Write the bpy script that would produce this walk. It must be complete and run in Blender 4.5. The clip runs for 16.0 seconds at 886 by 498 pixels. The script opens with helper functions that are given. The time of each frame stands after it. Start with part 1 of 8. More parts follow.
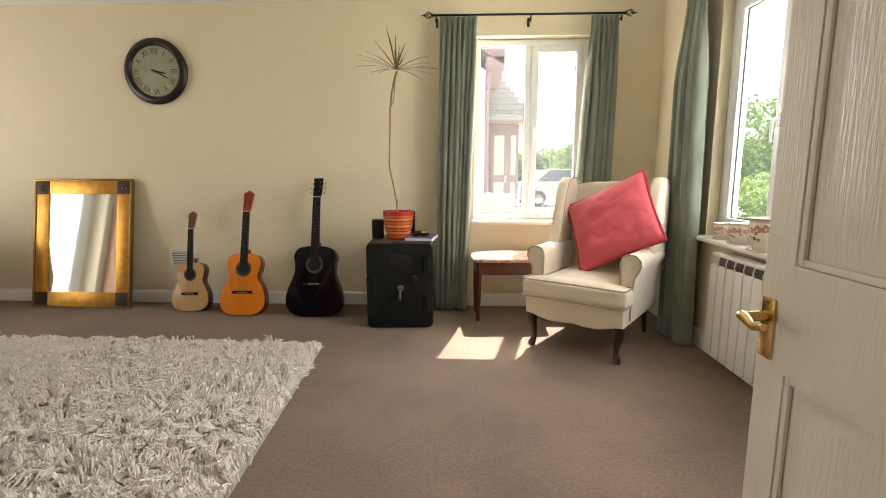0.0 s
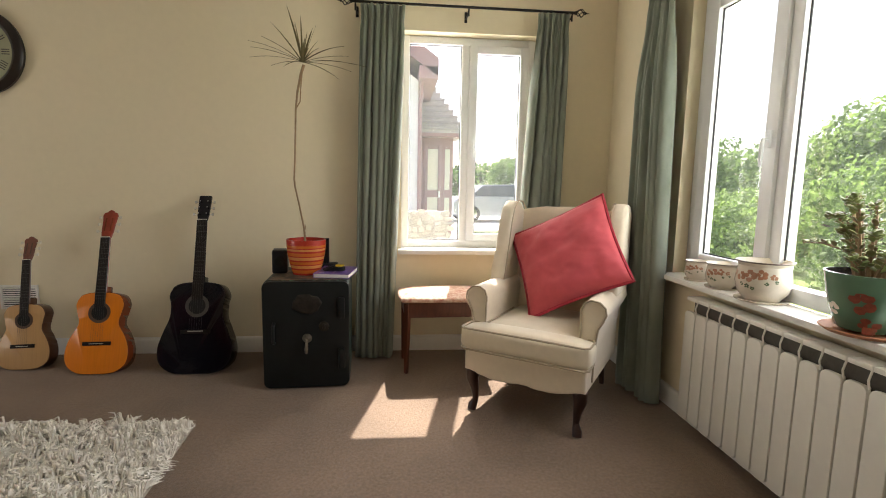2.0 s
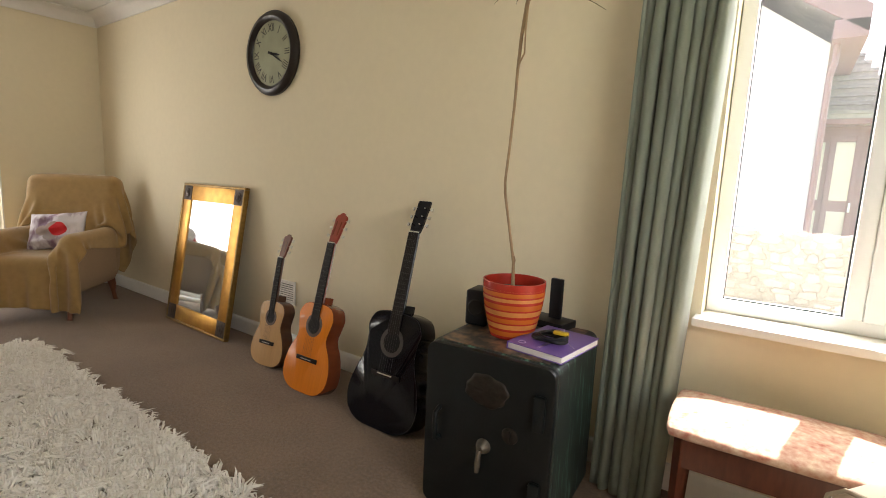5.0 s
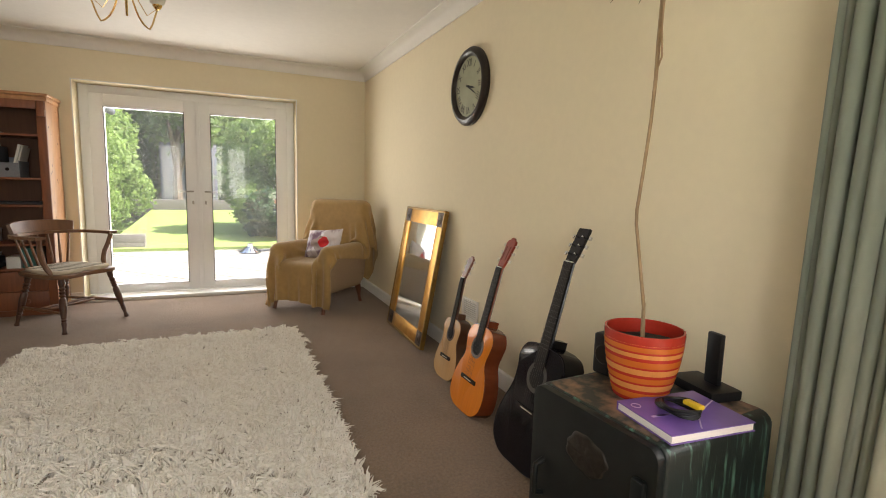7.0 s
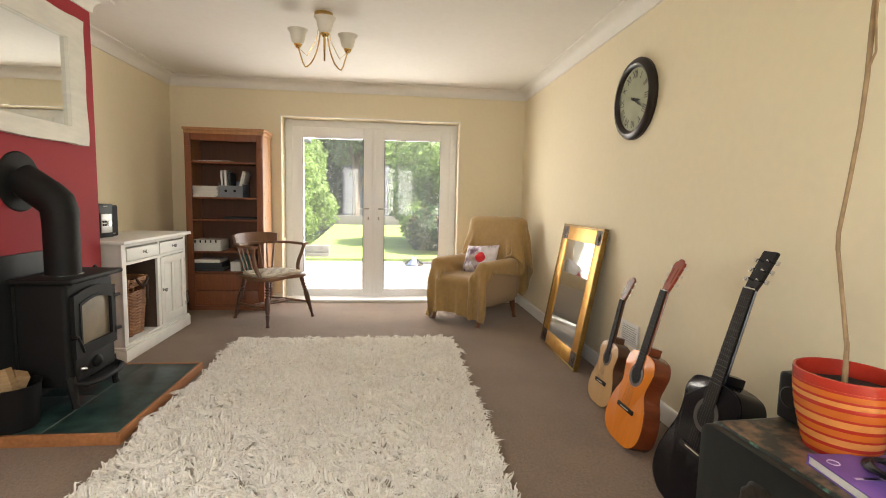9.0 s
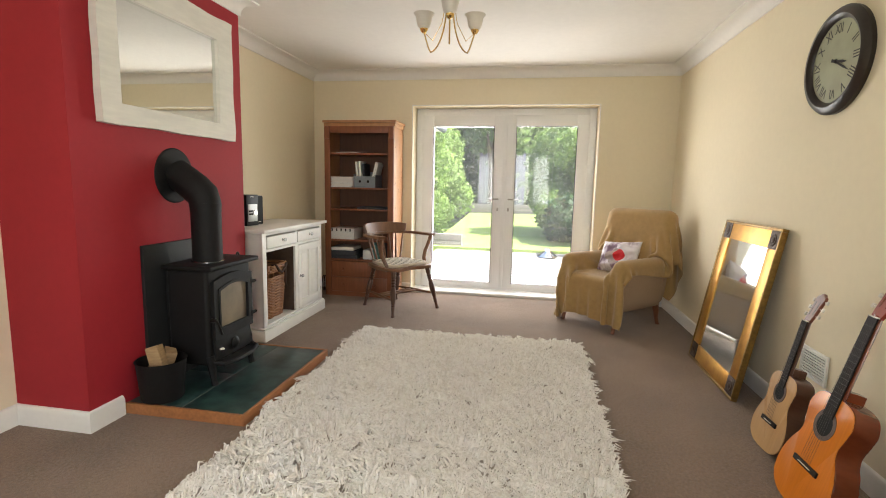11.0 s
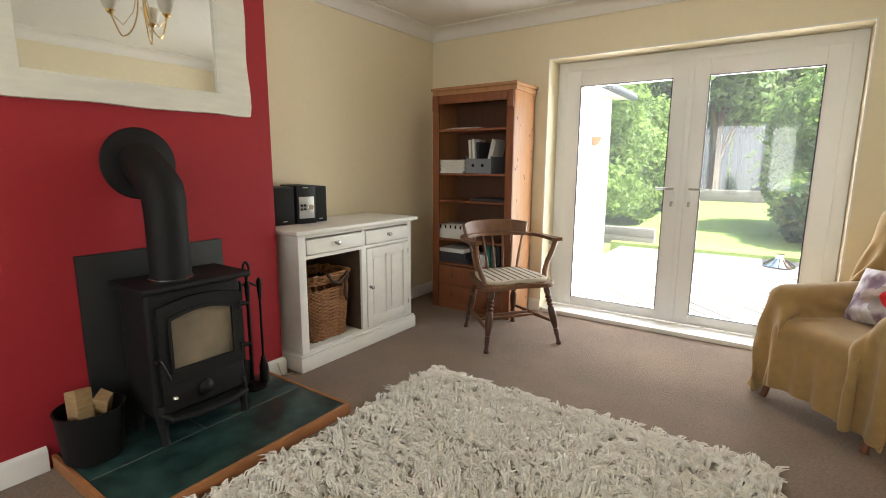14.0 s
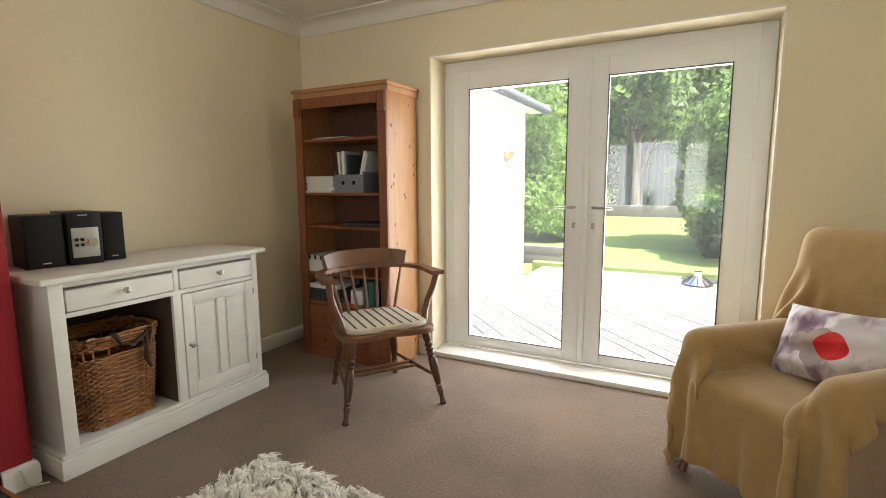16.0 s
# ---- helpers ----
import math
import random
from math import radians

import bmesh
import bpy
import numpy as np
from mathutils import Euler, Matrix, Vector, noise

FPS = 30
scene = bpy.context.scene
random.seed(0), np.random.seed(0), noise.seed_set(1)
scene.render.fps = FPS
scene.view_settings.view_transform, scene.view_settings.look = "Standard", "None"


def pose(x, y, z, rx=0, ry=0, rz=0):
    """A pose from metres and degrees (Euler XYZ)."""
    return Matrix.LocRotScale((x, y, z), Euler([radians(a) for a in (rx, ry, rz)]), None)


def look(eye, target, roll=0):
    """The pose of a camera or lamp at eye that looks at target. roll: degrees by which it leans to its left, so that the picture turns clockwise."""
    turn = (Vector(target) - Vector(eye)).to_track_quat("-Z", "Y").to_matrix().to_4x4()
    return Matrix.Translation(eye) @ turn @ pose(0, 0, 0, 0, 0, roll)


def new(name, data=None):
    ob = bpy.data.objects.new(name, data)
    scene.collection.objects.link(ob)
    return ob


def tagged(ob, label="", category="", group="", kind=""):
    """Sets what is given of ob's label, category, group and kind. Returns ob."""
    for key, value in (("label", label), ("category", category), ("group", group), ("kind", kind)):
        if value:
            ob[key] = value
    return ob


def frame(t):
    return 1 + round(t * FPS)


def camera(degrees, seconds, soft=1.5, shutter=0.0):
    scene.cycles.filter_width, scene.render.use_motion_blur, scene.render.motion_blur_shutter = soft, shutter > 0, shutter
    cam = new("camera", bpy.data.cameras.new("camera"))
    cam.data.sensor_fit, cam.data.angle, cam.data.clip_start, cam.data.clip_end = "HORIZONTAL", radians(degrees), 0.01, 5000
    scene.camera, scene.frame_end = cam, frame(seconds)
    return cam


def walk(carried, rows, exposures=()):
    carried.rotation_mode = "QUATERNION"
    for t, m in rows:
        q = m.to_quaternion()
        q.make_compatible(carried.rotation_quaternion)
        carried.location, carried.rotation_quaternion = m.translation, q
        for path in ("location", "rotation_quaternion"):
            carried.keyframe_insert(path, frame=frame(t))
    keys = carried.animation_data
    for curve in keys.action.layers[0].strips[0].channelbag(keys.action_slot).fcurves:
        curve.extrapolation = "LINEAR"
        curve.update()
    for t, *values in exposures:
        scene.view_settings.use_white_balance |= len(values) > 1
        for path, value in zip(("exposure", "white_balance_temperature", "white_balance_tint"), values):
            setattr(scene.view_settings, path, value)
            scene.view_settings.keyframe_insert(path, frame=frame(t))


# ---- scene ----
cam = camera(84.7, 16.0, soft=1.0)
PATH = [
    (0, (0.205, -0.06, 1.069), (0.124, 1.916, 0.765), -0.0),
    (0.5, (0.221, 0.112, 1.089), (0.267, 2.092, 0.812), -0.1),
    (1, (0.217, 0.264, 1.102), (0.388, 2.238, 0.828), 0.2),
    (1.5, (0.215, 0.427, 1.123), (0.442, 2.396, 0.852), 0.7),
    (2, (0.259, 0.589, 1.119), (0.448, 2.564, 0.867), 1.1),
    (2.5, (0.314, 0.819, 1.123), (0.425, 2.802, 0.89), 1.7),
    (3, (0.34, 1.026, 1.127), (0.328, 3.013, 0.899), 2.0),
    (3.5, (0.37, 1.278, 1.155), (0.114, 3.247, 0.916), 2.2),
    (4, (0.408, 1.461, 1.149), (-0.149, 3.366, 0.903), 2.9),
    (6.3, (0.684, 2.282, 1.186), (-0.965, 3.377, 0.907), 1.6),
    (6.5, (0.716, 2.266, 1.196), (-0.981, 3.291, 0.93), 1.9),
    (7, (0.752, 2.319, 1.197), (-1.053, 3.143, 0.949), 1.6),
    (7.5, (0.768, 2.34, 1.204), (-1.112, 2.986, 0.979), 1.4),
    (8, (0.769, 2.343, 1.205), (-1.161, 2.826, 0.997), 1.2),
    (8.5, (0.772, 2.328, 1.213), (-1.188, 2.67, 1.011), 1.2),
    (9, (0.79, 2.312, 1.205), (-1.189, 2.526, 1.007), 1.3),
    (9.5, (0.796, 2.305, 1.206), (-1.191, 2.394, 0.993), 1.2),
    (10, (0.78, 2.299, 1.237), (-1.205, 2.263, 0.996), 1.1),
    (12.3, (-0.162, 2.581, 1.228), (-1.997, 1.84, 0.939), 1.0),
    (12.5, (-0.286, 2.587, 1.229), (-2.098, 1.797, 0.928), 0.8),
    (13, (-0.559, 2.571, 1.254), (-2.322, 1.682, 0.937), 0.9),
    (13.5, (-0.78, 2.618, 1.237), (-2.466, 1.594, 0.908), 0.6),
    (14, (-0.998, 2.731, 1.254), (-2.618, 1.609, 0.915), 0.3),
    (14.5, (-1.181, 2.749, 1.245), (-2.799, 1.624, 0.903), 0.1),
    (15, (-1.437, 2.748, 1.251), (-3.093, 1.676, 0.926), -0.0),
    (15.5, (-1.657, 2.75, 1.273), (-3.374, 1.768, 0.976), -0.2),
    (16, (-1.859, 2.759, 1.242), (-3.614, 1.836, 0.978), -0.3),
]
walk(cam, [(t, look(eye, target, roll)) for t, eye, target, roll in PATH], exposures=[(0, 2.02, 6600, 10), (1.0, 1.95, 6600, 10), (2.0, 1.54, 6550, 10), (3.0, 1.52, 6550, 10), (4.0, 1.76, 6500, 10), (6.5, 1.88, 6750, 10), (9.0, 2.30, 6750, 10), (10.0, 2.31, 6600, 10), (12.5, 2.31, 6250, 8), (16.0, 2.1, 6400, 6)])

# ---- light ----
SUN = Vector((0.2158, 1.0, 1.416)).normalized()
world = bpy.data.worlds.new("sky")
scene.world = world
world.use_nodes = True
wn = world.node_tree
sky = wn.nodes.new("ShaderNodeTexSky")
sky.sky_type = "NISHITA"
sky.sun_disc = False
sky.sun_elevation = math.asin(SUN.z)
sky.sun_rotation = math.atan2(SUN.x, SUN.y)
sky.air_density, sky.dust_density, sky.ozone_density = 1.0, 3.0, 1.0
wn.nodes["Background"].inputs[1].default_value = 0.15
wn.links.new(sky.outputs[0], wn.nodes["Background"].inputs[0])
sun = new("sun", bpy.data.lights.new("sun", "SUN"))
sun.data.energy, sun.data.angle, sun.data.color = 5.0, radians(0.6), (1.0, 0.95, 0.88)
sun.matrix_world = look(SUN * 30, (0, 0, 0))


def window_light(name, m, w, h, power):
    lamp = bpy.data.lights.new(name, "AREA")
    lamp.shape, lamp.size, lamp.size_y, lamp.energy, lamp.color = "RECTANGLE", w, h, power, (1.0, 0.98, 0.95)
    ob = new(name, lamp)
    ob.matrix_world = m
    return ob


window_light("window_light", look((0.735, 4.15, 1.4), (0.735, 0, 1.0)), 0.85, 1.3, 10)
window_light("window_light", look((1.98, 1.97, 1.4), (0, 1.97, 1.0)), 1.9, 1.3, 15.5)
window_light("window_light", look((-5.35, 2.1, 1.05), (0, 2.1, 0.9)), 1.75, 1.95, 17)


# ---- materials ----
def material(name, color, rough=0.7, metal=0.0, vary=0.12, grain=60.0, stain=3.0, bump=0.1, bump_scale=None, stretch=(1, 1, 1), second=None, island=0.0, coat=0.0, sheen=0.0, depth=0.002, spec=0.5, span=(0.3, 0.7)):
    """A surface whose colour varies at two scales, with fine relief."""
    m = bpy.data.materials.new(name)
    m.use_nodes = True
    nt = m.node_tree
    b = nt.nodes["Principled BSDF"]
    b.inputs["Roughness"].default_value, b.inputs["Metallic"].default_value = rough, metal
    b.inputs["Coat Weight"].default_value, b.inputs["Sheen Weight"].default_value = coat, sheen
    b.inputs["Specular IOR Level"].default_value = spec
    co = nt.nodes.new("ShaderNodeTexCoord")
    mp = nt.nodes.new("ShaderNodeMapping")
    mp.inputs["Scale"].default_value = stretch
    nt.links.new(co.outputs["Object"], mp.inputs[0])

    def tex(scale, detail=6):
        n = nt.nodes.new("ShaderNodeTexNoise")
        n.inputs["Scale"].default_value, n.inputs["Detail"].default_value = scale, detail
        nt.links.new(mp.outputs[0], n.inputs["Vector"])
        return n
    fine, broad = tex(grain), tex(stain, 4)
    c2 = second or tuple(c * (1 - 2 * vary) for c in color)
    ramp = nt.nodes.new("ShaderNodeValToRGB")
    ramp.color_ramp.elements[0].position, ramp.color_ramp.elements[1].position = span
    ramp.color_ramp.elements[0].color, ramp.color_ramp.elements[1].color = (*c2, 1), (*color, 1)
    mix = nt.nodes.new("ShaderNodeMath")
    mix.operation = "MULTIPLY_ADD"
    mix.inputs[1].default_value = 0.55
    half = nt.nodes.new("ShaderNodeMath")
    half.operation = "MULTIPLY"
    half.inputs[1].default_value = 0.45
    nt.links.new(broad.outputs[0], half.inputs[0])
    nt.links.new(fine.outputs[0], mix.inputs[0])
    nt.links.new(half.outputs[0], mix.inputs[2])
    out = mix.outputs[0]
    if island:
        info = nt.nodes.new("ShaderNodeNewGeometry")
        ob = nt.nodes.new("ShaderNodeObjectInfo")
        add = nt.nodes.new("ShaderNodeMath")
        nt.links.new(info.outputs["Random Per Island"], add.inputs[0])
        nt.links.new(ob.outputs["Random"], add.inputs[1])
        sub = nt.nodes.new("ShaderNodeMath")
        sub.operation = "MULTIPLY_ADD"
        sub.inputs[1].default_value = island
        nt.links.new(add.outputs[0], sub.inputs[0])
        low = nt.nodes.new("ShaderNodeMath")
        low.operation = "SUBTRACT"
        low.inputs[1].default_value = island
        nt.links.new(out, low.inputs[0])
        nt.links.new(low.outputs[0], sub.inputs[2])
        out = sub.outputs[0]
    nt.links.new(out, ramp.inputs[0])
    nt.links.new(ramp.outputs[0], b.inputs["Base Color"])
    if bump:
        bn = nt.nodes.new("ShaderNodeBump")
        bn.inputs["Strength"].default_value, bn.inputs["Distance"].default_value = bump, depth
        rel = tex(bump_scale, 5) if bump_scale else fine
        nt.links.new(rel.outputs[0], bn.inputs["Height"])
        nt.links.new(bn.outputs[0], b.inputs["Normal"])
    return m


def glass(name, tint=(1, 1, 1), rough=0.0):
    m = bpy.data.materials.new(name)
    m.use_nodes = True
    nt = m.node_tree
    nt.nodes.remove(nt.nodes["Principled BSDF"])
    clear, gloss, mix, fres, power, scale = (nt.nodes.new("ShaderNode" + k) for k in ("BsdfTransparent", "BsdfGlossy", "MixShader", "LayerWeight", "Math", "Math"))
    power.operation, scale.operation = "POWER", "MULTIPLY_ADD"
    power.inputs[1].default_value, scale.inputs[1].default_value, scale.inputs[2].default_value = 4.0, 0.5, 0.03
    clear.inputs[0].default_value = (*tint, 1)
    gloss.inputs["Roughness"].default_value = rough
    fres.inputs[0].default_value = 0.5
    nt.links.new(fres.outputs["Facing"], power.inputs[0])
    nt.links.new(power.outputs[0], scale.inputs[0])
    nt.links.new(scale.outputs[0], mix.inputs[0])
    nt.links.new(clear.outputs[0], mix.inputs[1])
    nt.links.new(gloss.outputs[0], mix.inputs[2])
    # a faint uneven veil: bright haze over the view, put into the pane
    veil, film_ = nt.nodes.new("ShaderNodeBsdfTranslucent"), nt.nodes.new("ShaderNodeMixShader")
    veil.inputs[0].default_value = (0.85, 0.87, 0.86, 1)
    mottle = nt.nodes.new("ShaderNodeTexNoise")
    mottle.inputs["Scale"].default_value, mottle.inputs["Detail"].default_value = 3.0, 6
    level = nt.nodes.new("ShaderNodeMath")
    level.operation = "MULTIPLY"
    level.inputs[1].default_value = 0.022
    nt.links.new(mottle.outputs[0], level.inputs[0])
    nt.links.new(level.outputs[0], film_.inputs[0])
    nt.links.new(mix.outputs[0], film_.inputs[1])
    nt.links.new(veil.outputs[0], film_.inputs[2])
    nt.links.new(film_.outputs[0], nt.nodes["Material Output"].inputs[0])
    return m


M = {}
M["wall"] = material("cream_wall_paint", (0.80, 0.708, 0.512), 0.85, vary=0.025, grain=25, stain=1.2, bump=0.12, bump_scale=180)
M["red"] = material("red_wall_paint", (0.335, 0.010, 0.018), 0.75, vary=0.06, grain=30, stain=1.5, bump=0.12, bump_scale=160)
M["ceiling"] = material("white_ceiling_paint", (0.82, 0.79, 0.73), 0.9, vary=0.03, grain=20, stain=1.5, bump=0.15, bump_scale=120)
M["white"] = material("white_gloss_paint", (0.80, 0.78, 0.73), 0.35, vary=0.03, grain=40, stain=4, bump=0.05)
M["upvc"] = material("white_upvc", (0.84, 0.85, 0.85), 0.3, vary=0.02, grain=30, stain=2, bump=0.02)
M["carpet"] = material("brown_carpet", (0.262, 0.177, 0.119), 0.98, vary=0.2, grain=75, stain=2.0, bump=0.9, bump_scale=300, sheen=0.15, depth=0.006, span=(0.38, 0.62))
M["glass"] = glass("clear_glass")


# ---- shape helpers ----
def box(bm, x0, x1, y0, y1, z0, z1, bevel=0.0, seg=2, m=None):
    r = bmesh.ops.create_cube(bm, size=1.0)
    vs = r["verts"]
    bmesh.ops.transform(bm, matrix=Matrix.LocRotScale(((x0 + x1) / 2, (y0 + y1) / 2, (z0 + z1) / 2), None, (abs(x1 - x0), abs(y1 - y0), abs(z1 - z0))), verts=vs)
    if bevel:
        es = {e for v in vs for e in v.link_edges}
        r = bmesh.ops.bevel(bm, geom=list(es), offset=bevel, segments=seg, affect="EDGES", profile=0.6)
        vs = list({v for f in r["faces"] for v in f.verts} | {v for v in vs if v.is_valid})
    if m is not None:
        bmesh.ops.transform(bm, matrix=m, verts=vs)
    return vs


def tube(bm, pts, radii, n=12, cap=True):
    """A round bar through the points; radii one number or one a point."""
    pts = [Vector(p) for p in pts]
    radii = [radii] * len(pts) if isinstance(radii, (int, float)) else radii
    rings, side = [], None
    for i, p in enumerate(pts):
        d = (pts[min(i + 1, len(pts) - 1)] - pts[max(i - 1, 0)]).normalized()
        if side is None:
            side = d.cross(Vector((0, 0, 1)) if abs(d.z) < 0.9 else Vector((1, 0, 0))).normalized()
        side = (side - d * side.dot(d)).normalized()
        up = d.cross(side)
        rings.append([bm.verts.new(p + radii[i] * (math.cos(a) * side + math.sin(a) * up)) for a in (2 * math.pi * k / n for k in range(n))])
    for a, b in zip(rings, rings[1:]):
        for k in range(n):
            bm.faces.new((a[k], a[(k + 1) % n], b[(k + 1) % n], b[k]))
    if cap:
        bm.faces.new(rings[0][::-1])
        bm.faces.new(rings[-1])
    return [v for r in rings for v in r]


def lathe(bm, profile, n=32, m=None):
    """A turned shape: profile of (radius, height)."""
    rings = []
    for r, z in profile:
        if r < 1e-6:
            rings.append([bm.verts.new((0, 0, z))])
        else:
            rings.append([bm.verts.new((r * math.cos(a), r * math.sin(a), z)) for a in (2 * math.pi * k / n for k in range(n))])
    for a, b in zip(rings, rings[1:]):
        for k in range(n):
            j = (k + 1) % n
            if len(a) == 1 and len(b) > 1:
                bm.faces.new((a[0], b[j], b[k]))
            elif len(b) == 1 and len(a) > 1:
                bm.faces.new((a[k], a[j], b[0]))
            elif len(a) > 1:
                bm.faces.new((a[k], a[j], b[j], b[k]))
    vs = [v for r in rings for v in r]
    if m is not None:
        bmesh.ops.transform(bm, matrix=m, verts=vs)
    return vs


def slab(bm, outline, z0, z1, bevel=0.0, seg=2, m=None):
    """A plate of the given outline (x, y) between two heights."""
    low = [bm.verts.new((x, y, z0)) for x, y in outline]
    f = bm.faces.new(low)
    r = bmesh.ops.extrude_face_region(bm, geom=[f])
    top = [g for g in r["geom"] if isinstance(g, bmesh.types.BMVert)]
    for v in top:
        v.co.z = z1
    vs = low + top
    if bevel:
        es = {e for v in vs for e in v.link_edges if abs(e.verts[0].co.z - e.verts[1].co.z) < 1e-6}
        r = bmesh.ops.bevel(bm, geom=list(es), offset=bevel, segments=seg, affect="EDGES", profile=0.6)
        vs = list({v for f in r["faces"] for v in f.verts} | {v for v in vs if v.is_valid})
    if m is not None:
        bmesh.ops.transform(bm, matrix=m, verts=vs)
    return vs


def mesh_of(name, bm, mat, smooth=40):
    bmesh.ops.recalc_face_normals(bm, faces=bm.faces)
    if smooth:
        lim = radians(smooth)
        for f in bm.faces:
            f.smooth = True
        for e in bm.edges:
            if len(e.link_faces) == 2 and e.calc_face_angle(0) > lim:
                e.smooth = False
    me = bpy.data.meshes.new(name)
    bm.to_mesh(me)
    bm.free()
    me.materials.append(mat)
    return me


def part(name, bm, mat, parent, label="", smooth=40):
    """One mesh as a part of a thing (or as a part of a part)."""
    ob = new(name, mesh_of(name, bm, mat, smooth))
    ob.parent = parent
    if label:
        tagged(ob, label)
    return ob


def thing(name, label, category, at=None, group="", kind=""):
    """An Empty at a thing's base, to carry its parts."""
    ob = new(name)
    ob.empty_display_size = 0.1
    if at is not None:
        ob.matrix_basis = at
    return tagged(ob, label, category, group, kind)


def solid(name, bm, mat, label, category, at=None, group="", kind="", smooth=40):
    """A thing that is one mesh."""
    ob = new(name, mesh_of(name, bm, mat, smooth))
    if at is not None:
        ob.matrix_basis = at
    return tagged(ob, label, category, group, kind)


def B(*boxes, bevel=0.0, seg=2):
    bm = bmesh.new()
    for b in boxes:
        box(bm, *b, bevel=bevel, seg=seg)
    return bm


# ---- the room ----
XW, XE, YS, YN, H = -4.87, 1.70, -0.08, 3.85, 2.48
WALL = dict(category="wall", kind="structure")
DX0, DX1 = -0.10, 0.86     # doorway in the south wall
EY0, EY1 = 0.98, 2.98     # east window
NX0, NX1 = 0.285, 1.185   # north window
FY0, FY1 = 1.085, 3.085   # garden doors
CX0, CX1, CY = -2.743, -1.386, 0.34   # chimney breast

solid("floor", B((XW - 0.3, XE + 0.3, YS - 1.6, YN + 0.3, -0.2, 0.0)), M["carpet"], "mid-brown fitted carpet with worn tread marks", "floor", kind="structure")
solid("ceiling", B((XW - 0.3, XE + 0.3, YS - 1.6, YN + 0.3, H, H + 0.2)), M["ceiling"], "white painted plaster ceiling", "ceiling", kind="structure")
solid("wall_north", B((XW - 0.3, NX0, YN, YN + 0.3, 0, H), (NX1, XE + 0.3, YN, YN + 0.3, 0, H), (NX0, NX1, YN, YN + 0.3, 0, 0.70), (NX0, NX1, YN, YN + 0.3, 2.11, H)), M["wall"], "cream painted plaster wall", **WALL)
solid("wall_east", B((XE, XE + 0.14, YS - 1.6, EY0, 0, H), (XE, XE + 0.14, EY1, YN, 0, H), (XE, XE + 0.14, EY0, EY1, 0, 0.68), (XE, XE + 0.14, EY0, EY1, 2.09, H)), M["wall"], "cream painted plaster wall", **WALL)
solid("wall_west", B((XW - 0.3, XW, YS - 0.3, FY0, 0, H), (XW - 0.3, XW, FY1, YN, 0, H), (XW - 0.3, XW, FY0, FY1, 2.10, H)), M["wall"], "cream painted plaster wall", **WALL)
solid("wall_south", B((XW, DX0, YS - 0.12, YS, 0, H), (DX1, XE, YS - 0.12, YS, 0, H), (DX0, DX1, YS - 0.12, YS, 2.03, H)), M["wall"], "cream painted plaster wall", **WALL)
solid("wall_hall", B((XW, XE, YS - 1.6, YS - 1.5, 0, H), (-0.9, -0.8, YS - 1.5, YS - 0.12, 0, H)), M["wall"], "cream painted hall wall", **WALL)
solid("chimney_breast", B((CX0, CX1, YS, CY, 0, H)), M["red"], "chimney breast painted deep red", **WALL)
# ---- trim ----
M["oakgrain"] = material("embossed_white_door_paint", (0.84, 0.785, 0.68), 0.38, vary=0.03, grain=14, stain=3, bump=0.5, bump_scale=26, stretch=(6, 6, 0.5), depth=0.004)
M["brass"] = material("polished_brass", (0.78, 0.53, 0.20), 0.22, metal=1.0, vary=0.1, grain=80, bump=0.03)
M["chrome"] = material("chrome", (0.75, 0.75, 0.75), 0.15, metal=1.0, vary=0.05, bump=0.02)
M["iron"] = material("black_iron", (0.02, 0.017, 0.015), 0.45, metal=0.6, vary=0.2, bump=0.15, bump_scale=150)
M["black"] = material("black_plastic", (0.010, 0.010, 0.011), 0.45, vary=0.15, bump=0.05, spec=0.3)
M["rubber"] = material("dark_rubber_gasket", (0.03, 0.03, 0.03), 0.6, bump=0.05)


def run(profile, path, closed=False):
    """A moulding swept along a rectilinear path (x, y); profile of (inset, z), inset to the left of travel."""
    bm = bmesh.new()
    n, rings = len(path), []
    for i, p in enumerate(path):
        dirs = []
        for a, b in ((i - 1, i), (i, i + 1)):
            if closed or (a >= 0 and b < n):
                q, r = Vector(path[a % n]), Vector(path[b % n])
                d = (r - q).normalized()
                dirs.append(Vector((-d.y, d.x)))
        off = dirs[0] if len(dirs) == 1 or (dirs[0] - dirs[1]).length < 1e-4 else dirs[0] + dirs[1]
        rings.append([bm.verts.new((p[0] + o * off.x, p[1] + o * off.y, z)) for o, z in profile])
    pairs = list(zip(rings, rings[1:])) + ([(rings[-1], rings[0])] if closed else [])
    for a, b in pairs:
        for k in range(len(profile)):
            j = (k + 1) % len(profile)
            bm.faces.new((a[k], a[j], b[j], b[k]))
    if not closed:
        bm.faces.new(rings[0])
        bm.faces.new(rings[-1][::-1])
    return bm


around = [(XW, YS), (CX0, YS), (CX0, CY), (CX1, CY), (CX1, YS), (XE, YS), (XE, YN), (XW, YN)]
cove = [(0.0, H), (0.0, 2.375), (0.012, 2.375), (0.014, 2.388)] + [(0.014 + 0.076 * (1 - math.cos(a)), 2.39 + 0.074 * math.sin(a)) for a in (0.2, 0.5, 0.8, 1.1, 1.4)] + [(0.092, 2.466), (0.104, 2.468), (0.104, H)]
solid("coving", run(cove, around, True), M["ceiling"], "white plaster coving between walls and ceiling", "coving", kind="structure")
skirt = [(0.0, 0.0), (0.018, 0.0), (0.018, 0.082), (0.013, 0.096), (0.006, 0.104), (0.0, 0.105)]
SK = dict(label="white gloss painted skirting board", category="skirting", kind="structure")
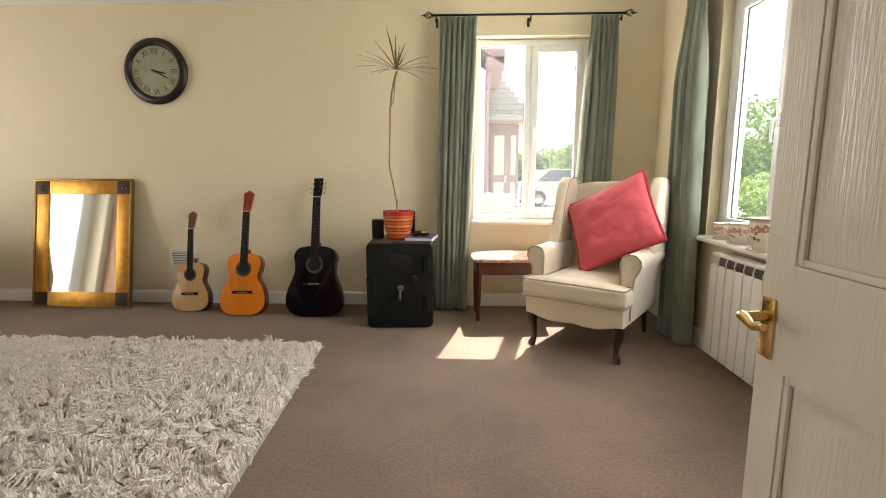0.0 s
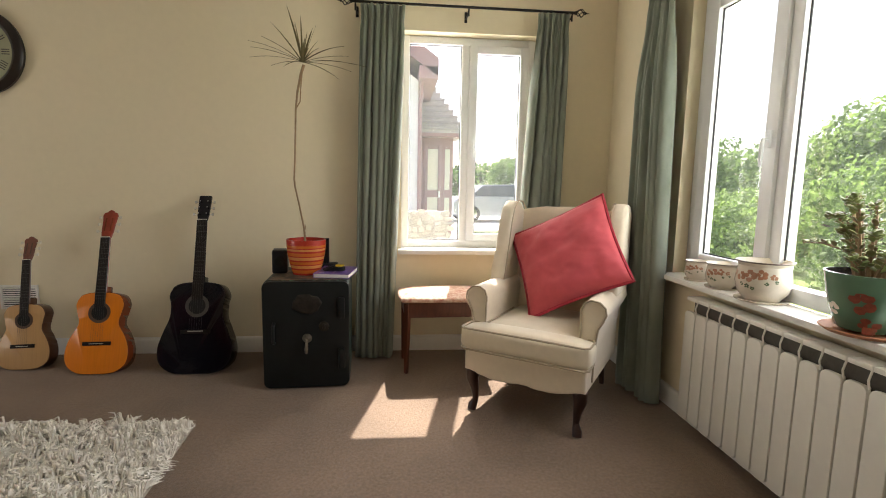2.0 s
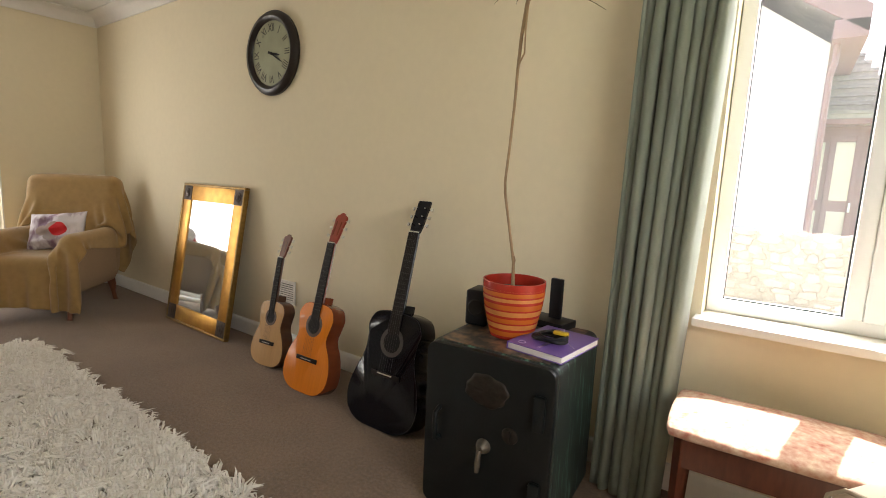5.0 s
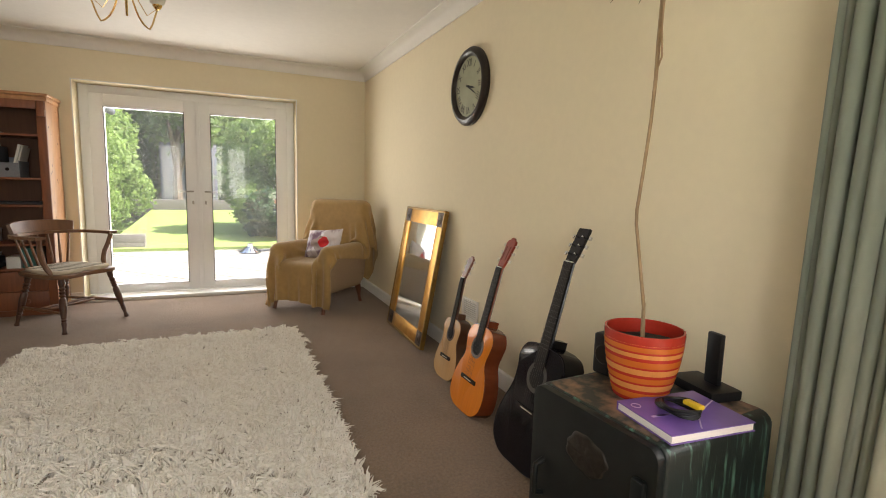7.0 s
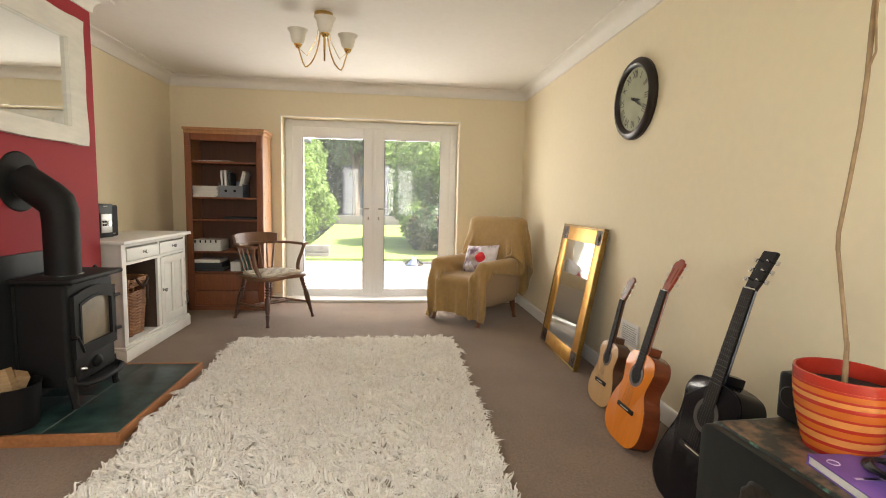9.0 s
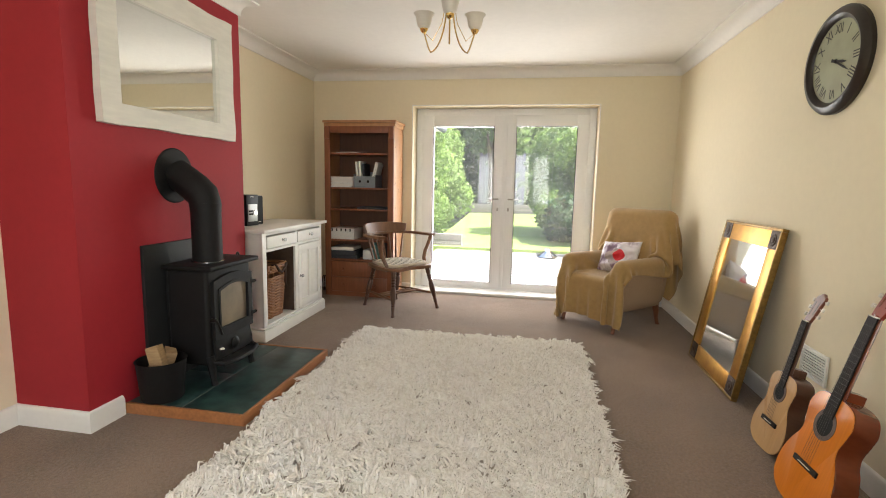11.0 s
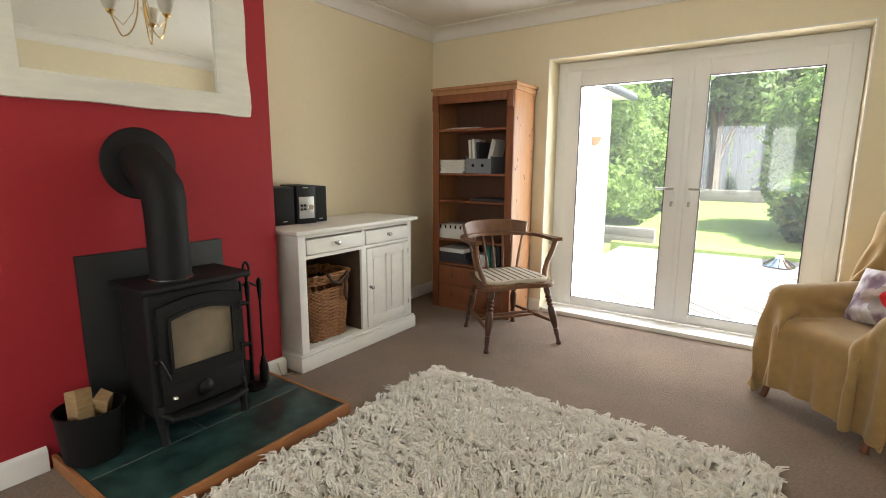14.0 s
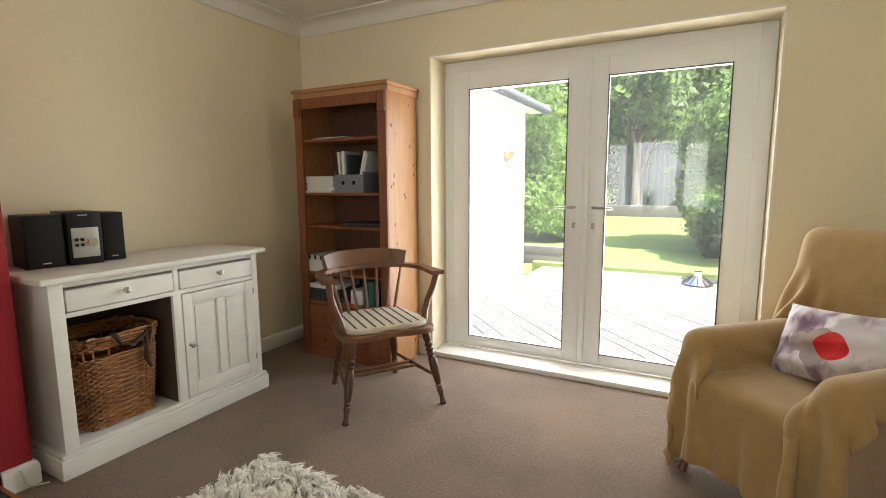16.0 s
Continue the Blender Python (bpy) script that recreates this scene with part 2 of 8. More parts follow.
for path in ([(XE, YS), (XE, YN), (XW, YN), (XW, FY1 + 0.0)], [(XW, FY0), (XW, YS), (CX0, YS), (CX0, CY), (-2.635, CY)], [(-1.578, CY), (CX1, CY), (CX1, YS), (DX0 - 0.07, YS)], [(DX1 + 0.07, YS), (XE - 0.02, YS)]):
    solid("baseboard", run(skirt, path), M["white"], **SK)


# ---- north window ----
def clear_panes():
    """Let daylight through every pane."""
    for ob in bpy.data.objects:
        if ob.type == "MESH" and ob.data.materials and ob.data.materials[0] == M["glass"]:
            ob.visible_shadow = False


def pane(name, x0, x1, z0, z1, y, parent, label="clear glass pane"):
    return part(name, B((x0, x1, y, y + 0.006, z0, z1)), M["glass"], parent, label)


def frame_bars(x0, x1, z0, z1, w, y0, y1, bevel=0.006):
    """A rectangular frame with its bars butted end to end, in the xz plane."""
    return B((x0, x0 + w, y0, y1, z0, z1), (x1 - w, x1, y0, y1, z0, z1), (x0 + w - 0.002, x1 - w + 0.002, y0 + 0.001, y1 - 0.001, z1 - w, z1 - 0.001), (x0 + w - 0.002, x1 - w + 0.002, y0 + 0.001, y1 - 0.001, z0 + 0.001, z0 + w), bevel=bevel)


def window_handle(parent, x, y, z, tilt=0):
    bm = bmesh.new()
    box(bm, x - 0.012, x + 0.012, y - 0.012, y, z - 0.035, z + 0.035, 0.005)
    tube(bm, [(x, y - 0.012, z), (x, y - 0.03, z), (x, y - 0.034, z - 0.02), (x, y - 0.034, z - 0.11)], [0.007, 0.008, 0.009, 0.006], 8)
    return part("handle", bm, M["upvc"], parent, "white cockspur window handle")


wn1 = thing("window_1", "white upvc window with a fixed pane and a side casement", "window", kind="structure")
f = part("window_frame", frame_bars(NX0 + 0.002, NX1 - 0.002, 0.702, 2.108, 0.05, 3.945, 4.015), M["upvc"], wn1)
part("mullion", B((0.685, 0.735, 3.946, 4.014, 0.75, 2.06), bevel=0.006), M["upvc"], wn1)
s = part("sash", frame_bars(0.735, NX1 - 0.05, 0.75, 2.06, 0.055, 3.93, 3.99, 0.008), M["upvc"], wn1, "white casement sash")
pane("pane", 0.335, 0.685, 0.75, 2.06, 3.975, wn1)
pane("pane", 0.79, 1.08, 0.80, 2.005, 3.96, wn1)
part("gasket", frame_bars(0.334, 0.686, 0.751, 2.059, 0.006, 3.968, 3.974, 0), M["rubber"], wn1)
part("gasket", frame_bars(0.789, 1.081, 0.804, 2.006, 0.006, 3.952, 3.958, 0), M["rubber"], wn1)
window_handle(wn1, 0.762, 3.93, 1.42)
part("window_sill", B((NX0 - 0.02, NX1 + 0.02, 3.775, 3.944, 0.674, 0.705), bevel=0.008), M["white"], wn1, "white gloss painted sill")

# ---- east window ----
wn2 = thing("window_2", "wide white upvc window with side casement and fixed pane", "window", kind="structure")
TURN_E = Matrix(((0, 1, 0, 0), (-1, 0, 0, 0), (0, 0, 1, 0), (0, 0, 0, 1)))   # local x to world -y, local y to world x


def east(bm):
    bmesh.ops.transform(bm, matrix=TURN_E, verts=bm.verts)
    return bm


def ebox(y0, y1, x0, x1, z0, z1):
    return (-y1, -y0, x0, x1, z0, z1)


part("window_frame", east(frame_bars(-EY1 + 0.002, -EY0 - 0.002, 0.702, 2.088, 0.06, 1.765, 1.835)), M["upvc"], wn2)
for y, w in ((2.39, 0.029), (1.56, 0.02)):
    part("mullion", east(B(ebox(y - w, y + w, 1.766, 1.834, 0.75, 2.04), bevel=0.006)), M["upvc"], wn2)
for a, b in ((2.42, EY1 - 0.06), (EY0 + 0.06, 1.54)):
    part("sash", east(frame_bars(-b, -a, 0.75, 2.04, 0.068, 1.75, 1.81, 0.008)), M["upvc"], wn2, "white casement sash")
    part("pane", east(B(ebox(a + 0.066, b - 0.066, 1.78, 1.786, 0.815, 1.974))), M["glass"], wn2, "clear glass pane")
    part("gasket", east(frame_bars(-b + 0.067, -a - 0.067, 0.817, 1.973, 0.006, 1.772, 1.778, 0)), M["rubber"], wn2)
part("pane", east(B(ebox(1.58, 2.362, 1.795, 1.801, 0.75, 2.04))), M["glass"], wn2, "clear glass pane")
part("gasket", east(frame_bars(-2.362, -1.58, 0.751, 2.039, 0.006, 1.787, 1.793, 0)), M["rubber"], wn2)
bm = bmesh.new()
box(bm, -2.4655, -2.4415, 1.738, 1.75, 1.30, 1.37, 0.005)
tube(bm, [(-2.453, 1.738, 1.335), (-2.453, 1.72, 1.335), (-2.453, 1.716, 1.315), (-2.453, 1.716, 1.225)], [0.007, 0.008, 0.009, 0.006], 8)
part("handle", east(bm), M["upvc"], wn2, "white cockspur window handle")
part("window_sill", B((1.62, 1.765, EY0 - 0.02, EY1 + 0.02, 0.674, 0.70), bevel=0.008), M["white"], wn2, "white gloss painted sill")

# ---- garden doors in the west wall ----
M["lever"] = material("satin_steel", (0.45, 0.44, 0.41), 0.4, metal=0.8, vary=0.1, bump=0.05)
gd = thing("door_2", "closed white upvc french doors with full-height glass", "door", kind="structure")


def west_frame(y0, y1, z0, z1, w, x0, x1, bevel=0.006, base=None):
    base = base or w
    return B((x0, x1, y0, y0 + w, z0, z1), (x0, x1, y1 - w, y1, z0, z1), (x0 + 0.001, x1 - 0.001, y0 + w - 0.002, y1 - w + 0.002, z1 - w, z1 - 0.001), (x0 + 0.001, x1 - 0.001, y0 + w - 0.002, y1 - w + 0.002, z0 + 0.001, z0 + base), bevel=bevel)


part("door_frame", west_frame(FY0 + 0.002, FY1 - 0.002, 0.034, 2.098, 0.08, -5.15, -5.08), M["upvc"], gd)
for k, (a, b) in enumerate(((1.165, 2.103), (2.107, 3.005))):
    leaf = part("door_leaf", west_frame(a, b, 0.06, 2.02, 0.125 if k == 0 else 0.12, -5.135, -5.065, 0.008, 0.06), M["upvc"], gd, "white upvc door leaf")
    part("pane", B((-5.104, -5.098, a + 0.11, b - 0.11, 0.11, 1.905)), M["glass"], leaf, "clear glass pane")
    part("gasket", west_frame(a + 0.119, b - 0.119, 0.119, 1.903, 0.007, -5.072, -5.064, 0), M["rubber"], leaf)
    hy = 2.045 if k == 0 else 2.165
    d = -1 if k == 0 else 1
    part("handle_plate", B((-5.065, -5.055, hy - 0.015, hy + 0.015, 0.93, 1.13), bevel=0.004), M["upvc"], leaf, "white handle plate")
    bm = bmesh.new()
    tube(bm, [(-5.055, hy, 1.09), (-5.02, hy, 1.09), (-5.01, hy + d * 0.015, 1.09), (-5.01, hy + d * 0.12, 1.088)], [0.009, 0.009, 0.009, 0.007], 8)
    part("door_handle", bm, M["lever"], leaf, "satin steel lever handle")
    bm = bmesh.new()
    tube(bm, [(-5.055, hy, 0.985), (-5.03, hy, 0.985)], 0.009, 8)
    box(bm, -5.03, -5.026, hy - 0.009, hy + 0.009, 0.955, 0.99, 0.003)
    part("key", bm, M["lever"], leaf, "dull key in the lock")
part("meeting_bar", B((-5.062, -5.05, 2.088, 2.128, 0.065, 2.015), bevel=0.005), M["upvc"], gd)
part("threshold", B((-5.08, -4.855, FY0 + 0.004, FY1 - 0.004, 0.0, 0.034), bevel=0.006), M["white"], gd, "white painted threshold board")
solid("trim", B((XW + 0.0005, XW + 0.005, FY0 - 0.006, FY0 + 0.004, 0, 2.106), (XW + 0.0005, XW + 0.005, FY1 - 0.004, FY1 + 0.006, 0, 2.106), (XW + 0.0005, XW + 0.005, FY0, FY1, 2.096, 2.106)), M["white"], "white corner bead round the door reveal", "trim", kind="structure")

# ---- hall door, open into the room ----
DW, DT = 0.935, 0.038
hd = thing("door_1", "open white four-panel moulded door with brass lever", "door", pose(0.845, -0.035, 0.012, 0, 0, 90.6), kind="structure")
# local x runs from the hinge to the free edge, y across the thickness
bm = bmesh.new()
ST, LR = 0.082, (0.69, 0.895)
rows = [(0.0, 0.20), LR, (1.905, 2.01)]
for x0, x1 in ((0, ST), (DW / 2 - 0.05, DW / 2 + 0.05), (DW - ST, DW)):
    box(bm, x0, x1, 0, DT, 0, 2.01)
for z0, z1 in rows:
    for x0, x1 in ((ST, DW / 2 - 0.05), (DW / 2 + 0.05, DW - ST)):
        box(bm, x0, x1, 0.0002, DT - 0.0002, z0, z1)
part("leaf_frame", bm, M["oakgrain"], hd)
for x0, x1 in ((ST, DW / 2 - 0.05), (DW / 2 + 0.05, DW - ST)):
    for z0, z1 in ((0.20, LR[0]), (LR[1], 1.905)):
        bm = bmesh.new()
        box(bm, x0, x1, 0.012, DT - 0.012, z0, z1)
        for side in (0, 1):
            i, o = (0.006, 0.0121) if side == 0 else (DT - 0.006, DT - 0.0121)
            r1 = [(x0 + 0.03, z0 + 0.03), (x1 - 0.03, z0 + 0.03), (x1 - 0.03, z1 - 0.03), (x0 + 0.03, z1 - 0.03)]
            r2 = [(x0 + 0.055, z0 + 0.055), (x1 - 0.055, z0 + 0.055), (x1 - 0.055, z1 - 0.055), (x0 + 0.055, z1 - 0.055)]
            a = [bm.verts.new((x, o, z)) for x, z in r1]
            b = [bm.verts.new((x, i, z)) for x, z in r2]
            for k in range(4):
                bm.faces.new((a[k], a[(k + 1) % 4], b[(k + 1) % 4], b[k]))
            bm.faces.new(b)
        part("panel", bm, M["oakgrain"], hd, smooth=20)
        for y0, y1 in ((0.003, 0.0115), (DT - 0.0115, DT - 0.003)):
            part("moulding", frame_bars(x0, x1, z0, z1, 0.014, y0, y1, 0.003), M["oakgrain"], hd)
for s in (1, -1):
    y0 = DT if s > 0 else 0
    bm = bmesh.new()
    a, b = sorted((y0, y0 + s * 0.006))
    box(bm, DW - 0.047, DW - 0.009, a, b, 0.705, 0.823, 0.0025)
    for z in (0.713, 0.815):
        tube(bm, [(DW - 0.028, y0 + s * 0.006, z), (DW - 0.028, y0 + s * 0.008, z)], 0.004, 8)
    handle = part("door_handle", bm, M["brass"], hd, "polished brass lever handle on a plate")
    bm = bmesh.new()
    tube(bm, [(DW - 0.028, y0 + s * 0.006, 0.787), (DW - 0.028, y0 + s * 0.052, 0.787)], [0.011, 0.009], 12)
    tube(bm, [(DW - 0.023, y0 + s * 0.052, 0.788), (DW - 0.043, y0 + s * 0.056, 0.788), (DW - 0.073, y0 + s * 0.058, 0.780), (DW - 0.105, y0 + s * 0.058, 0.788)], [0.009, 0.010, 0.008, 0.007], 10)
    part("lever", bm, M["brass"], handle)
DF = B((DX1 - 0.0, DX1 + 0.065, YS, YS + 0.016, 0, 2.10), (DX0 - 0.065, DX0, YS, YS + 0.016, 0, 2.10), (DX0, DX1, YS, YS + 0.016, 2.03, 2.10), (DX1 - 0.018, DX1 - 0.0, YS - 0.12, YS, 0, 2.03), (DX0, DX0 + 0.018, YS - 0.12, YS, 0, 2.03), bevel=0.003)
solid("door_casing", DF, M["white"], "white painted door casing", "trim", kind="structure")

clear_panes()

# ---- hearth ----
M["slate"] = material("green_slate", (0.034, 0.074, 0.066), 0.34, vary=0.3, grain=14, stain=5, second=(0.004, 0.014, 0.014), bump=0.25, bump_scale=30, span=(0.38, 0.62))
M["pale_joint"] = material("pale_hearth_mortar", (0.20, 0.21, 0.19), 0.9, vary=0.2, bump=0.3)
hearth = thing("hearth", "dark green slate hearth with an orange wood edging", "hearth", kind="structure")
for k, (x0, x1, y0, y1) in enumerate(((-2.61, -2.081, 0.345, 0.658), (-2.076, -1.61, 0.345, 0.658), (-2.61, -1.61, 0.664, 1.01))):
    part("slate_slab", B((x0, x1, y0, y1, 0.0, 0.055), bevel=0.003), M["slate"], hearth)
part("mortar_joint", B((-2.608, -1.612, 0.654, 0.668, 0.0, 0.0535), (-2.084, -2.073, 0.347, 0.654, 0.0, 0.0535)), M["pale_joint"], hearth, "pale mortar joint between slabs")
M["edging"] = material("orange_wood_edging", (0.42, 0.17, 0.06), 0.5, vary=0.2, grain=10, stretch=(1, 6, 6), bump=0.1)
part("edging", B((-2.63, -1.59, 1.012, 1.03, 0, 0.058), bevel=0.003), M["edging"], hearth, "orange-stained wood edging")
part("edging", B((-1.608, -1.59, 0.345, 1.012, 0, 0.058), bevel=0.003), M["edging"], hearth, "orange-stained wood edging")
part("edging", B((-2.63, -2.612, 0.345, 1.012, 0, 0.058), bevel=0.003), M["edging"], hearth, "orange-stained wood edging")

# ---- rug ----
M["wool"] = material("cream_wool", (0.89, 0.85, 0.78), 0.95, vary=0.1, grain=40, stain=5, second=(0.72, 0.66, 0.57), bump=0.3, island=0.35, sheen=0.3)
M["backing"] = material("woven_rug_backing", (0.52, 0.46, 0.38), 0.95, bump=0.4, grain=200)
rug = thing("rug", "cream shaggy long-pile wool rug on the carpet", "rug")
NE_, SE_, SW_, NW_ = Vector((-0.665, 2.82)), Vector((-0.55, 1.07)), Vector((-3.30, 1.07)), Vector((-3.29, 2.84))
bm = bmesh.new()
slab(bm, [tuple(v) for v in (SW_, SE_, NE_, NW_)], 0.0, 0.012, 0.003)
part("backing", bm, M["backing"], rug)


def pile():
    """Clumps of long strands; each clump leans its own way and its strands run together to a point."""
    rng = np.random.default_rng(3)
    nx, ny, per = 106, 69, 7
    verts, faces = [], []
    base = 0
    for i in range(nx):
        for j in range(ny):
            u, v = min(0.995, max(0.005, (i + 0.5 + rng.normal(0, 0.32)) / nx)), min(0.992, max(0.008, (j + 0.5 + rng.normal(0, 0.32)) / ny))
            c = (SW_ * (1 - u) + SE_ * u) * (1 - v) + (NW_ * (1 - u) + NE_ * u) * v
            lean = 2.4 + 3.2 * noise.noise((c.x * 3.2, c.y * 3.2, 0.0)) + 2.0 * noise.noise((c.x * 11, c.y * 11, 2.0)) + rng.normal(0, 0.6)
            tall, reach = rng.uniform(0.016, 0.036) * max(0.2, 1 + 1.15 * noise.noise((c.x * 22, c.y * 13, 4.0))), rng.uniform(0.034, 0.066)
            d = Vector((math.cos(lean), math.sin(lean), 0))
            n = Vector((-d.y, d.x, 0))
            for k in range(per):
                off = rng.normal(0, 0.0085)
                q = Vector((c.x, c.y, 0.009)) + n * off + d * rng.normal(0, 0.009)
                top = tall * rng.uniform(0.65, 1.15)
                s = (n + d * rng.normal(0, 0.3)) * rng.uniform(0.0026, 0.0050)
                m1 = q + d * reach * 0.35 + n * off * 0.25 + Vector((0, 0, top))
                tip = q + d * reach * rng.uniform(0.75, 1.25) - n * off * rng.uniform(0.2, 0.9) + Vector((0, 0, top * rng.uniform(0.35, 0.95)))
                th = Vector((0, 0, 0.0045))
                verts += [q - s * 0.8, q + s * 0.8, q + th, m1 - s, m1 + s, m1 + th, tip - s * 0.3, tip + s * 0.3]
                b = base
                faces += [(b, b + 1, b + 4, b + 3), (b + 1, b + 2, b + 5, b + 4), (b + 2, b, b + 3, b + 5), (b + 3, b + 4, b + 7, b + 6), (b + 4, b + 5, b + 7), (b + 5, b + 3, b + 6), (b + 5, b + 6, b + 7)]
                base += 8
    me = bpy.data.meshes.new("shag")
    me.from_pydata([tuple(v) for v in verts], [], faces)
    me.materials.append(M["wool"])
    ob = new("shag", me)
    ob.parent = rug
    tagged(ob, "long cream wool tufts", kind="stuff")


pile()

# ---- curtains ----
M["curtain"] = material("sage_green_curtain_cotton", (0.325, 0.355, 0.285), 0.8, vary=0.12, grain=14, stain=5, second=(0.195, 0.22, 0.17), stretch=(1, 1, 0.35), bump=0.2, bump_scale=300, sheen=0.25)


def let_light_through(m, share):
    """Mix in cloth or leaf that glows when lit from behind."""
    nt = m.node_tree
    p = nt.nodes["Principled BSDF"]
    tr, mx = nt.nodes.new("ShaderNodeBsdfTranslucent"), nt.nodes.new("ShaderNodeMixShader")
    mx.inputs[0].default_value = share
    nt.links.new(p.inputs["Base Color"].links[0].from_socket, tr.inputs[0])
    nt.links.new(p.outputs[0], mx.inputs[1])
    nt.links.new(tr.outputs[0], mx.inputs[2])
    nt.links.new(mx.outputs[0], nt.nodes["Material Output"].inputs[0])
    return m


let_light_through(M["curtain"], 0.3)


def curtain(parent, m, top, bottom, folds, seed, z1=2.205, z0=0.015):
    """A pleated curtain: top and bottom give its edges along the rod; folds hang down from a gathered heading."""
    rng = random.Random(seed)
    nu, nv = folds * 10, 44
    ph = [rng.uniform(-2.2, 2.2) for _ in range(folds + 1)]
    am = [rng.uniform(0.35, 1.35) for _ in range(folds + 1)]
    bm = bmesh.new()
    grid = []
    for j in range(nv + 1):
        v = j / nv
        z = z1 + (z0 - z1) * v
        e = min(1, max(0, (v - 0.035) / 0.25))
        e = e * e * (3 - 2 * e)
        pinch = math.exp(-((v - 0.04) / 0.02) ** 2)
        row = []
        for i in range(nu + 1):
            u = i / nu
            k = u * folds
            f = int(min(k, folds - 1))
            a0 = am[f] * (1 - (k - f)) + am[f + 1] * (k - f)
            drift = ph[f] * (1 - (k - f)) + ph[f + 1] * (k - f)
            wob = 0.25 * noise.noise((k * 0.5, v * 2.0, seed))
            w = math.sin(2 * math.pi * k + drift * e * 1.2 + 2.2 * wob * e)
            w = math.copysign(abs(w) ** 0.75, w)
            amp = (0.018 * (1 - e) + 0.062 * e) * a0 * (1 - 0.45 * pinch)
            fine = 0.006 * math.sin(2 * math.pi * k * 2.5 + 1.3) * (1 - e)
            x = (top[0] * (1 - v) + bottom[0] * v) * (1 - u) + (top[1] * (1 - v) + bottom[1] * v) * u
            x += 0.012 * math.sin(2 * math.pi * k + 1.57 + drift) * e + 0.012 * wob * e
            x += 0.010 * pinch * (0.5 - u)
            row.append(bm.verts.new((x, w * amp + fine, z)))
        grid.append(row)
    for a, b in zip(grid, grid[1:]):
        for i in range(nu):
            bm.faces.new((a[i], a[i + 1], b[i + 1], b[i]))
    bmesh.ops.transform(bm, matrix=m, verts=bm.verts)
    ob = part("fabric", bm, M["curtain"], parent, smooth=180)
    mod = ob.modifiers.new("thickness", "SOLIDIFY")
    mod.thickness = 0.003
    return ob


CUR = dict(label="full-length sage green pinch-pleat curtain, drawn open", category="curtain", group="sage green curtains")
MN = Matrix.Translation((0, 3.70, 0))
ME = Matrix.Translation((1.60, 0, 0)) @ TURN_E
for m, t, b, n, sd in ((MN, (0.03, 0.30), (-0.005, 0.225), 7, 1), (MN, (1.125, 1.325), (1.02, 1.30), 6, 2), (ME, (-3.235, -2.985), (-3.27, -2.90), 7, 3), (ME, (-0.94, -0.68), (-0.96, -0.64), 7, 4)):
    c = thing("curtain", **CUR)
    curtain(c, m, t, b, n, sd)


def rod(x0, x1, m, brackets, deep):
    r = thing("curtain_rod", "black iron curtain rod with cage finials", "curtain rod")
    bm = bmesh.new()
    tube(bm, [(x0, 0, 2.222), (x1, 0, 2.222)], 0.008, 10)
    bmesh.ops.transform(bm, matrix=m, verts=bm.verts)
    part("pole", bm, M["iron"], r)
    for x, d in ((x0, -1), (x1, 1)):
        bm = bmesh.new()
        for k in range(4):
            pts = []
            for i in range(9):
                t = i / 8
                a = k * math.pi / 2 + t * math.pi * 0.9
                rr = 0.022 * math.sin(math.pi * t) + 0.003
                pts.append((x + d * (0.008 + 0.055 * t), rr * math.cos(a), 2.222 + rr * math.sin(a)))
            tube(bm, pts, 0.003, 6)
        lathe(bm, [(0, 0), (0.009, 0.002), (0.009, 0.01), (0.004, 0.012), (0.001, 0.034), (0, 0.034)], 10, Matrix.Translation((x + d * 0.06, 0, 2.222)) @ Matrix.Rotation(math.pi / 2 * d, 4, "Y"))
        lathe(bm, [(0, 0), (0.012, 0), (0.012, 0.01), (0, 0.01)], 10, Matrix.Translation((x, 0, 2.222)) @ Matrix.Rotation(math.pi / 2 * d, 4, "Y"))
        bmesh.ops.transform(bm, matrix=m, verts=bm.verts)
        part("finial", bm, M["iron"], r, "twisted iron cage finial")
    for x in brackets:
        bm = bmesh.new()
        box(bm, x - 0.009, x + 0.009, deep - 0.006, deep, 2.17, 2.235, 0.002)
        tube(bm, [(x, deep - 0.003, 2.19), (x, 0.05, 2.19), (x, 0.01, 2.195), (x, -0.008, 2.21)], 0.005, 8)
        tube(bm, [(x, 0.0, 2.205), (x, 0.0, 2.17)], 0.006, 8)
        bmesh.ops.transform(bm, matrix=m, verts=bm.verts)
        part("bracket", bm, M["iron"], r)
    return r


rod(-0.02, 1.365, Matrix.Translation((0, 3.72, 0)), (0.0, 0.69, 1.345), 0.13)
rod(-3.34, -0.62, Matrix.Translation((1.60, 0, 0)) @ TURN_E, (-3.31, -1.98, -0.65), 0.10)

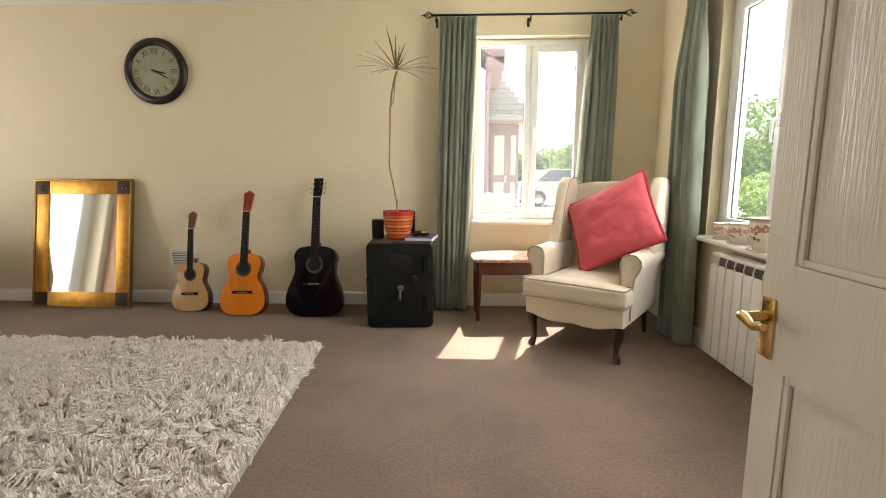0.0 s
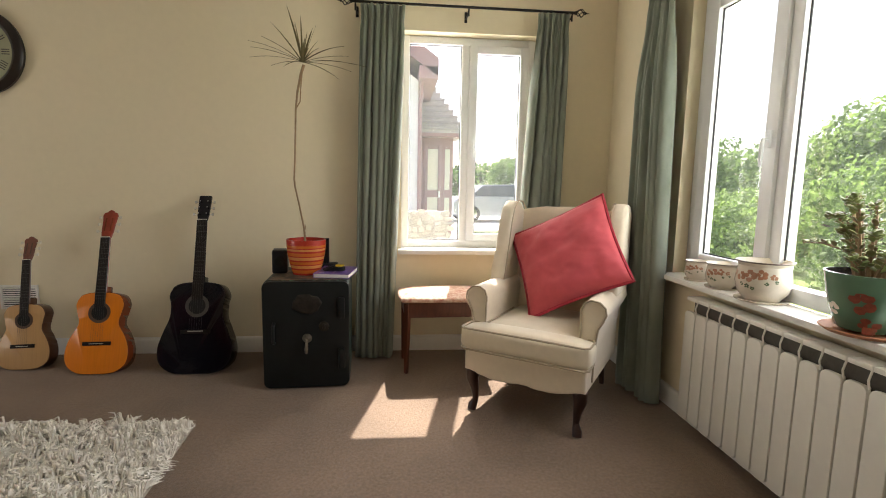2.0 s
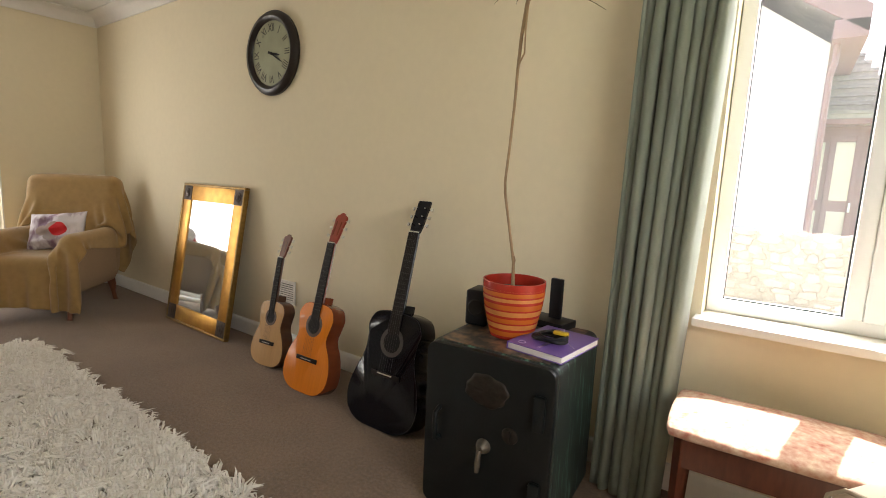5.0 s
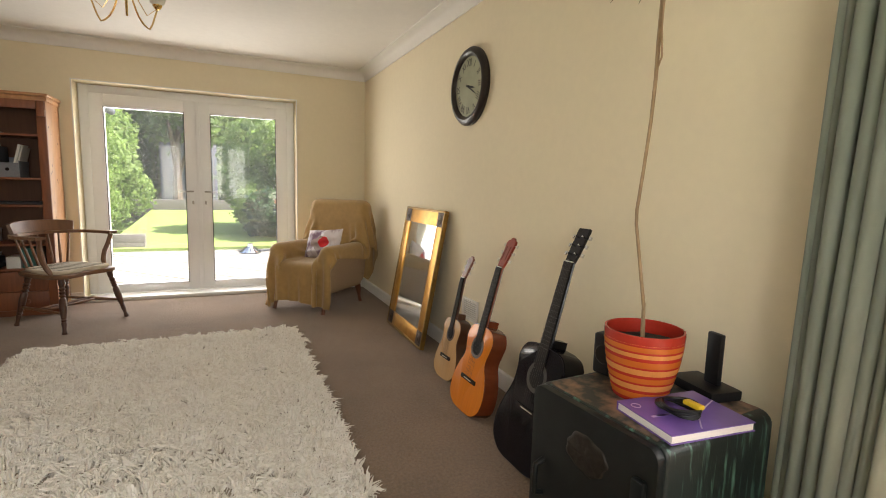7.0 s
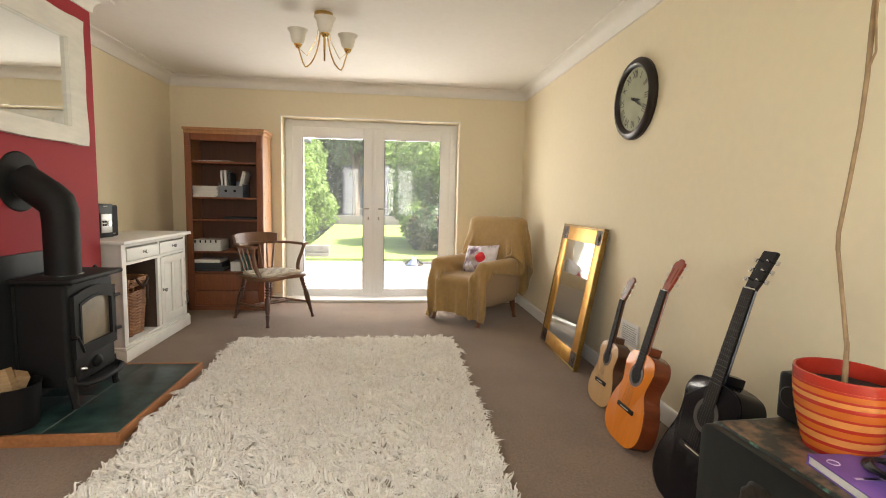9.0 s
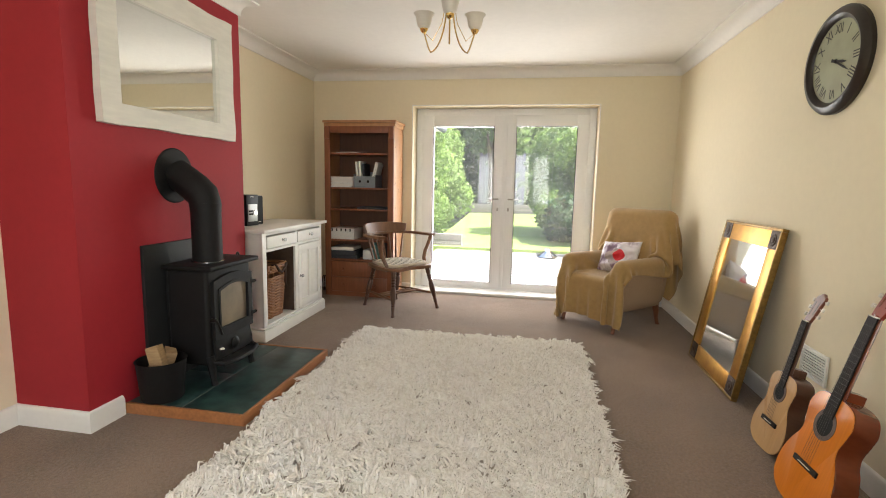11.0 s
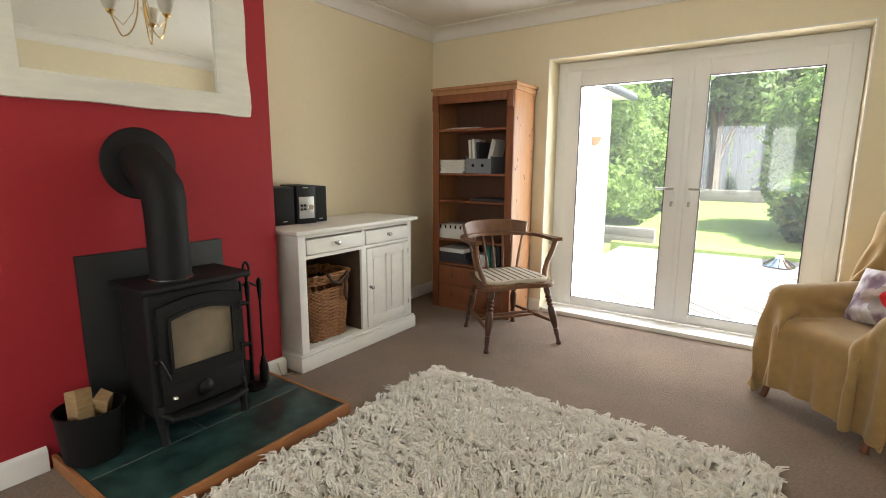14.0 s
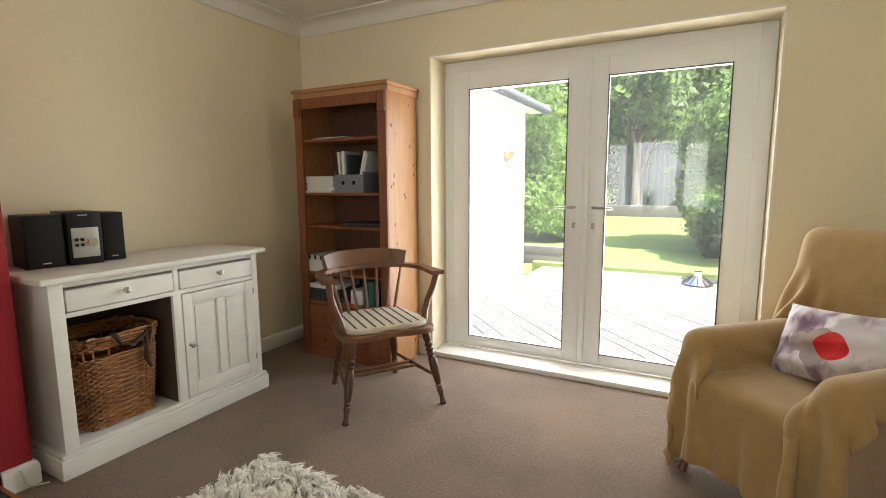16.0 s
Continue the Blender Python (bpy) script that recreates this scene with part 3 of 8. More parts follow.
# ---- radiator ----
M["enamel"] = material("cream_white_enamel", (0.80, 0.77, 0.70), 0.32, vary=0.03, grain=30, bump=0.03)
M["gapshade"] = material("grey_brown_gap_shade", (0.13, 0.115, 0.095), 0.6, vary=0.2, bump=0.1)
rad = thing("radiator", "off-white finned electric radiator under the window", "radiator")
N_EL, W_EL, Y_TOP = 13, 0.0805, 2.665
proto = None
for k in range(N_EL):
    y1 = Y_TOP - k * W_EL
    if proto is None:
        bm = bmesh.new()
        pts = []
        w, z0, z1, r = 0.0368, 0.075, 0.582, 0.022
        for cx, cz, a0 in ((w - r, z0 + r, -90), (w - r, z1 - r, 0), (-w + r, z1 - r, 90), (-w + r, z0 + r, 180)):
            for i in range(5):
                a = radians(a0 + i * 22.5)
                pts.append((cx + r * math.cos(a), cz + r * math.sin(a)))
        slab(bm, pts, 0, 0.016, 0.005, 2, Matrix(((0, 0, -1, 0.016), (1, 0, 0, 0), (0, 1, 0, 0), (0, 0, 0, 1))))
        box(bm, 0.016, 0.085, -0.012, 0.012, 0.09, 0.57, 0.004)
        box(bm, 0.006, 0.085, -0.0385, 0.0385, 0.628, 0.645, 0.005)
        tube(bm, [(0.012, -0.033, 0.57), (0.004, -0.035, 0.60), (0.012, -0.036, 0.632)], 0.0034, 6)
        proto = part("radiator_element", bm, M["enamel"], rad)
        proto.location = (1.583, y1 - W_EL / 2, 0)
    else:
        o = proto.copy()
        scene.collection.objects.link(o)
        o.location = (1.583, y1 - W_EL / 2, 0)
ye = Y_TOP - N_EL * W_EL
part("end_cover", B((1.583, 1.668, ye - 0.11, ye - 0.002, 0.08, 0.64), bevel=0.01), M["enamel"], rad, "plastic control box with grey dial")
# added strip: its dark colour gives the shade in the gaps between fins
part("core", B((1.625, 1.65, ye + 0.01, Y_TOP - 0.01, 0.50, 0.622)), M["gapshade"], rad, "grey-brown strip standing in for shade behind the fins")
for y in (1.75, 2.40):
    part("bracket", B((1.665, XE - 0.0005, y, y + 0.03, 0.14, 0.5)), M["enamel"], rad)
# ---- wood and cloth ----
M["darkwood"] = material("dark_stained_mahogany", (0.045, 0.016, 0.009), 0.32, vary=0.25, grain=12, stretch=(5, 5, 1), bump=0.06)
M["oak"] = material("mid_brown_varnished_wood", (0.19, 0.085, 0.037), 0.4, vary=0.22, grain=10, stain=3, stretch=(5, 5, 1), bump=0.08)
M["upholstery"] = material("cream_velvet_upholstery", (0.70, 0.60, 0.45), 0.85, vary=0.05, grain=30, stain=5, bump=0.15, bump_scale=400, sheen=0.35)
M["piping"] = material("dark_cream_piping", (0.44, 0.36, 0.25), 0.85, bump=0.2)
M["pink"] = material("coral_pink_cotton", (0.60, 0.085, 0.10), 0.85, vary=0.07, grain=30, stain=4, bump=0.3, bump_scale=350, sheen=0.15)
M["pinkedge"] = material("deep_pink_flange", (0.42, 0.03, 0.05), 0.85, vary=0.1, bump=0.3)
M["gold"] = material("mustard_throw_velvet", (0.40, 0.25, 0.09), 0.85, vary=0.12, grain=25, stain=5, bump=0.25, bump_scale=260, sheen=0.3)
M["beige"] = material("fawn_upholstery", (0.36, 0.25, 0.16), 0.9, vary=0.08, bump=0.25, bump_scale=300)


UPR = Matrix(((1, 0, 0, 0), (0, 0, -1, 0), (0, 1, 0, 0), (0, 0, 0, 1)))


def puff(bm, x0, x1, y0, y1, z0, z1, r=0.04, crown=0.02, nx=12, ny=12, nz=4, m=None):
    """A stuffed block: rounded edges and a swollen top and front."""
    tmp = bmesh.new()
    bmesh.ops.create_cube(tmp, size=2.0)
    bmesh.ops.subdivide_edges(tmp, edges=tmp.edges[:], cuts=9, use_grid_fill=True)
    vs = tmp.verts
    hx, hy, hz = (x1 - x0) / 2, (y1 - y0) / 2, (z1 - z0) / 2
    for v in vs:
        ux, uy, uz = v.co
        q = Vector((max(-hx + r, min(hx - r, ux * hx)), max(-hy + r, min(hy - r, uy * hy)), max(-hz + r, min(hz - r, uz * hz))))
        p = Vector((ux * hx, uy * hy, uz * hz))
        d = p - q
        if d.length > 1e-6:
            k = max(abs(d.x), abs(d.y), abs(d.z))
            p = q + d.normalized() * k
        bul = crown * (1 - ux * ux) * (1 - uy * uy)
        p.z += bul * (1 if uz > 0 else -0.4) * abs(uz)
        p.y += crown * 0.5 * uy * (1 - ux * ux) * (1 - uz * uz)
        p.x += crown * 0.5 * ux * (1 - uy * uy) * (1 - uz * uz)
        v.co = p + Vector(((x0 + x1) / 2, (y0 + y1) / 2, (z0 + z1) / 2))
    me = bpy.data.meshes.new("puff")
    tmp.to_mesh(me)
    tmp.free()
    if m is not None:
        me.transform(m)
    bm.from_mesh(me)
    bpy.data.meshes.remove(me)


def cushion_mesh(w, h, t, flange=0.0, seed=0, n=44, wrinkle=0.006):
    """A pillow in the xz plane, swollen along y."""
    bm = bmesh.new()
    for side in (-1, 1):
        g = []
        for j in range(n + 1):
            row = []
            for i in range(n + 1):
                u, v = 2 * i / n - 1, 2 * j / n - 1
                inner = (1 - abs(u) ** 2.6) * (1 - abs(v) ** 2.6)
                pinch = 1 - 0.06 * (1 - abs(v) ** 2) * abs(u) ** 3
                pinch2 = 1 - 0.06 * (1 - abs(u) ** 2) * abs(v) ** 3
                fold = wrinkle * noise.noise((u * 2.2 + seed, v * 2.2, side * 3.0)) * 3 * (1 - max(abs(u), abs(v)) ** 4) + wrinkle * 1.5 * noise.noise((u * 5 + seed, v * 5, side)) * max(abs(u), abs(v)) ** 2 * (1 - max(abs(u), abs(v)) ** 6)
                fold += wrinkle * 0.45 * max(0, 1 - 7 * abs(noise.noise((u * 1.9 + v * 1.1 + seed, v * 2.3 - u * 0.7, side * 2.0)))) ** 1.5 * (1 - max(abs(u), abs(v)) ** 8)
                row.append(bm.verts.new((u * w / 2 * pinch, side * (max(0, inner) ** 0.55 * t / 2 + fold + 0.002), v * h / 2 * pinch2)))
            g.append(row)
        for a, b in zip(g, g[1:]):
            for i in range(n):
                bm.faces.new((a[i], a[i + 1], b[i + 1], b[i]))
    bmesh.ops.remove_doubles(bm, verts=bm.verts, dist=0.003)
    return bm


def piping_loop(bm, w, h, r=0.006, n=12):
    pts = []
    for k, (a, b) in enumerate((((-1, -1), (1, -1)), ((1, -1), (1, 1)), ((1, 1), (-1, 1)), ((-1, 1), (-1, -1)))):
        for i in range(n):
            s = i / n
            u, v = a[0] + (b[0] - a[0]) * s, a[1] + (b[1] - a[1]) * s
            px, pz = (1 - 0.06 * (1 - abs(v) ** 2) * abs(u) ** 3), (1 - 0.06 * (1 - abs(u) ** 2) * abs(v) ** 3)
            pts.append((u * w / 2 * px, 0, v * h / 2 * pz))
    tube(bm, pts + [pts[0]], r, 6)


# ---- wing armchair ----
wing = thing("wing_armchair", "cream upholstered wing armchair with dark cabriole legs", "armchair", pose(0.868, 2.775, 0, 0, 0, -35))


def cabriole(x, y, s):
    bm = bmesh.new()
    tube(bm, [(x, y, 0.235), (x - s * 0.006, y - 0.006, 0.20), (x - s * 0.010, y - 0.010, 0.165), (x + s * 0.002, y - 0.004, 0.11), (x + s * 0.006, y, 0.055), (x - s * 0.004, y - 0.012, 0.022), (x - s * 0.006, y - 0.018, 0.0)], [0.034, 0.036, 0.032, 0.021, 0.015, 0.023, 0.022], 12)
    return part("leg", bm, M["darkwood"], wing, "dark mahogany cabriole leg")


cabriole(-0.262, 0.012, 1)
cabriole(0.262, 0.012, -1)
for x in (-0.23, 0.23):
    bm = bmesh.new()
    tube(bm, [(x, 0.62, 0.26), (x, 0.66, 0.12), (x, 0.70, 0.0)], [0.024, 0.02, 0.015], 10)
    part("leg", bm, M["darkwood"], wing, "dark mahogany cabriole leg")
bm = bmesh.new()
outl = [(-0.30, 0.33)] + [(-0.30 + 0.6 * i / 24, 0.205 + 0.012 * math.cos(4 * math.pi * i / 24) - 0.022 * math.exp(-((i - 12) / 5) ** 2)) for i in range(25)] + [(0.30, 0.33)]
slab(bm, outl, -0.66, 0.035, 0.012, 3, Matrix(((1, 0, 0, 0), (0, 0, -1, 0), (0, 1, 0, 0), (0, 0, 0, 1))))
part("seat_frame", bm, M["upholstery"], wing)
bm = bmesh.new()
puff(bm, -0.235, 0.235, 0.02, 0.58, 0.325, 0.445, 0.03, 0.018)
puff(bm, -0.315, 0.315, -0.065, 0.085, 0.325, 0.44, 0.03, 0.016)
seat = part("seat_cushion", bm, M["upholstery"], wing)
bm = bmesh.new()
for z in (0.436, 0.332):
    tube(bm, [(-0.235, 0.45, z + 0.004), (-0.235, 0.083, z), (-0.30, 0.075, z), (-0.313, 0.05, z), (-0.313, -0.045, z), (-0.295, -0.066, z), (-0.15, -0.073, z + 0.003), (0, -0.075, z + 0.004), (0.15, -0.073, z + 0.003), (0.295, -0.066, z), (0.313, -0.045, z), (0.313, 0.05, z), (0.30, 0.075, z), (0.235, 0.083, z), (0.235, 0.45, z + 0.004)], 0.005, 6)
part("piping", bm, M["piping"], seat)
for s in (-1, 1):
    bm = bmesh.new()
    prof = [(0.235, 0.30), (0.24, 0.44), (0.238, 0.52), (0.236, 0.57), (0.249, 0.605), (0.28, 0.622), (0.32, 0.617), (0.346, 0.592), (0.352, 0.56), (0.338, 0.525), (0.318, 0.49), (0.308, 0.40), (0.305, 0.24), (0.24, 0.24)]
    slab(bm, [(s * x, z) for x, z in prof], -0.62, -0.075, 0.012, 3, Matrix(((1, 0, 0, 0), (0, 0, -1, 0), (0, 1, 0, 0), (0, 0, 0, 1))))
    arm = part("arm", bm, M["upholstery"], wing, smooth=60)
    bm = bmesh.new()
    tube(bm, [(s * x, 0.071, z) for x, z in prof[:-1]], 0.0045, 6)
    part("piping", bm, M["piping"], arm)
    bm = bmesh.new()
    wp = [(0.33, 0.58), (0.355, 0.66), (0.40, 0.80), (0.435, 0.93), (0.47, 1.01), (0.53, 1.05), (0.60, 1.045), (0.66, 1.0), (0.64, 0.58)]
    slab(bm, wp, s * 0.265, s * 0.345, 0.03, 4, Matrix(((0, 0, 1, 0), (1, 0, 0, 0), (0, 1, 0, 0), (0, 0, 0, 1))))
    wg = part("wing", bm, M["upholstery"], wing, smooth=60)
    bm = bmesh.new()
    tube(bm, [(s * 0.267, y + 0.018, z) for y, z in wp[:-1]], 0.004, 6)
    part("piping", bm, M["piping"], wg)
lean = Matrix.Translation((0, 0.50, 0.36)) @ Matrix.Rotation(radians(-13), 4, "X")
bm = bmesh.new()
top = [(-0.30, -0.1), (-0.30, 0.62)] + [(-0.30 + 0.60 * i / 14, 0.650 + 0.035 * math.sin(math.pi * i / 14)) for i in range(15)] + [(0.30, 0.62), (0.30, -0.1)]
slab(bm, top, -0.14, 0.0, 0.035, 4, lean @ UPR)
part("backrest", bm, M["upholstery"], wing, smooth=60)

cx = Vector((0.42, -0.285, 0.223)).normalized()
cz = Vector((-0.083, 0.39, 0.405))
cz = (cz - cx * cz.dot(cx)).normalized()
cy = cz.cross(cx)
at = Matrix((cx, cy, cz)).transposed().to_4x4()
at.translation = Vector((1.222, 3.125, 0.722)) - cy * 0.105
pc = thing("cushion", "large coral pink cotton cushion with flanged edge", "cushion", at @ Matrix.Rotation(radians(-4), 4, "Y"))
part("cover", cushion_mesh(0.55, 0.52, 0.16, seed=4, wrinkle=0.008), M["pink"], pc, smooth=180)
bm = bmesh.new()
piping_loop(bm, 0.555, 0.525, 0.009)
part("piping", bm, M["pinkedge"], pc, "deep pink corded edge")

# ---- stool by the window ----
M["tapestry"] = material("floral_tapestry", (0.66, 0.55, 0.42), 0.9, vary=0.2, grain=55, stain=22, second=(0.34, 0.10, 0.07), bump=0.3, bump_scale=260)
M["redwood"] = material("reddish_mahogany", (0.13, 0.035, 0.016), 0.4, vary=0.25, grain=12, stretch=(5, 5, 1), bump=0.06)
stool = thing("stool", "mahogany piano stool with a floral tapestry seat", "stool", pose(0.31, 3.40, 0, 0, 0, 3))
bm = bmesh.new()
puff(bm, -0.025, 0.545, -0.025, 0.315, 0.435, 0.475, 0.018, 0.02)
part("seat", bm, M["tapestry"], stool, "floral tapestry padded seat")
for x in (0.0, 0.49):
    for y in (0.0, 0.26):
        bm = bmesh.new()
        tube(bm, [(x + 0.015, y + 0.015, 0.43), (x + 0.015, y + 0.015, 0.3), (x + 0.015 + (0.004 if x else -0.004), y + 0.015, 0.0)], [0.021, 0.020, 0.013], 4)
        part("leg", bm, M["redwood"], stool, smooth=0)
for b in ((0.02, 0.50, 0.0, 0.018, 0.345, 0.437), (0.02, 0.50, 0.272, 0.29, 0.345, 0.437), (0.0, 0.018, 0.02, 0.27, 0.345, 0.437), (0.502, 0.52, 0.02, 0.27, 0.345, 0.437)):
    part("rail", B(b, bevel=0.003), M["redwood"], stool)

# ---- iron safe ----
M["safe"] = material("worn_dark_green_enamel", (0.007, 0.010, 0.010), 0.42, vary=0.3, grain=20, stain=4, second=(0.003, 0.004, 0.004), bump=0.12, bump_scale=40, spec=0.3)
M["patina"] = material("streaked_green_patina", (0.012, 0.018, 0.016), 0.45, vary=0.3, grain=9, stain=5, second=(0.11, 0.24, 0.18), stretch=(7, 7, 0.8), bump=0.15, bump_scale=40, span=(0.34, 0.47))
M["rusttop"] = material("scuffed_rusty_top", (0.022, 0.026, 0.022), 0.5, vary=0.3, grain=24, stain=7, second=(0.24, 0.14, 0.085), bump=0.2, bump_scale=60, span=(0.40, 0.54))
M["bronze"] = material("dull_bronze", (0.038, 0.03, 0.022), 0.55, metal=0.6, vary=0.35, grain=40, stain=30, bump=0.6, bump_scale=70)
M["worn"] = material("worn_grey_steel", (0.26, 0.23, 0.18), 0.45, metal=0.8, vary=0.3, grain=60, bump=0.1)
safe = thing("safe", "old dark green iron safe with rounded edges and bronze fittings", "safe", pose(-0.459, 3.200, 0, 0, 0, 3.6))
SW, SD, SH = 0.462, 0.47, 0.605


def rounded(w, h, r, n=6):
    pts = []
    for cx, cz, a0 in ((w - r, r, -90), (w - r, h - r, 0), (r, h - r, 90), (r, r, 180)):
        for i in range(n + 1):
            a = radians(a0 + i * 90 / n)
            pts.append((cx + r * math.cos(a), cz + r * math.sin(a)))
    return pts


UP = Matrix(((1, 0, 0, 0), (0, 0, -1, 0), (0, 1, 0, 0), (0, 0, 0, 1)))   # outline in xz, depth along -y
bm = bmesh.new()
slab(bm, rounded(SW, SH, 0.035), -SD, -0.03, 0.012, 3, UP)
part("body", bm, M["patina"], safe)
part("top_plate", B((0.036, SW - 0.036, 0.035, SD - 0.01, SH - 0.002, SH + 0.0015)), M["rusttop"], safe, "scuffed rusty top")
bm = bmesh.new()
slab(bm, rounded(SW - 0.004, SH - 0.012, 0.035), -0.028, 0.0, 0.006, 2, Matrix.Translation((0.002, 0, 0.008)) @ UP)
sdoor = part("door", bm, M["safe"], safe)
bm = bmesh.new()
lathe(bm, [(0, 0.008), (0.015, 0.009), (0.03, 0.008), (0.04, 0.006), (0.052, 0.005), (0.06, 0.003), (0.063, 0)], 48, Matrix.Rotation(math.pi / 2, 4, "X"))
for v in bm.verts:
    a, r = math.atan2(v.co.z, v.co.x), math.hypot(v.co.x, v.co.z) / 0.063
    lobe = 1 + 0.04 * r * math.sin(9 * a + 1) + 0.05 * r * math.sin(4 * a)
    v.co.x, v.co.z = v.co.x * 1.22 * lobe, v.co.z * 0.88 * lobe
    v.co.y -= 0.004 * abs(noise.noise((v.co.x * 70, v.co.z * 70, 1.0))) * (1 if r < 0.99 else 0)
bmesh.ops.translate(bm, vec=(0.235, 0, 0.478), verts=bm.verts)
part("emblem", bm, M["bronze"], sdoor, "cast bronze maker's crest")
bm = bmesh.new()
lathe(bm, [(0, 0.008), (0.02, 0.008), (0.027, 0.004), (0.028, 0)], 20, Matrix.Translation((0.325, 0.0, 0.352)) @ Matrix.Rotation(math.pi / 2, 4, "X"))
box(bm, 0.318, 0.332, -0.014, -0.006, 0.335, 0.372, 0.004)
part("keyhole_cover", bm, M["bronze"], sdoor, "bronze keyhole cover")
bm = bmesh.new()
lathe(bm, [(0, 0.03), (0.012, 0.03), (0.016, 0.022), (0.022, 0.012), (0.026, 0.0)], 20, Matrix.Translation((0.235, 0.0, 0.288)) @ Matrix.Rotation(math.pi / 2, 4, "X"))
tube(bm, [(0.235, -0.03, 0.288), (0.235, -0.036, 0.265), (0.233, -0.034, 0.235), (0.232, -0.036, 0.212)], [0.009, 0.008, 0.010, 0.007], 10)
part("handle", bm, M["worn"], sdoor, "worn steel drop handle")
bm = bmesh.new()
tube(bm, [(0.062, 0.002, 0.375), (0.062, -0.028, 0.365), (0.062, -0.03, 0.32), (0.062, -0.028, 0.275), (0.062, 0.002, 0.265)], 0.009, 10)
part("grab_bar", bm, M["safe"], sdoor)
for z in (0.40, 0.115):
    part("hinge", B((0.40, 0.438, -0.022, 0.0, z, z + 0.115), bevel=0.01), M["safe"], safe)

# ---- on the safe ----
M["pot0"] = material("orange_glaze", (0.62, 0.15, 0.02), 0.25, vary=0.12, grain=12, stain=6, bump=0.03)
M["pot1"] = material("red_glaze", (0.46, 0.035, 0.02), 0.25, vary=0.1, bump=0.03)
M["pot2"] = material("pale_orange_glaze", (0.72, 0.28, 0.07), 0.25, vary=0.12, bump=0.03)
M["soil"] = material("dry_potting_soil", (0.03, 0.018, 0.01), 0.95, vary=0.3, grain=80, bump=0.9, bump_scale=120, depth=0.006)
M["stem"] = material("pale_brown_stem", (0.42, 0.28, 0.15), 0.75, vary=0.25, grain=40, bump=0.4)
M["leaf"] = material("dry_olive_leaf", (0.16, 0.13, 0.05), 0.55, vary=0.25, second=(0.10, 0.075, 0.02), bump=0.05, island=0.3)
plant = thing("potted_plant", "tall bare-stemmed dracaena in a striped orange pot", "plant", Matrix.Translation((-0.262, 3.438, SH + 0.003)))


def pot_r(z):
    t = z / 0.20
    return 0.077 + 0.034 * math.sin(min(1, t * 1.02) * math.pi / 2)


pot = None
bands = [0.0, 0.012, 0.03, 0.039, 0.056, 0.062, 0.078, 0.087, 0.104, 0.110, 0.128, 0.138, 0.15, 0.156, 0.170, 0.176, 0.1762, 0.20]
for k, (a, b) in enumerate(zip(bands, bands[1:])):
    bm = bmesh.new()
    lathe(bm, [(pot_r(a), a), (pot_r((a + b) / 2) + 0.0006, (a + b) / 2), (pot_r(b), b)] + ([(pot_r(b) - 0.006, b), (pot_r(b) - 0.008, 0.15)] if k == len(bands) - 2 else []), 40)
    mt = M["pot0" if k % 4 == 1 else "pot2"] if k % 2 else M["pot1"]
    if pot is None:
        lathe(bm, [(0, 0.0), (pot_r(0), 0.0)], 40)
        pot = part("pot", bm, mt, plant, "glazed pot with orange and red stripes")
    else:
        part("stripe", bm, mt, pot)
bm = bmesh.new()
lathe(bm, [(0, 0.168), (0.05, 0.166), (0.092, 0.162), (0.104, 0.158)], 24)
for v in bm.verts:
    v.co.z += 0.006 * noise.noise(v.co * 40)
part("soil", bm, M["soil"], plant, "dry dark soil")
stem_pts = [(-0.004, 0.0, 0.15), (-0.01, -0.002, 0.26), (-0.032, -0.012, 0.38), (-0.056, -0.02, 0.50), (-0.060, -0.020, 0.54), (-0.056, -0.016, 0.66), (-0.053, -0.012, 0.80), (-0.050, -0.015, 0.92), (-0.036, -0.03, 1.02), (-0.012, -0.052, 1.11), (0.008, -0.064, 1.16)]
stem_pts = [(x, y + 0.035 * min(1, max(0, (z - 0.2) / 0.7)), z) for x, y, z in stem_pts]
bm = bmesh.new()
tube(bm, stem_pts, [0.007, 0.0055, 0.005, 0.005, 0.005, 0.005, 0.005, 0.0055, 0.006, 0.007, 0.0085], 10)
tube(bm, [(-0.048, 0.015, 0.93), (-0.022, 0.007, 0.97), (-0.014, -0.01, 1.04), (-0.004, -0.023, 1.12)], [0.0035, 0.003, 0.003, 0.004], 6)
tube(bm, [(-0.008, 0.0, 0.25), (-0.002, -0.004, 0.27), (-0.004, -0.006, 0.285)], [0.004, 0.003, 0.001], 6)
part("stem", bm, M["stem"], plant, "thin crooked bare stem")
rng = random.Random(5)
for k in range(26):
    a = k * 2.4
    el = rng.uniform(0.12, 0.85) if k > 7 else rng.uniform(0.95, 1.4)
    L = rng.uniform(0.24, 0.37) if k > 7 else rng.uniform(0.16, 0.25)
    d = Vector((math.cos(a), math.sin(a), 0))
    bm = bmesh.new()
    rows = []
    for i in range(7):
        t = i / 6
        p = Vector((0.008, -0.064, 1.165)) + d * (L * t * math.cos(el)) + Vector((0, 0, L * (t * math.sin(el) - 0.2 * t * t * math.cos(el))))
        s = Vector((-d.y, d.x, 0)) * 0.0055 * (1 - t ** 2) ** 0.7
        rows.append([bm.verts.new(p - s), bm.verts.new(p - Vector((0, 0, 0.0015))), bm.verts.new(p + s)])
    for r1, r2 in zip(rows, rows[1:]):
        for i in range(2):
            bm.faces.new((r1[i], r1[i + 1], r2[i + 1], r2[i]))
    part("leaf", bm, M["leaf"], plant)

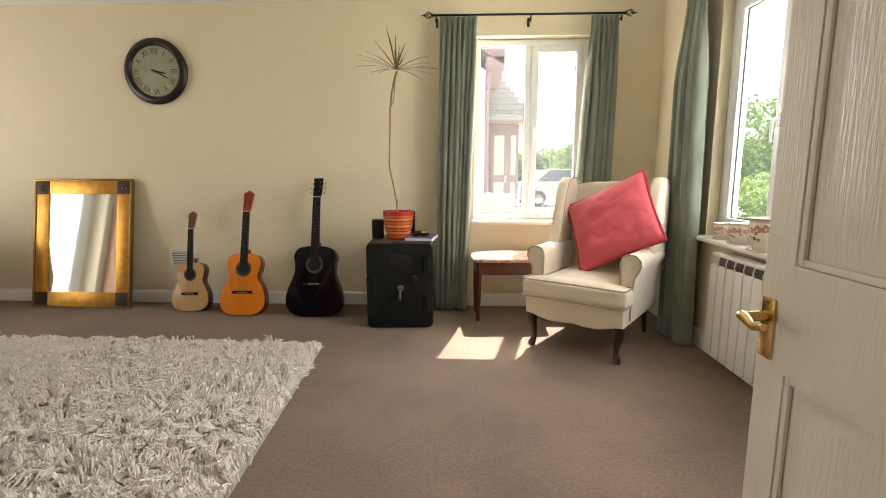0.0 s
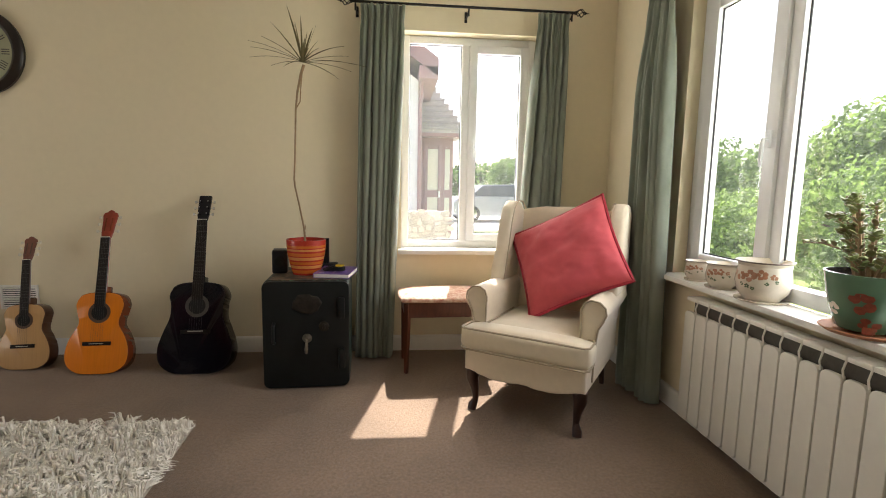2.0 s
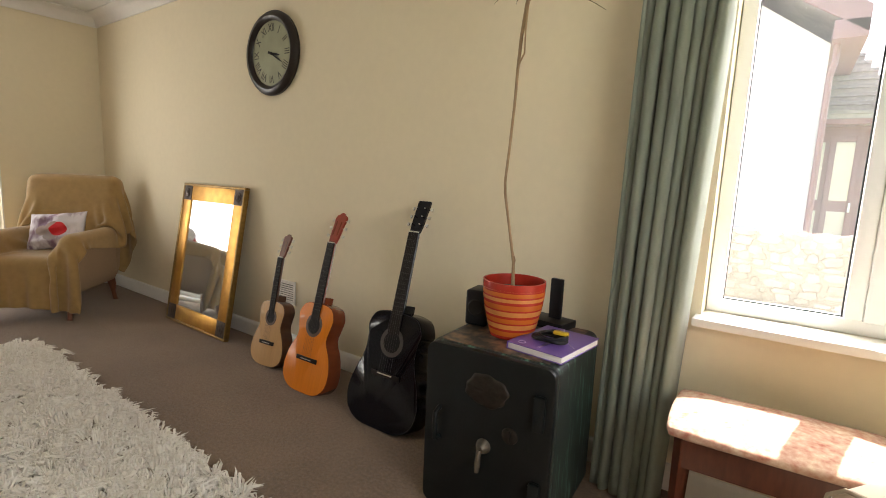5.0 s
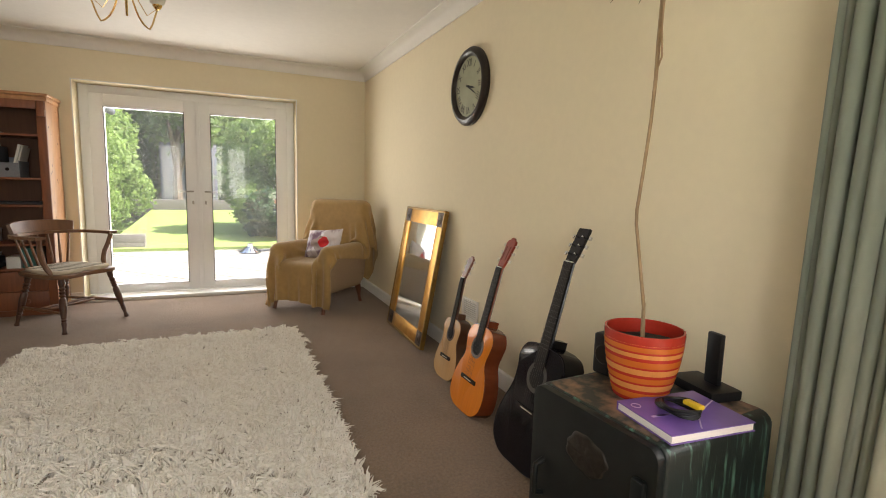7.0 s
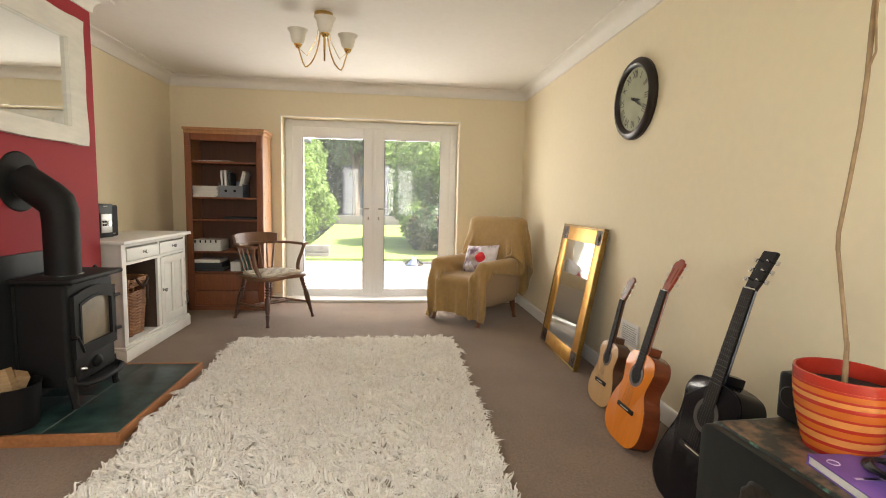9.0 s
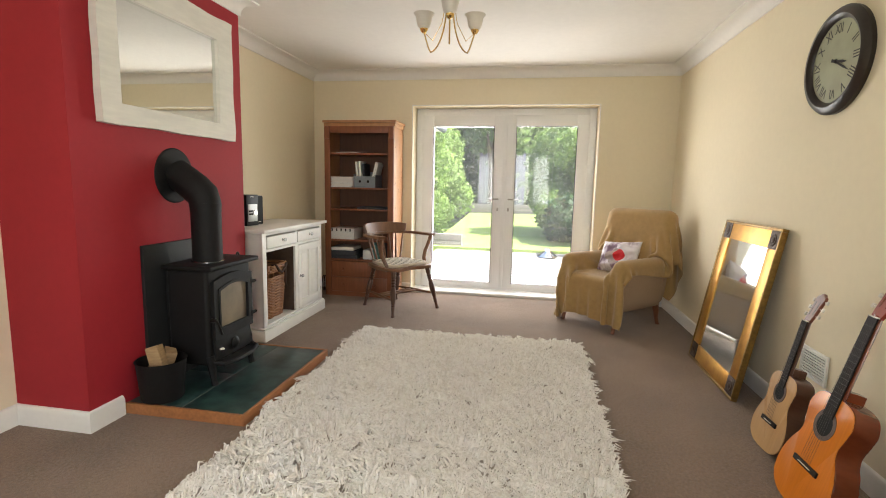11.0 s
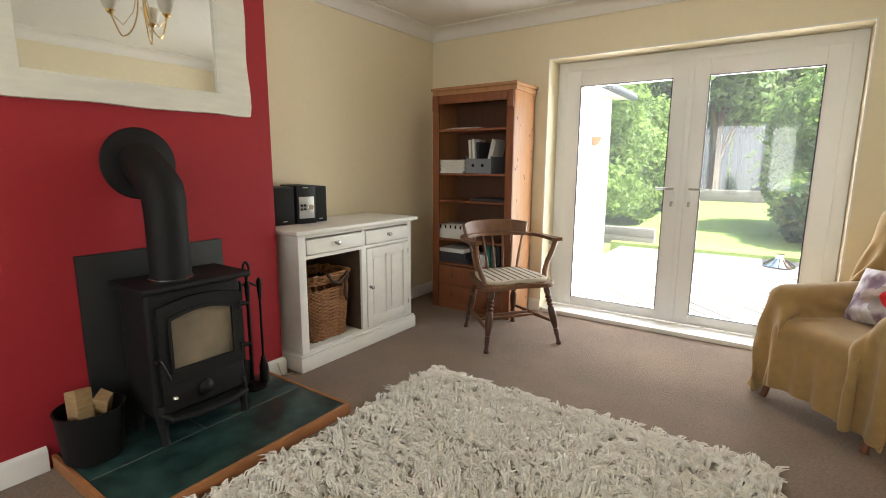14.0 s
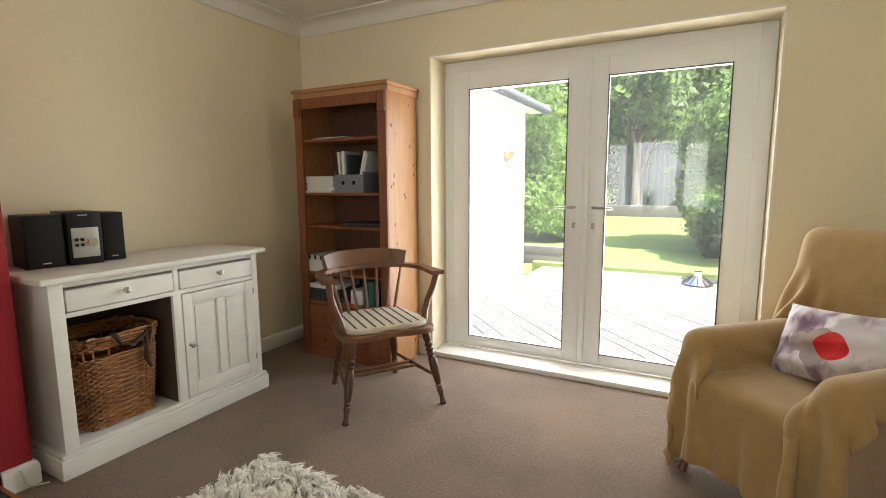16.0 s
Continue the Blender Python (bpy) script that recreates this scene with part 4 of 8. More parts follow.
M["purple"] = material("purple_book_cover", (0.20, 0.12, 0.42), 0.3, vary=0.2, grain=6, stain=5, second=(0.10, 0.05, 0.26), bump=0.02)
M["paper"] = material("white_paper", (0.78, 0.76, 0.71), 0.9, vary=0.1, grain=200, stretch=(1, 1, 20), bump=0.2)
M["lilac"] = material("pale_lilac_print", (0.62, 0.52, 0.75), 0.4, bump=0.02)
M["yellow"] = material("yellow_tape", (0.80, 0.55, 0.03), 0.5, bump=0.05)
book = thing("book", "thick purple paperback lying on the safe", "book", pose(-0.203, 3.292, SH + 0.003, 0, 0, -6))
part("page_block", B((0.003, 0.197, 0.003, 0.262, 0.002, 0.022), bevel=0.002), M["paper"], book)
part("front_cover", B((0, 0.2, 0, 0.265, 0.022, 0.0242)), M["purple"], book, "purple and lilac printed cover")
part("back_cover", B((0, 0.2, 0, 0.265, 0.0, 0.002)), M["purple"], book)
part("spine", B((0.0, 0.0025, 0.0005, 0.2645, 0.002, 0.022)), M["purple"], book)
bm = bmesh.new()
for k, (x, y, w) in enumerate(((0.10, 0.045, 0.055), (0.10, 0.062, 0.04), (0.10, 0.079, 0.03))):
    box(bm, x, x + 0.009, y - 0.02, y - 0.02 + w, 0.0243, 0.0247)
tube(bm, [(0.04 + 0.012 * math.cos(a), 0.03 + 0.012 * math.sin(a), 0.0245) for a in (i * math.pi / 6 for i in range(13))], 0.0016, 4)
tube(bm, [(0.19, 0.10, 0.0243), (0.13, 0.15, 0.0243), (0.09, 0.22, 0.0243), (0.07, 0.262, 0.0243)], 0.002, 4)
part("printing", bm, M["lilac"], book, "pale lilac lettering bars and arcs")
cable = thing("coiled_cable", "coiled black cable with a yellow tag on a book", "cable", pose(-0.10, 3.40, SH + 0.0275))
bm = bmesh.new()
for k in range(4):
    tube(bm, [((0.052 - k * 0.004) * math.cos(a) * 1.15 + 0.004 * k, (0.036 + 0.003 * k) * math.sin(a), 0.005 + 0.005 * k + 0.002 * math.sin(3 * a + k)) for a in (i * math.pi / 10 for i in range(21))], 0.0045, 6)
part("coil", bm, M["black"], cable)
part("tag", B((0.005, 0.055, 0.012, 0.034, 0.018, 0.030), bevel=0.004), M["yellow"], cable, "yellow plastic tag")
spk = thing("small_speaker", "small black loudspeaker standing on the safe", "speaker", pose(-0.455, 3.425, SH + 0.002, 0, 0, 8))
part("cabinet", B((0, 0.085, 0, 0.11, 0, 0.135), bevel=0.012, seg=3), M["black"], spk)
bm = bmesh.new()
lathe(bm, [(0, 0.0), (0.028, 0.003), (0.032, 0.0)], 20, Matrix.Translation((0.042, -0.0, 0.07)) @ Matrix.Rotation(math.pi / 2, 4, "X"))
part("grille", bm, M["iron"], spk)
box_ = thing("black_box", "flat black plastic device lying on the safe", "device", pose(-0.315, 3.60, SH + 0.002, 0, 0, -8))
part("base", B((0.02, 0.19, 0.0, 0.11, 0, 0.03), bevel=0.006), M["black"], box_)
part("upright", B((0.095, 0.145, 0.06, 0.078, 0.029, 0.185), bevel=0.005), M["black"], box_)


# ---- guitars ----
M["spruce"] = material("pale_spruce_top", (0.54, 0.325, 0.14), 0.35, vary=0.08, grain=10, stretch=(14, 1, 0.6), bump=0.03, coat=0.15, spec=0.3)
M["amber"] = material("amber_lacquered_top", (0.74, 0.215, 0.012), 0.3, vary=0.08, grain=10, stretch=(14, 1, 0.6), bump=0.03, coat=0.2, spec=0.3)
M["blacklac"] = material("black_lacquer", (0.004, 0.004, 0.008), 0.18, vary=0.1, bump=0.02, coat=0.15, spec=0.25)
M["brownside"] = material("brown_lacquered_sides", (0.10, 0.035, 0.015), 0.3, vary=0.2, grain=10, stretch=(8, 1, 1), bump=0.03, coat=0.4)
M["redside"] = material("red_brown_lacquered_sides", (0.22, 0.045, 0.014), 0.25, vary=0.2, grain=10, stretch=(8, 1, 1), bump=0.03, coat=0.5)
M["redhead"] = material("red_stained_headstock", (0.32, 0.045, 0.018), 0.4, vary=0.2, bump=0.03, spec=0.3)
M["brownhead"] = material("red_brown_headstock", (0.20, 0.06, 0.03), 0.4, vary=0.2, bump=0.03)
M["ebony"] = material("dark_fretboard", (0.016, 0.010, 0.007), 0.6, vary=0.2, grain=20, stretch=(4, 1, 1), bump=0.05, spec=0.2)
M["bone"] = material("ivory_plastic", (0.75, 0.70, 0.58), 0.4, bump=0.02)
M["rosette"] = material("rosette_inlay", (0.12, 0.06, 0.03), 0.4, vary=0.3, grain=120, bump=0.03)
M["steel"] = material("dull_steel", (0.10, 0.09, 0.08), 0.55, metal=0.6, bump=0)
M["hole"] = material("dark_soundhole", (0.006, 0.005, 0.004), 0.9, bump=0)


def spline(pts, n):
    out = []
    P = [pts[0]] + list(pts) + [pts[-1]]
    for i in range(1, len(P) - 2):
        for k in range(n):
            t = k / n
            out.append(tuple(0.5 * (2 * P[i][c] + (P[i + 1][c] - P[i - 1][c]) * t + (2 * P[i - 1][c] - 5 * P[i][c] + 4 * P[i + 1][c] - P[i + 2][c]) * t * t + (3 * P[i][c] - P[i - 1][c] - 3 * P[i + 1][c] + P[i + 2][c]) * t ** 3) for c in range(2)))
    return out + [tuple(pts[-1])]


def guitar(label, x, y0, lean, total, body_l, lower, waist, upper, depth, mats, marks, slot=False, guard=False, roll=0.0):
    """A guitar standing on its lower end and leaning back; local x across, z along its length, y to the back.
    marks: how far along it bridge, soundhole and nut lie."""
    g = thing("guitar", label, "guitar", Matrix.Translation((x, y0, 0.004)) @ Matrix.Rotation(radians(lean), 4, "X") @ Matrix.Rotation(radians(roll), 4, "Y"), group="guitars leaning on the wall")
    bz, cz, nut = marks
    top, side, head = mats
    right = spline([(0.0, 0.0), (lower * 0.28, 0.006), (lower * 0.46, body_l * 0.11), (lower * 0.5, body_l * 0.27), (lower * 0.44, body_l * 0.44), (waist * 0.5, body_l * 0.61), (upper * 0.47, body_l * 0.76), (upper * 0.5, body_l * 0.86), (upper * 0.40, body_l * 0.965), (upper * 0.18, body_l * 0.998), (0, body_l)], 6)
    outline = right + [(-a, b) for a, b in right[-2:0:-1]]
    hr = total * 0.046
    bm = bmesh.new()
    slab(bm, outline, -depth, -0.0035, 0.004, 2, UP)
    body = part("body", bm, side, g)
    bm = bmesh.new()
    inset = [(a * 0.985, body_l / 2 + (b - body_l / 2) * 0.988) for a, b in outline]
    slab(bm, inset, -0.0034, 0.0, 0.0012, 1, UP)
    part("soundboard", bm, top, g)
    if guard:
        bm = bmesh.new()
        tube(bm, [(a * 0.988, -0.0002, body_l / 2 + (b - body_l / 2) * 0.99) for a, b in outline + outline[:1]], 0.0016, 4)
        part("binding", bm, M["iron"], g)
    bm = bmesh.new()
    lathe(bm, [(hr * 0.98, 0.0), (hr * 0.98, 0.002), (hr * 1.35, 0.0022), (hr * 1.36, 0.0)], 36, Matrix.Translation((0, 0, cz)) @ Matrix.Rotation(math.pi / 2, 4, "X"))
    part("rosette", bm, M["rosette"] if not guard else M["steel"], g, "ring inlay round the soundhole")
    bm = bmesh.new()
    lathe(bm, [(0, 0.0008), (hr, 0.001), (hr, 0)], 36, Matrix.Translation((0, 0, cz)) @ Matrix.Rotation(math.pi / 2, 4, "X"))
    part("soundhole", bm, M["hole"], g)
    nw0, nw1 = total * 0.026, total * 0.030
    bm = bmesh.new()
    slab(bm, [(-nw1, cz + hr * 0.75), (nw1, cz + hr * 0.75), (nw0, nut), (-nw0, nut)], 0.0, 0.0065, 0.001, 1, UP)
    fb = part("fretboard", bm, M["ebony"], g, "dark wood fretboard")
    for k in range(1, 16):
        z = nut - (nut - bz) * (1 - 2 ** (-k / 12))
        w = nw0 + (nw1 - nw0) * (nut - z) / (nut - cz)
        part("fret", B((-w, w, -0.0078, -0.0064, z - 0.0007, z + 0.0007)), M["steel"], fb)
    bm = bmesh.new()
    nk = tube(bm, [(0, 0, body_l * 0.97), (0, 0, nut + 0.01)], [nw1 * 0.95, nw0 * 0.95], 12)
    for v in nk:
        v.co.y = 0.0115 + v.co.y * 0.45
    slab(bm, [(-0.022, body_l * 0.95), (0.022, body_l * 0.95), (0.02, body_l + 0.035), (-0.02, body_l + 0.035)], -depth * 0.92, -0.0, 0.006, 2, UP)
    part("neck", bm, side if not guard else M["blacklac"], g)
    tip = Matrix.Translation((0, 0.001, nut)) @ Matrix.Rotation(radians(-12), 4, "X")
    hl = total - nut
    hw = total * (0.034 if guard else 0.041)
    bm = bmesh.new()
    if guard:
        ho = [(-nw0, 0), (nw0, 0), (hw * 0.92, hl * 0.22), (hw, hl * 0.96), (hw * 0.9, hl), (-hw * 0.9, hl), (-hw, hl * 0.96), (-hw * 0.92, hl * 0.22)]
    else:
        ho = [(-nw0, 0), (nw0, 0), (hw * 0.80, hl * 0.2), (hw * 0.9, hl * 0.6), (hw * 1.05, hl * 0.80), (hw * 0.85, hl * 0.90), (hw * 0.5, hl * 0.92), (hw * 0.3, hl * 0.98), (0, hl), (-hw * 0.3, hl * 0.98), (-hw * 0.5, hl * 0.92), (-hw * 0.85, hl * 0.90), (-hw * 1.05, hl * 0.80), (-hw * 0.9, hl * 0.6), (-hw * 0.80, hl * 0.2)]
    slab(bm, ho, -0.015, 0.0, 0.002, 1, tip @ UP)
    hs = part("headstock", bm, head, g)
    part("nut", B((-nw0, nw0, -0.0085, 0.001, nut - 0.001, nut + 0.004)), M["bone"], g, "ivory nut")
    if slot:
        bm = bmesh.new()
        for sx in (-1, 1):
            box(bm, sx * hw * 0.42 - 0.0035, sx * hw * 0.42 + 0.0035, -0.0012, 0.0, hl * 0.24, hl * 0.70, 0, 2, tip)
        part("slot", bm, side, hs)
    for sx in (-1, 1):
        for k in range(3):
            z = hl * (0.24 + 0.25 * k)
            bm = bmesh.new()
            tube(bm, [tip @ Vector((sx * hw * 0.9, 0.008, z)), tip @ Vector((sx * (hw + 0.014), 0.008, z))], 0.0025, 6)
            box(bm, sx * (hw + 0.018) - 0.006, sx * (hw + 0.018) + 0.006, 0.003, 0.013, z - 0.009, z + 0.009, 0.003, 2, tip)
            if not slot:
                tube(bm, [tip @ Vector((sx * hw * 0.62, 0.001, z)), tip @ Vector((sx * hw * 0.62, -0.014, z))], 0.0035, 8)
            part("tuning_peg", bm, M["bone"] if slot else M["chrome"], hs, "tuning peg")
    bm = bmesh.new()
    bw = lower * (0.22 if not guard else 0.2)
    box(bm, -bw, bw, -0.008, 0.0, bz - 0.011, bz + 0.011, 0.002)
    br = part("bridge", bm, M["ebony"], g, "dark wood bridge")
    part("saddle", B((-bw * 0.5, bw * 0.5, -0.0115, -0.007, bz - 0.002 if not guard else bz + 0.002, bz + 0.001 if not guard else bz + 0.006)), M["bone"], br)
    for k in range(6):
        f = (k - 2.5) / 2.5
        bm = bmesh.new()
        tube(bm, [(f * bw * 0.42, -0.0115, bz), (f * nw0 * 0.8, -0.009, nut + 0.003)], 0.00045, 4)
        part("string", bm, M["steel"], g)
    return g


guitar("small pale-topped classical guitar with dark brown sides", -1.935, 3.556, -12.9, 0.801, 0.385, 0.297, 0.20, 0.227, 0.08, (M["spruce"], M["brownside"], M["brownhead"]), (0.138, 0.290, 0.651), slot=True, roll=-2.1)
guitar("orange three-quarter classical guitar with red headstock", -1.482, 3.467, -15.5, 0.987, 0.475, 0.352, 0.225, 0.266, 0.09, (M["amber"], M["redside"], M["redhead"]), (0.176, 0.356, 0.806), slot=True, roll=-0.6)
guitar("black full-size acoustic guitar with steel strings", -0.925, 3.446, -15.6, 1.088, 0.54, 0.425, 0.305, 0.32, 0.11, (M["blacklac"], M["blacklac"], M["blacklac"]), (0.245, 0.398, 0.923), guard=True, roll=-0.4)

# ---- gilt mirror on the floor ----
M["gilt"] = material("gold_leaf", (0.62, 0.34, 0.06), 0.35, metal=0.75, vary=0.22, grain=16, stain=7, second=(0.36, 0.16, 0.025), bump=0.12, bump_scale=60)
M["giltedge"] = material("dark_gilt_edge", (0.34, 0.20, 0.05), 0.4, metal=0.7, vary=0.3, bump=0.1)
M["giltcorner"] = material("dark_embossed_corner", (0.07, 0.035, 0.018), 0.5, metal=0.3, vary=0.4, grain=60, bump=0.8, bump_scale=70, depth=0.005)
M["mirror"] = material("silvered_mirror", (0.86, 0.88, 0.86), 0.02, metal=1.0, vary=0.02, bump=0)
M["oldmirror"] = material("hazy_old_mirror", (0.80, 0.84, 0.82), 0.05, metal=0.88, vary=0.05, grain=6, stain=3, bump=0.02)
GW, GH = 0.822, 1.045
gm = thing("floor_mirror", "rectangular gilt-framed mirror leaning on the wall", "mirror", Matrix.Translation((-3.29, 3.635, 0.003)) @ Matrix.Rotation(radians(-0.6), 4, "Z") @ Matrix.Rotation(radians(-9.8), 4, "X"))
fw = 0.125
part("glass", B((fw, GW - fw, 0.008, 0.012, fw, GH - fw)), M["oldmirror"], gm, "hazy old mirror glass")
for b in ((fw, GW - fw, 0.0, 0.028, 0.018, fw), (fw, GW - fw, 0.0, 0.028, GH - fw, GH - 0.018), (0.018, fw, 0.0, 0.028, fw, GH - fw), (GW - fw, GW - 0.018, 0.0, 0.028, fw, GH - fw)):
    part("gilt_bar", B(b, bevel=0.003), M["gilt"], gm)
for x in (0.018, GW - fw):
    for z in (0.018, GH - fw):
        bm = B((x, x + fw - 0.018, -0.003, 0.028, z, z + fw - 0.018), bevel=0.003)
        lathe(bm, [(0, 0.010), (0.012, 0.008), (0.02, 0.003), (0.03, 0.005), (0.036, 0)], 16, Matrix.Translation((x + 0.053, -0.003, z + 0.053)) @ Matrix.Rotation(math.pi / 2, 4, "X"))
        part("corner_block", bm, M["giltcorner"], gm, "dark embossed corner block")
for b in ((0, GW, -0.006, 0.03, 0, 0.018), (0, GW, -0.006, 0.03, GH - 0.018, GH), (0, 0.018, -0.006, 0.03, 0.018, GH - 0.018), (GW - 0.018, GW, -0.006, 0.03, 0.018, GH - 0.018)):
    part("rim", B(b, bevel=0.005), M["giltedge"], gm)
part("backing", B((0.03, GW - 0.03, 0.028, 0.034, 0.03, GH - 0.03)), M["oak"], gm)

# ---- wall clock ----
M["clockface"] = material("aged_cream_dial", (0.36, 0.37, 0.235), 0.5, vary=0.15, grain=8, stain=4, bump=0.03)
M["clockrim"] = material("dark_brown_clock_rim", (0.022, 0.014, 0.010), 0.35, vary=0.25, bump=0.08)
M["ink"] = material("faded_black_print", (0.05, 0.045, 0.035), 0.6, bump=0)
clock = thing("wall_clock", "round dark-rimmed wall clock with roman numerals", "clock", Matrix.Translation((-2.215, YN - 0.002, 1.868)))
CR = 0.25
bm = bmesh.new()
lathe(bm, [(CR * 0.6, 0), (CR, 0.0), (CR + 0.002, 0.02), (CR - 0.012, 0.038), (CR - 0.035, 0.043), (CR - 0.052, 0.034), (CR - 0.058, 0.02), (CR * 0.6, 0.016)], 64, Matrix.Rotation(math.pi / 2, 4, "X"))
part("rim", bm, M["clockrim"], clock)
bm = bmesh.new()
lathe(bm, [(0, 0.020), (CR - 0.056, 0.020), (CR - 0.056, 0.001), (0, 0.001)], 64, Matrix.Rotation(math.pi / 2, 4, "X"))
dial = part("dial", bm, M["clockface"], clock, "aged cream dial with roman numerals")


def text(body, size, mat, parent, m, name="numeral", align="CENTER"):
    cu = bpy.data.curves.new(name, "FONT")
    cu.body, cu.size, cu.align_x, cu.align_y, cu.extrude = body, size, align, "CENTER", 0.0004
    tmp = bpy.data.objects.new(name, cu)
    scene.collection.objects.link(tmp)
    me = bpy.data.meshes.new_from_object(tmp.evaluated_get(bpy.context.evaluated_depsgraph_get()))
    bpy.data.objects.remove(tmp)
    me.materials.clear()
    me.materials.append(mat)
    me.transform(m)
    ob = new(name, me)
    ob.parent = parent
    return ob


FRONT = Matrix.Rotation(math.pi / 2, 4, "X")
for k, s in enumerate(("XII", "I", "II", "III", "IIII", "V", "VI", "VII", "VIII", "IX", "X", "XI")):
    a = radians(30 * k)
    text(s, 0.066, M["ink"], dial, Matrix.Translation((0.150 * math.sin(a), -0.0208, 0.150 * math.cos(a))) @ FRONT @ Matrix.Rotation(-a, 4, "Z") @ Matrix.Diagonal((0.8, 1, 1, 1)))
for a, L, w in ((102, 0.098, 0.010), (119, 0.138, 0.007)):
    bm = bmesh.new()
    slab(bm, [(-w * 0.5, -0.03), (w * 0.5, -0.03), (w * 0.7, L * 0.6), (0, L), (-w * 0.7, L * 0.6)], 0.024, 0.0255, 0, 1, Matrix.Rotation(math.pi / 2, 4, "X") @ Matrix.Rotation(-radians(a), 4, "Z"))
    part("hand", bm, M["iron"], clock, "dark pointed clock pointer")
bm = bmesh.new()
lathe(bm, [(0, 0.028), (0.008, 0.027), (0.01, 0.02)], 16, Matrix.Rotation(math.pi / 2, 4, "X"))
part("hub", bm, M["iron"], clock)

# ---- air vent low on the north wall ----
vent = thing("air_vent", "white louvred air vent on the wall", "vent", Matrix.Translation((-2.232, YN, 0.30)))
part("frame", frame_bars(0, 0.225, 0, 0.155, 0.014, -0.012, -0.0005, 0.002), M["white"], vent)
for k in range(9):
    part("louvre", B((0.012, 0.213, -0.011, -0.002, 0.018 + k * 0.0142, 0.026 + k * 0.0142), bevel=0.001), M["white"], vent)
part("backing", B((0.01, 0.215, -0.0018, -0.0006, 0.01, 0.145)), M["hole"], vent)

# ---- socket and lead beside the safe ----
sk = thing("wall_socket", "white double wall socket with a black lead", "socket", Matrix.Translation((-0.60, YN, 0.17)))
part("plate", B((0, 0.146, -0.009, -0.0005, 0, 0.086), bevel=0.003), M["upvc"], sk)
part("plug", B((0.015, 0.06, -0.04, -0.008, 0.015, 0.065), bevel=0.008), M["black"], sk, "black plug")
bm = bmesh.new()
tube(bm, [(0.037, -0.035, 0.017), (0.037, -0.045, -0.03), (0.06, -0.06, -0.09), (0.10, -0.07, -0.06), (0.13, -0.06, 0.0), (0.11, -0.05, 0.06), (0.06, -0.06, 0.10), (0.09, -0.07, 0.08), (0.15, -0.08, -0.04), (0.17, -0.08, -0.163)], 0.0035, 6)
part("lead", bm, M["black"], sk, "black flex")
# ---- wood burner ----
M["stove"] = material("matt_black_cast_iron", (0.008, 0.0075, 0.007), 0.65, vary=0.2, grain=40, bump=0.25, bump_scale=120, spec=0.3)
M["stoveglass"] = material("smoked_stove_glass", (0.24, 0.19, 0.125), 0.3, vary=0.25, grain=7, stain=5, second=(0.09, 0.07, 0.05), bump=0.02)
M["slab"] = material("dark_slate_slab", (0.010, 0.011, 0.011), 0.6, vary=0.25, grain=20, bump=0.2)
M["log"] = material("split_log_wood", (0.42, 0.27, 0.13), 0.85, vary=0.25, grain=20, stretch=(1, 1, 4), bump=0.4)
solid("stove_backing", B((-2.397, -1.752, CY + 0.0005, CY + 0.022, 0.056, 0.873), bevel=0.003), M["slab"], "dark slate slab standing against the red wall", "slab")
stove = thing("wood_stove", "black cast-iron wood-burning stove on the hearth", "stove", pose(-2.095, 0.0, 0.055))
HB = 0.055
part("body", B((-0.215, 0.215, 0.385, 0.64, 0.115, 0.675), bevel=0.025, seg=3), M["stove"], stove)
part("top_plate", B((-0.245, 0.245, 0.375, 0.69, 0.675, 0.702), bevel=0.012, seg=3), M["stove"], stove)
part("back_heat_shield", B((-0.20, 0.20, 0.368, 0.384, 0.12, 0.66), bevel=0.004), M["stove"], stove)
for x in (-0.19, 0.19):
    for y in (0.42, 0.645):
        bm = bmesh.new()
        tube(bm, [(x, y - (0.02 if y > 0.5 else -0.01), 0.17), (x, y - (0.008 if y > 0.5 else 0), 0.10), (x, y, 0.03), (x, y + (0.006 if y > 0.5 else 0), 0.0)], [0.028, 0.024, 0.016, 0.020], 8)
        part("leg", bm, M["stove"], stove)


def arch(x0, x1, z0, z1, rise, n=10):
    return [(x0, z0), (x1, z0), (x1, z1)] + [(x1 + (x0 - x1) * i / n, z1 + rise * math.sin(math.pi * i / n)) for i in range(1, n)] + [(x0, z1)]


FRY = Matrix(((1, 0, 0, 0), (0, 0, 1, 0), (0, 1, 0, 0), (0, 0, 0, 1)))   # outline in xz, depth along +y


def ring(outer, inner, y0, y1):
    """A frame between two outlines with the same number of points."""
    bm = bmesh.new()
    q = []
    for o, y in ((outer, y0), (outer, y1), (inner, y1), (inner, y0)):
        q.append([bm.verts.new((x, y, z)) for x, z in o])
    n = len(outer)
    for a, b in zip(q, q[1:] + q[:1]):
        for k in range(n):
            bm.faces.new((a[k], a[(k + 1) % n], b[(k + 1) % n], b[k]))
    return bm


sd = part("door", ring(arch(-0.20, 0.185, 0.262, 0.605, 0.03), arch(-0.15, 0.135, 0.322, 0.547, 0.028), 0.64, 0.662), M["stove"], stove)
bm = bmesh.new()
slab(bm, arch(-0.155, 0.14, 0.317, 0.552, 0.028), 0.641, 0.648, 0, 1, FRY)
part("door_glass", bm, M["stoveglass"], sd, "soot-browned door glass")
part("glass_rim", ring(arch(-0.16, 0.145, 0.312, 0.557, 0.03), arch(-0.147, 0.132, 0.325, 0.544, 0.027), 0.66, 0.668), M["stove"], sd)
bm = bmesh.new()
tube(bm, [(0.195, 0.645, 0.385), (0.195, 0.68, 0.385)], 0.012, 10)
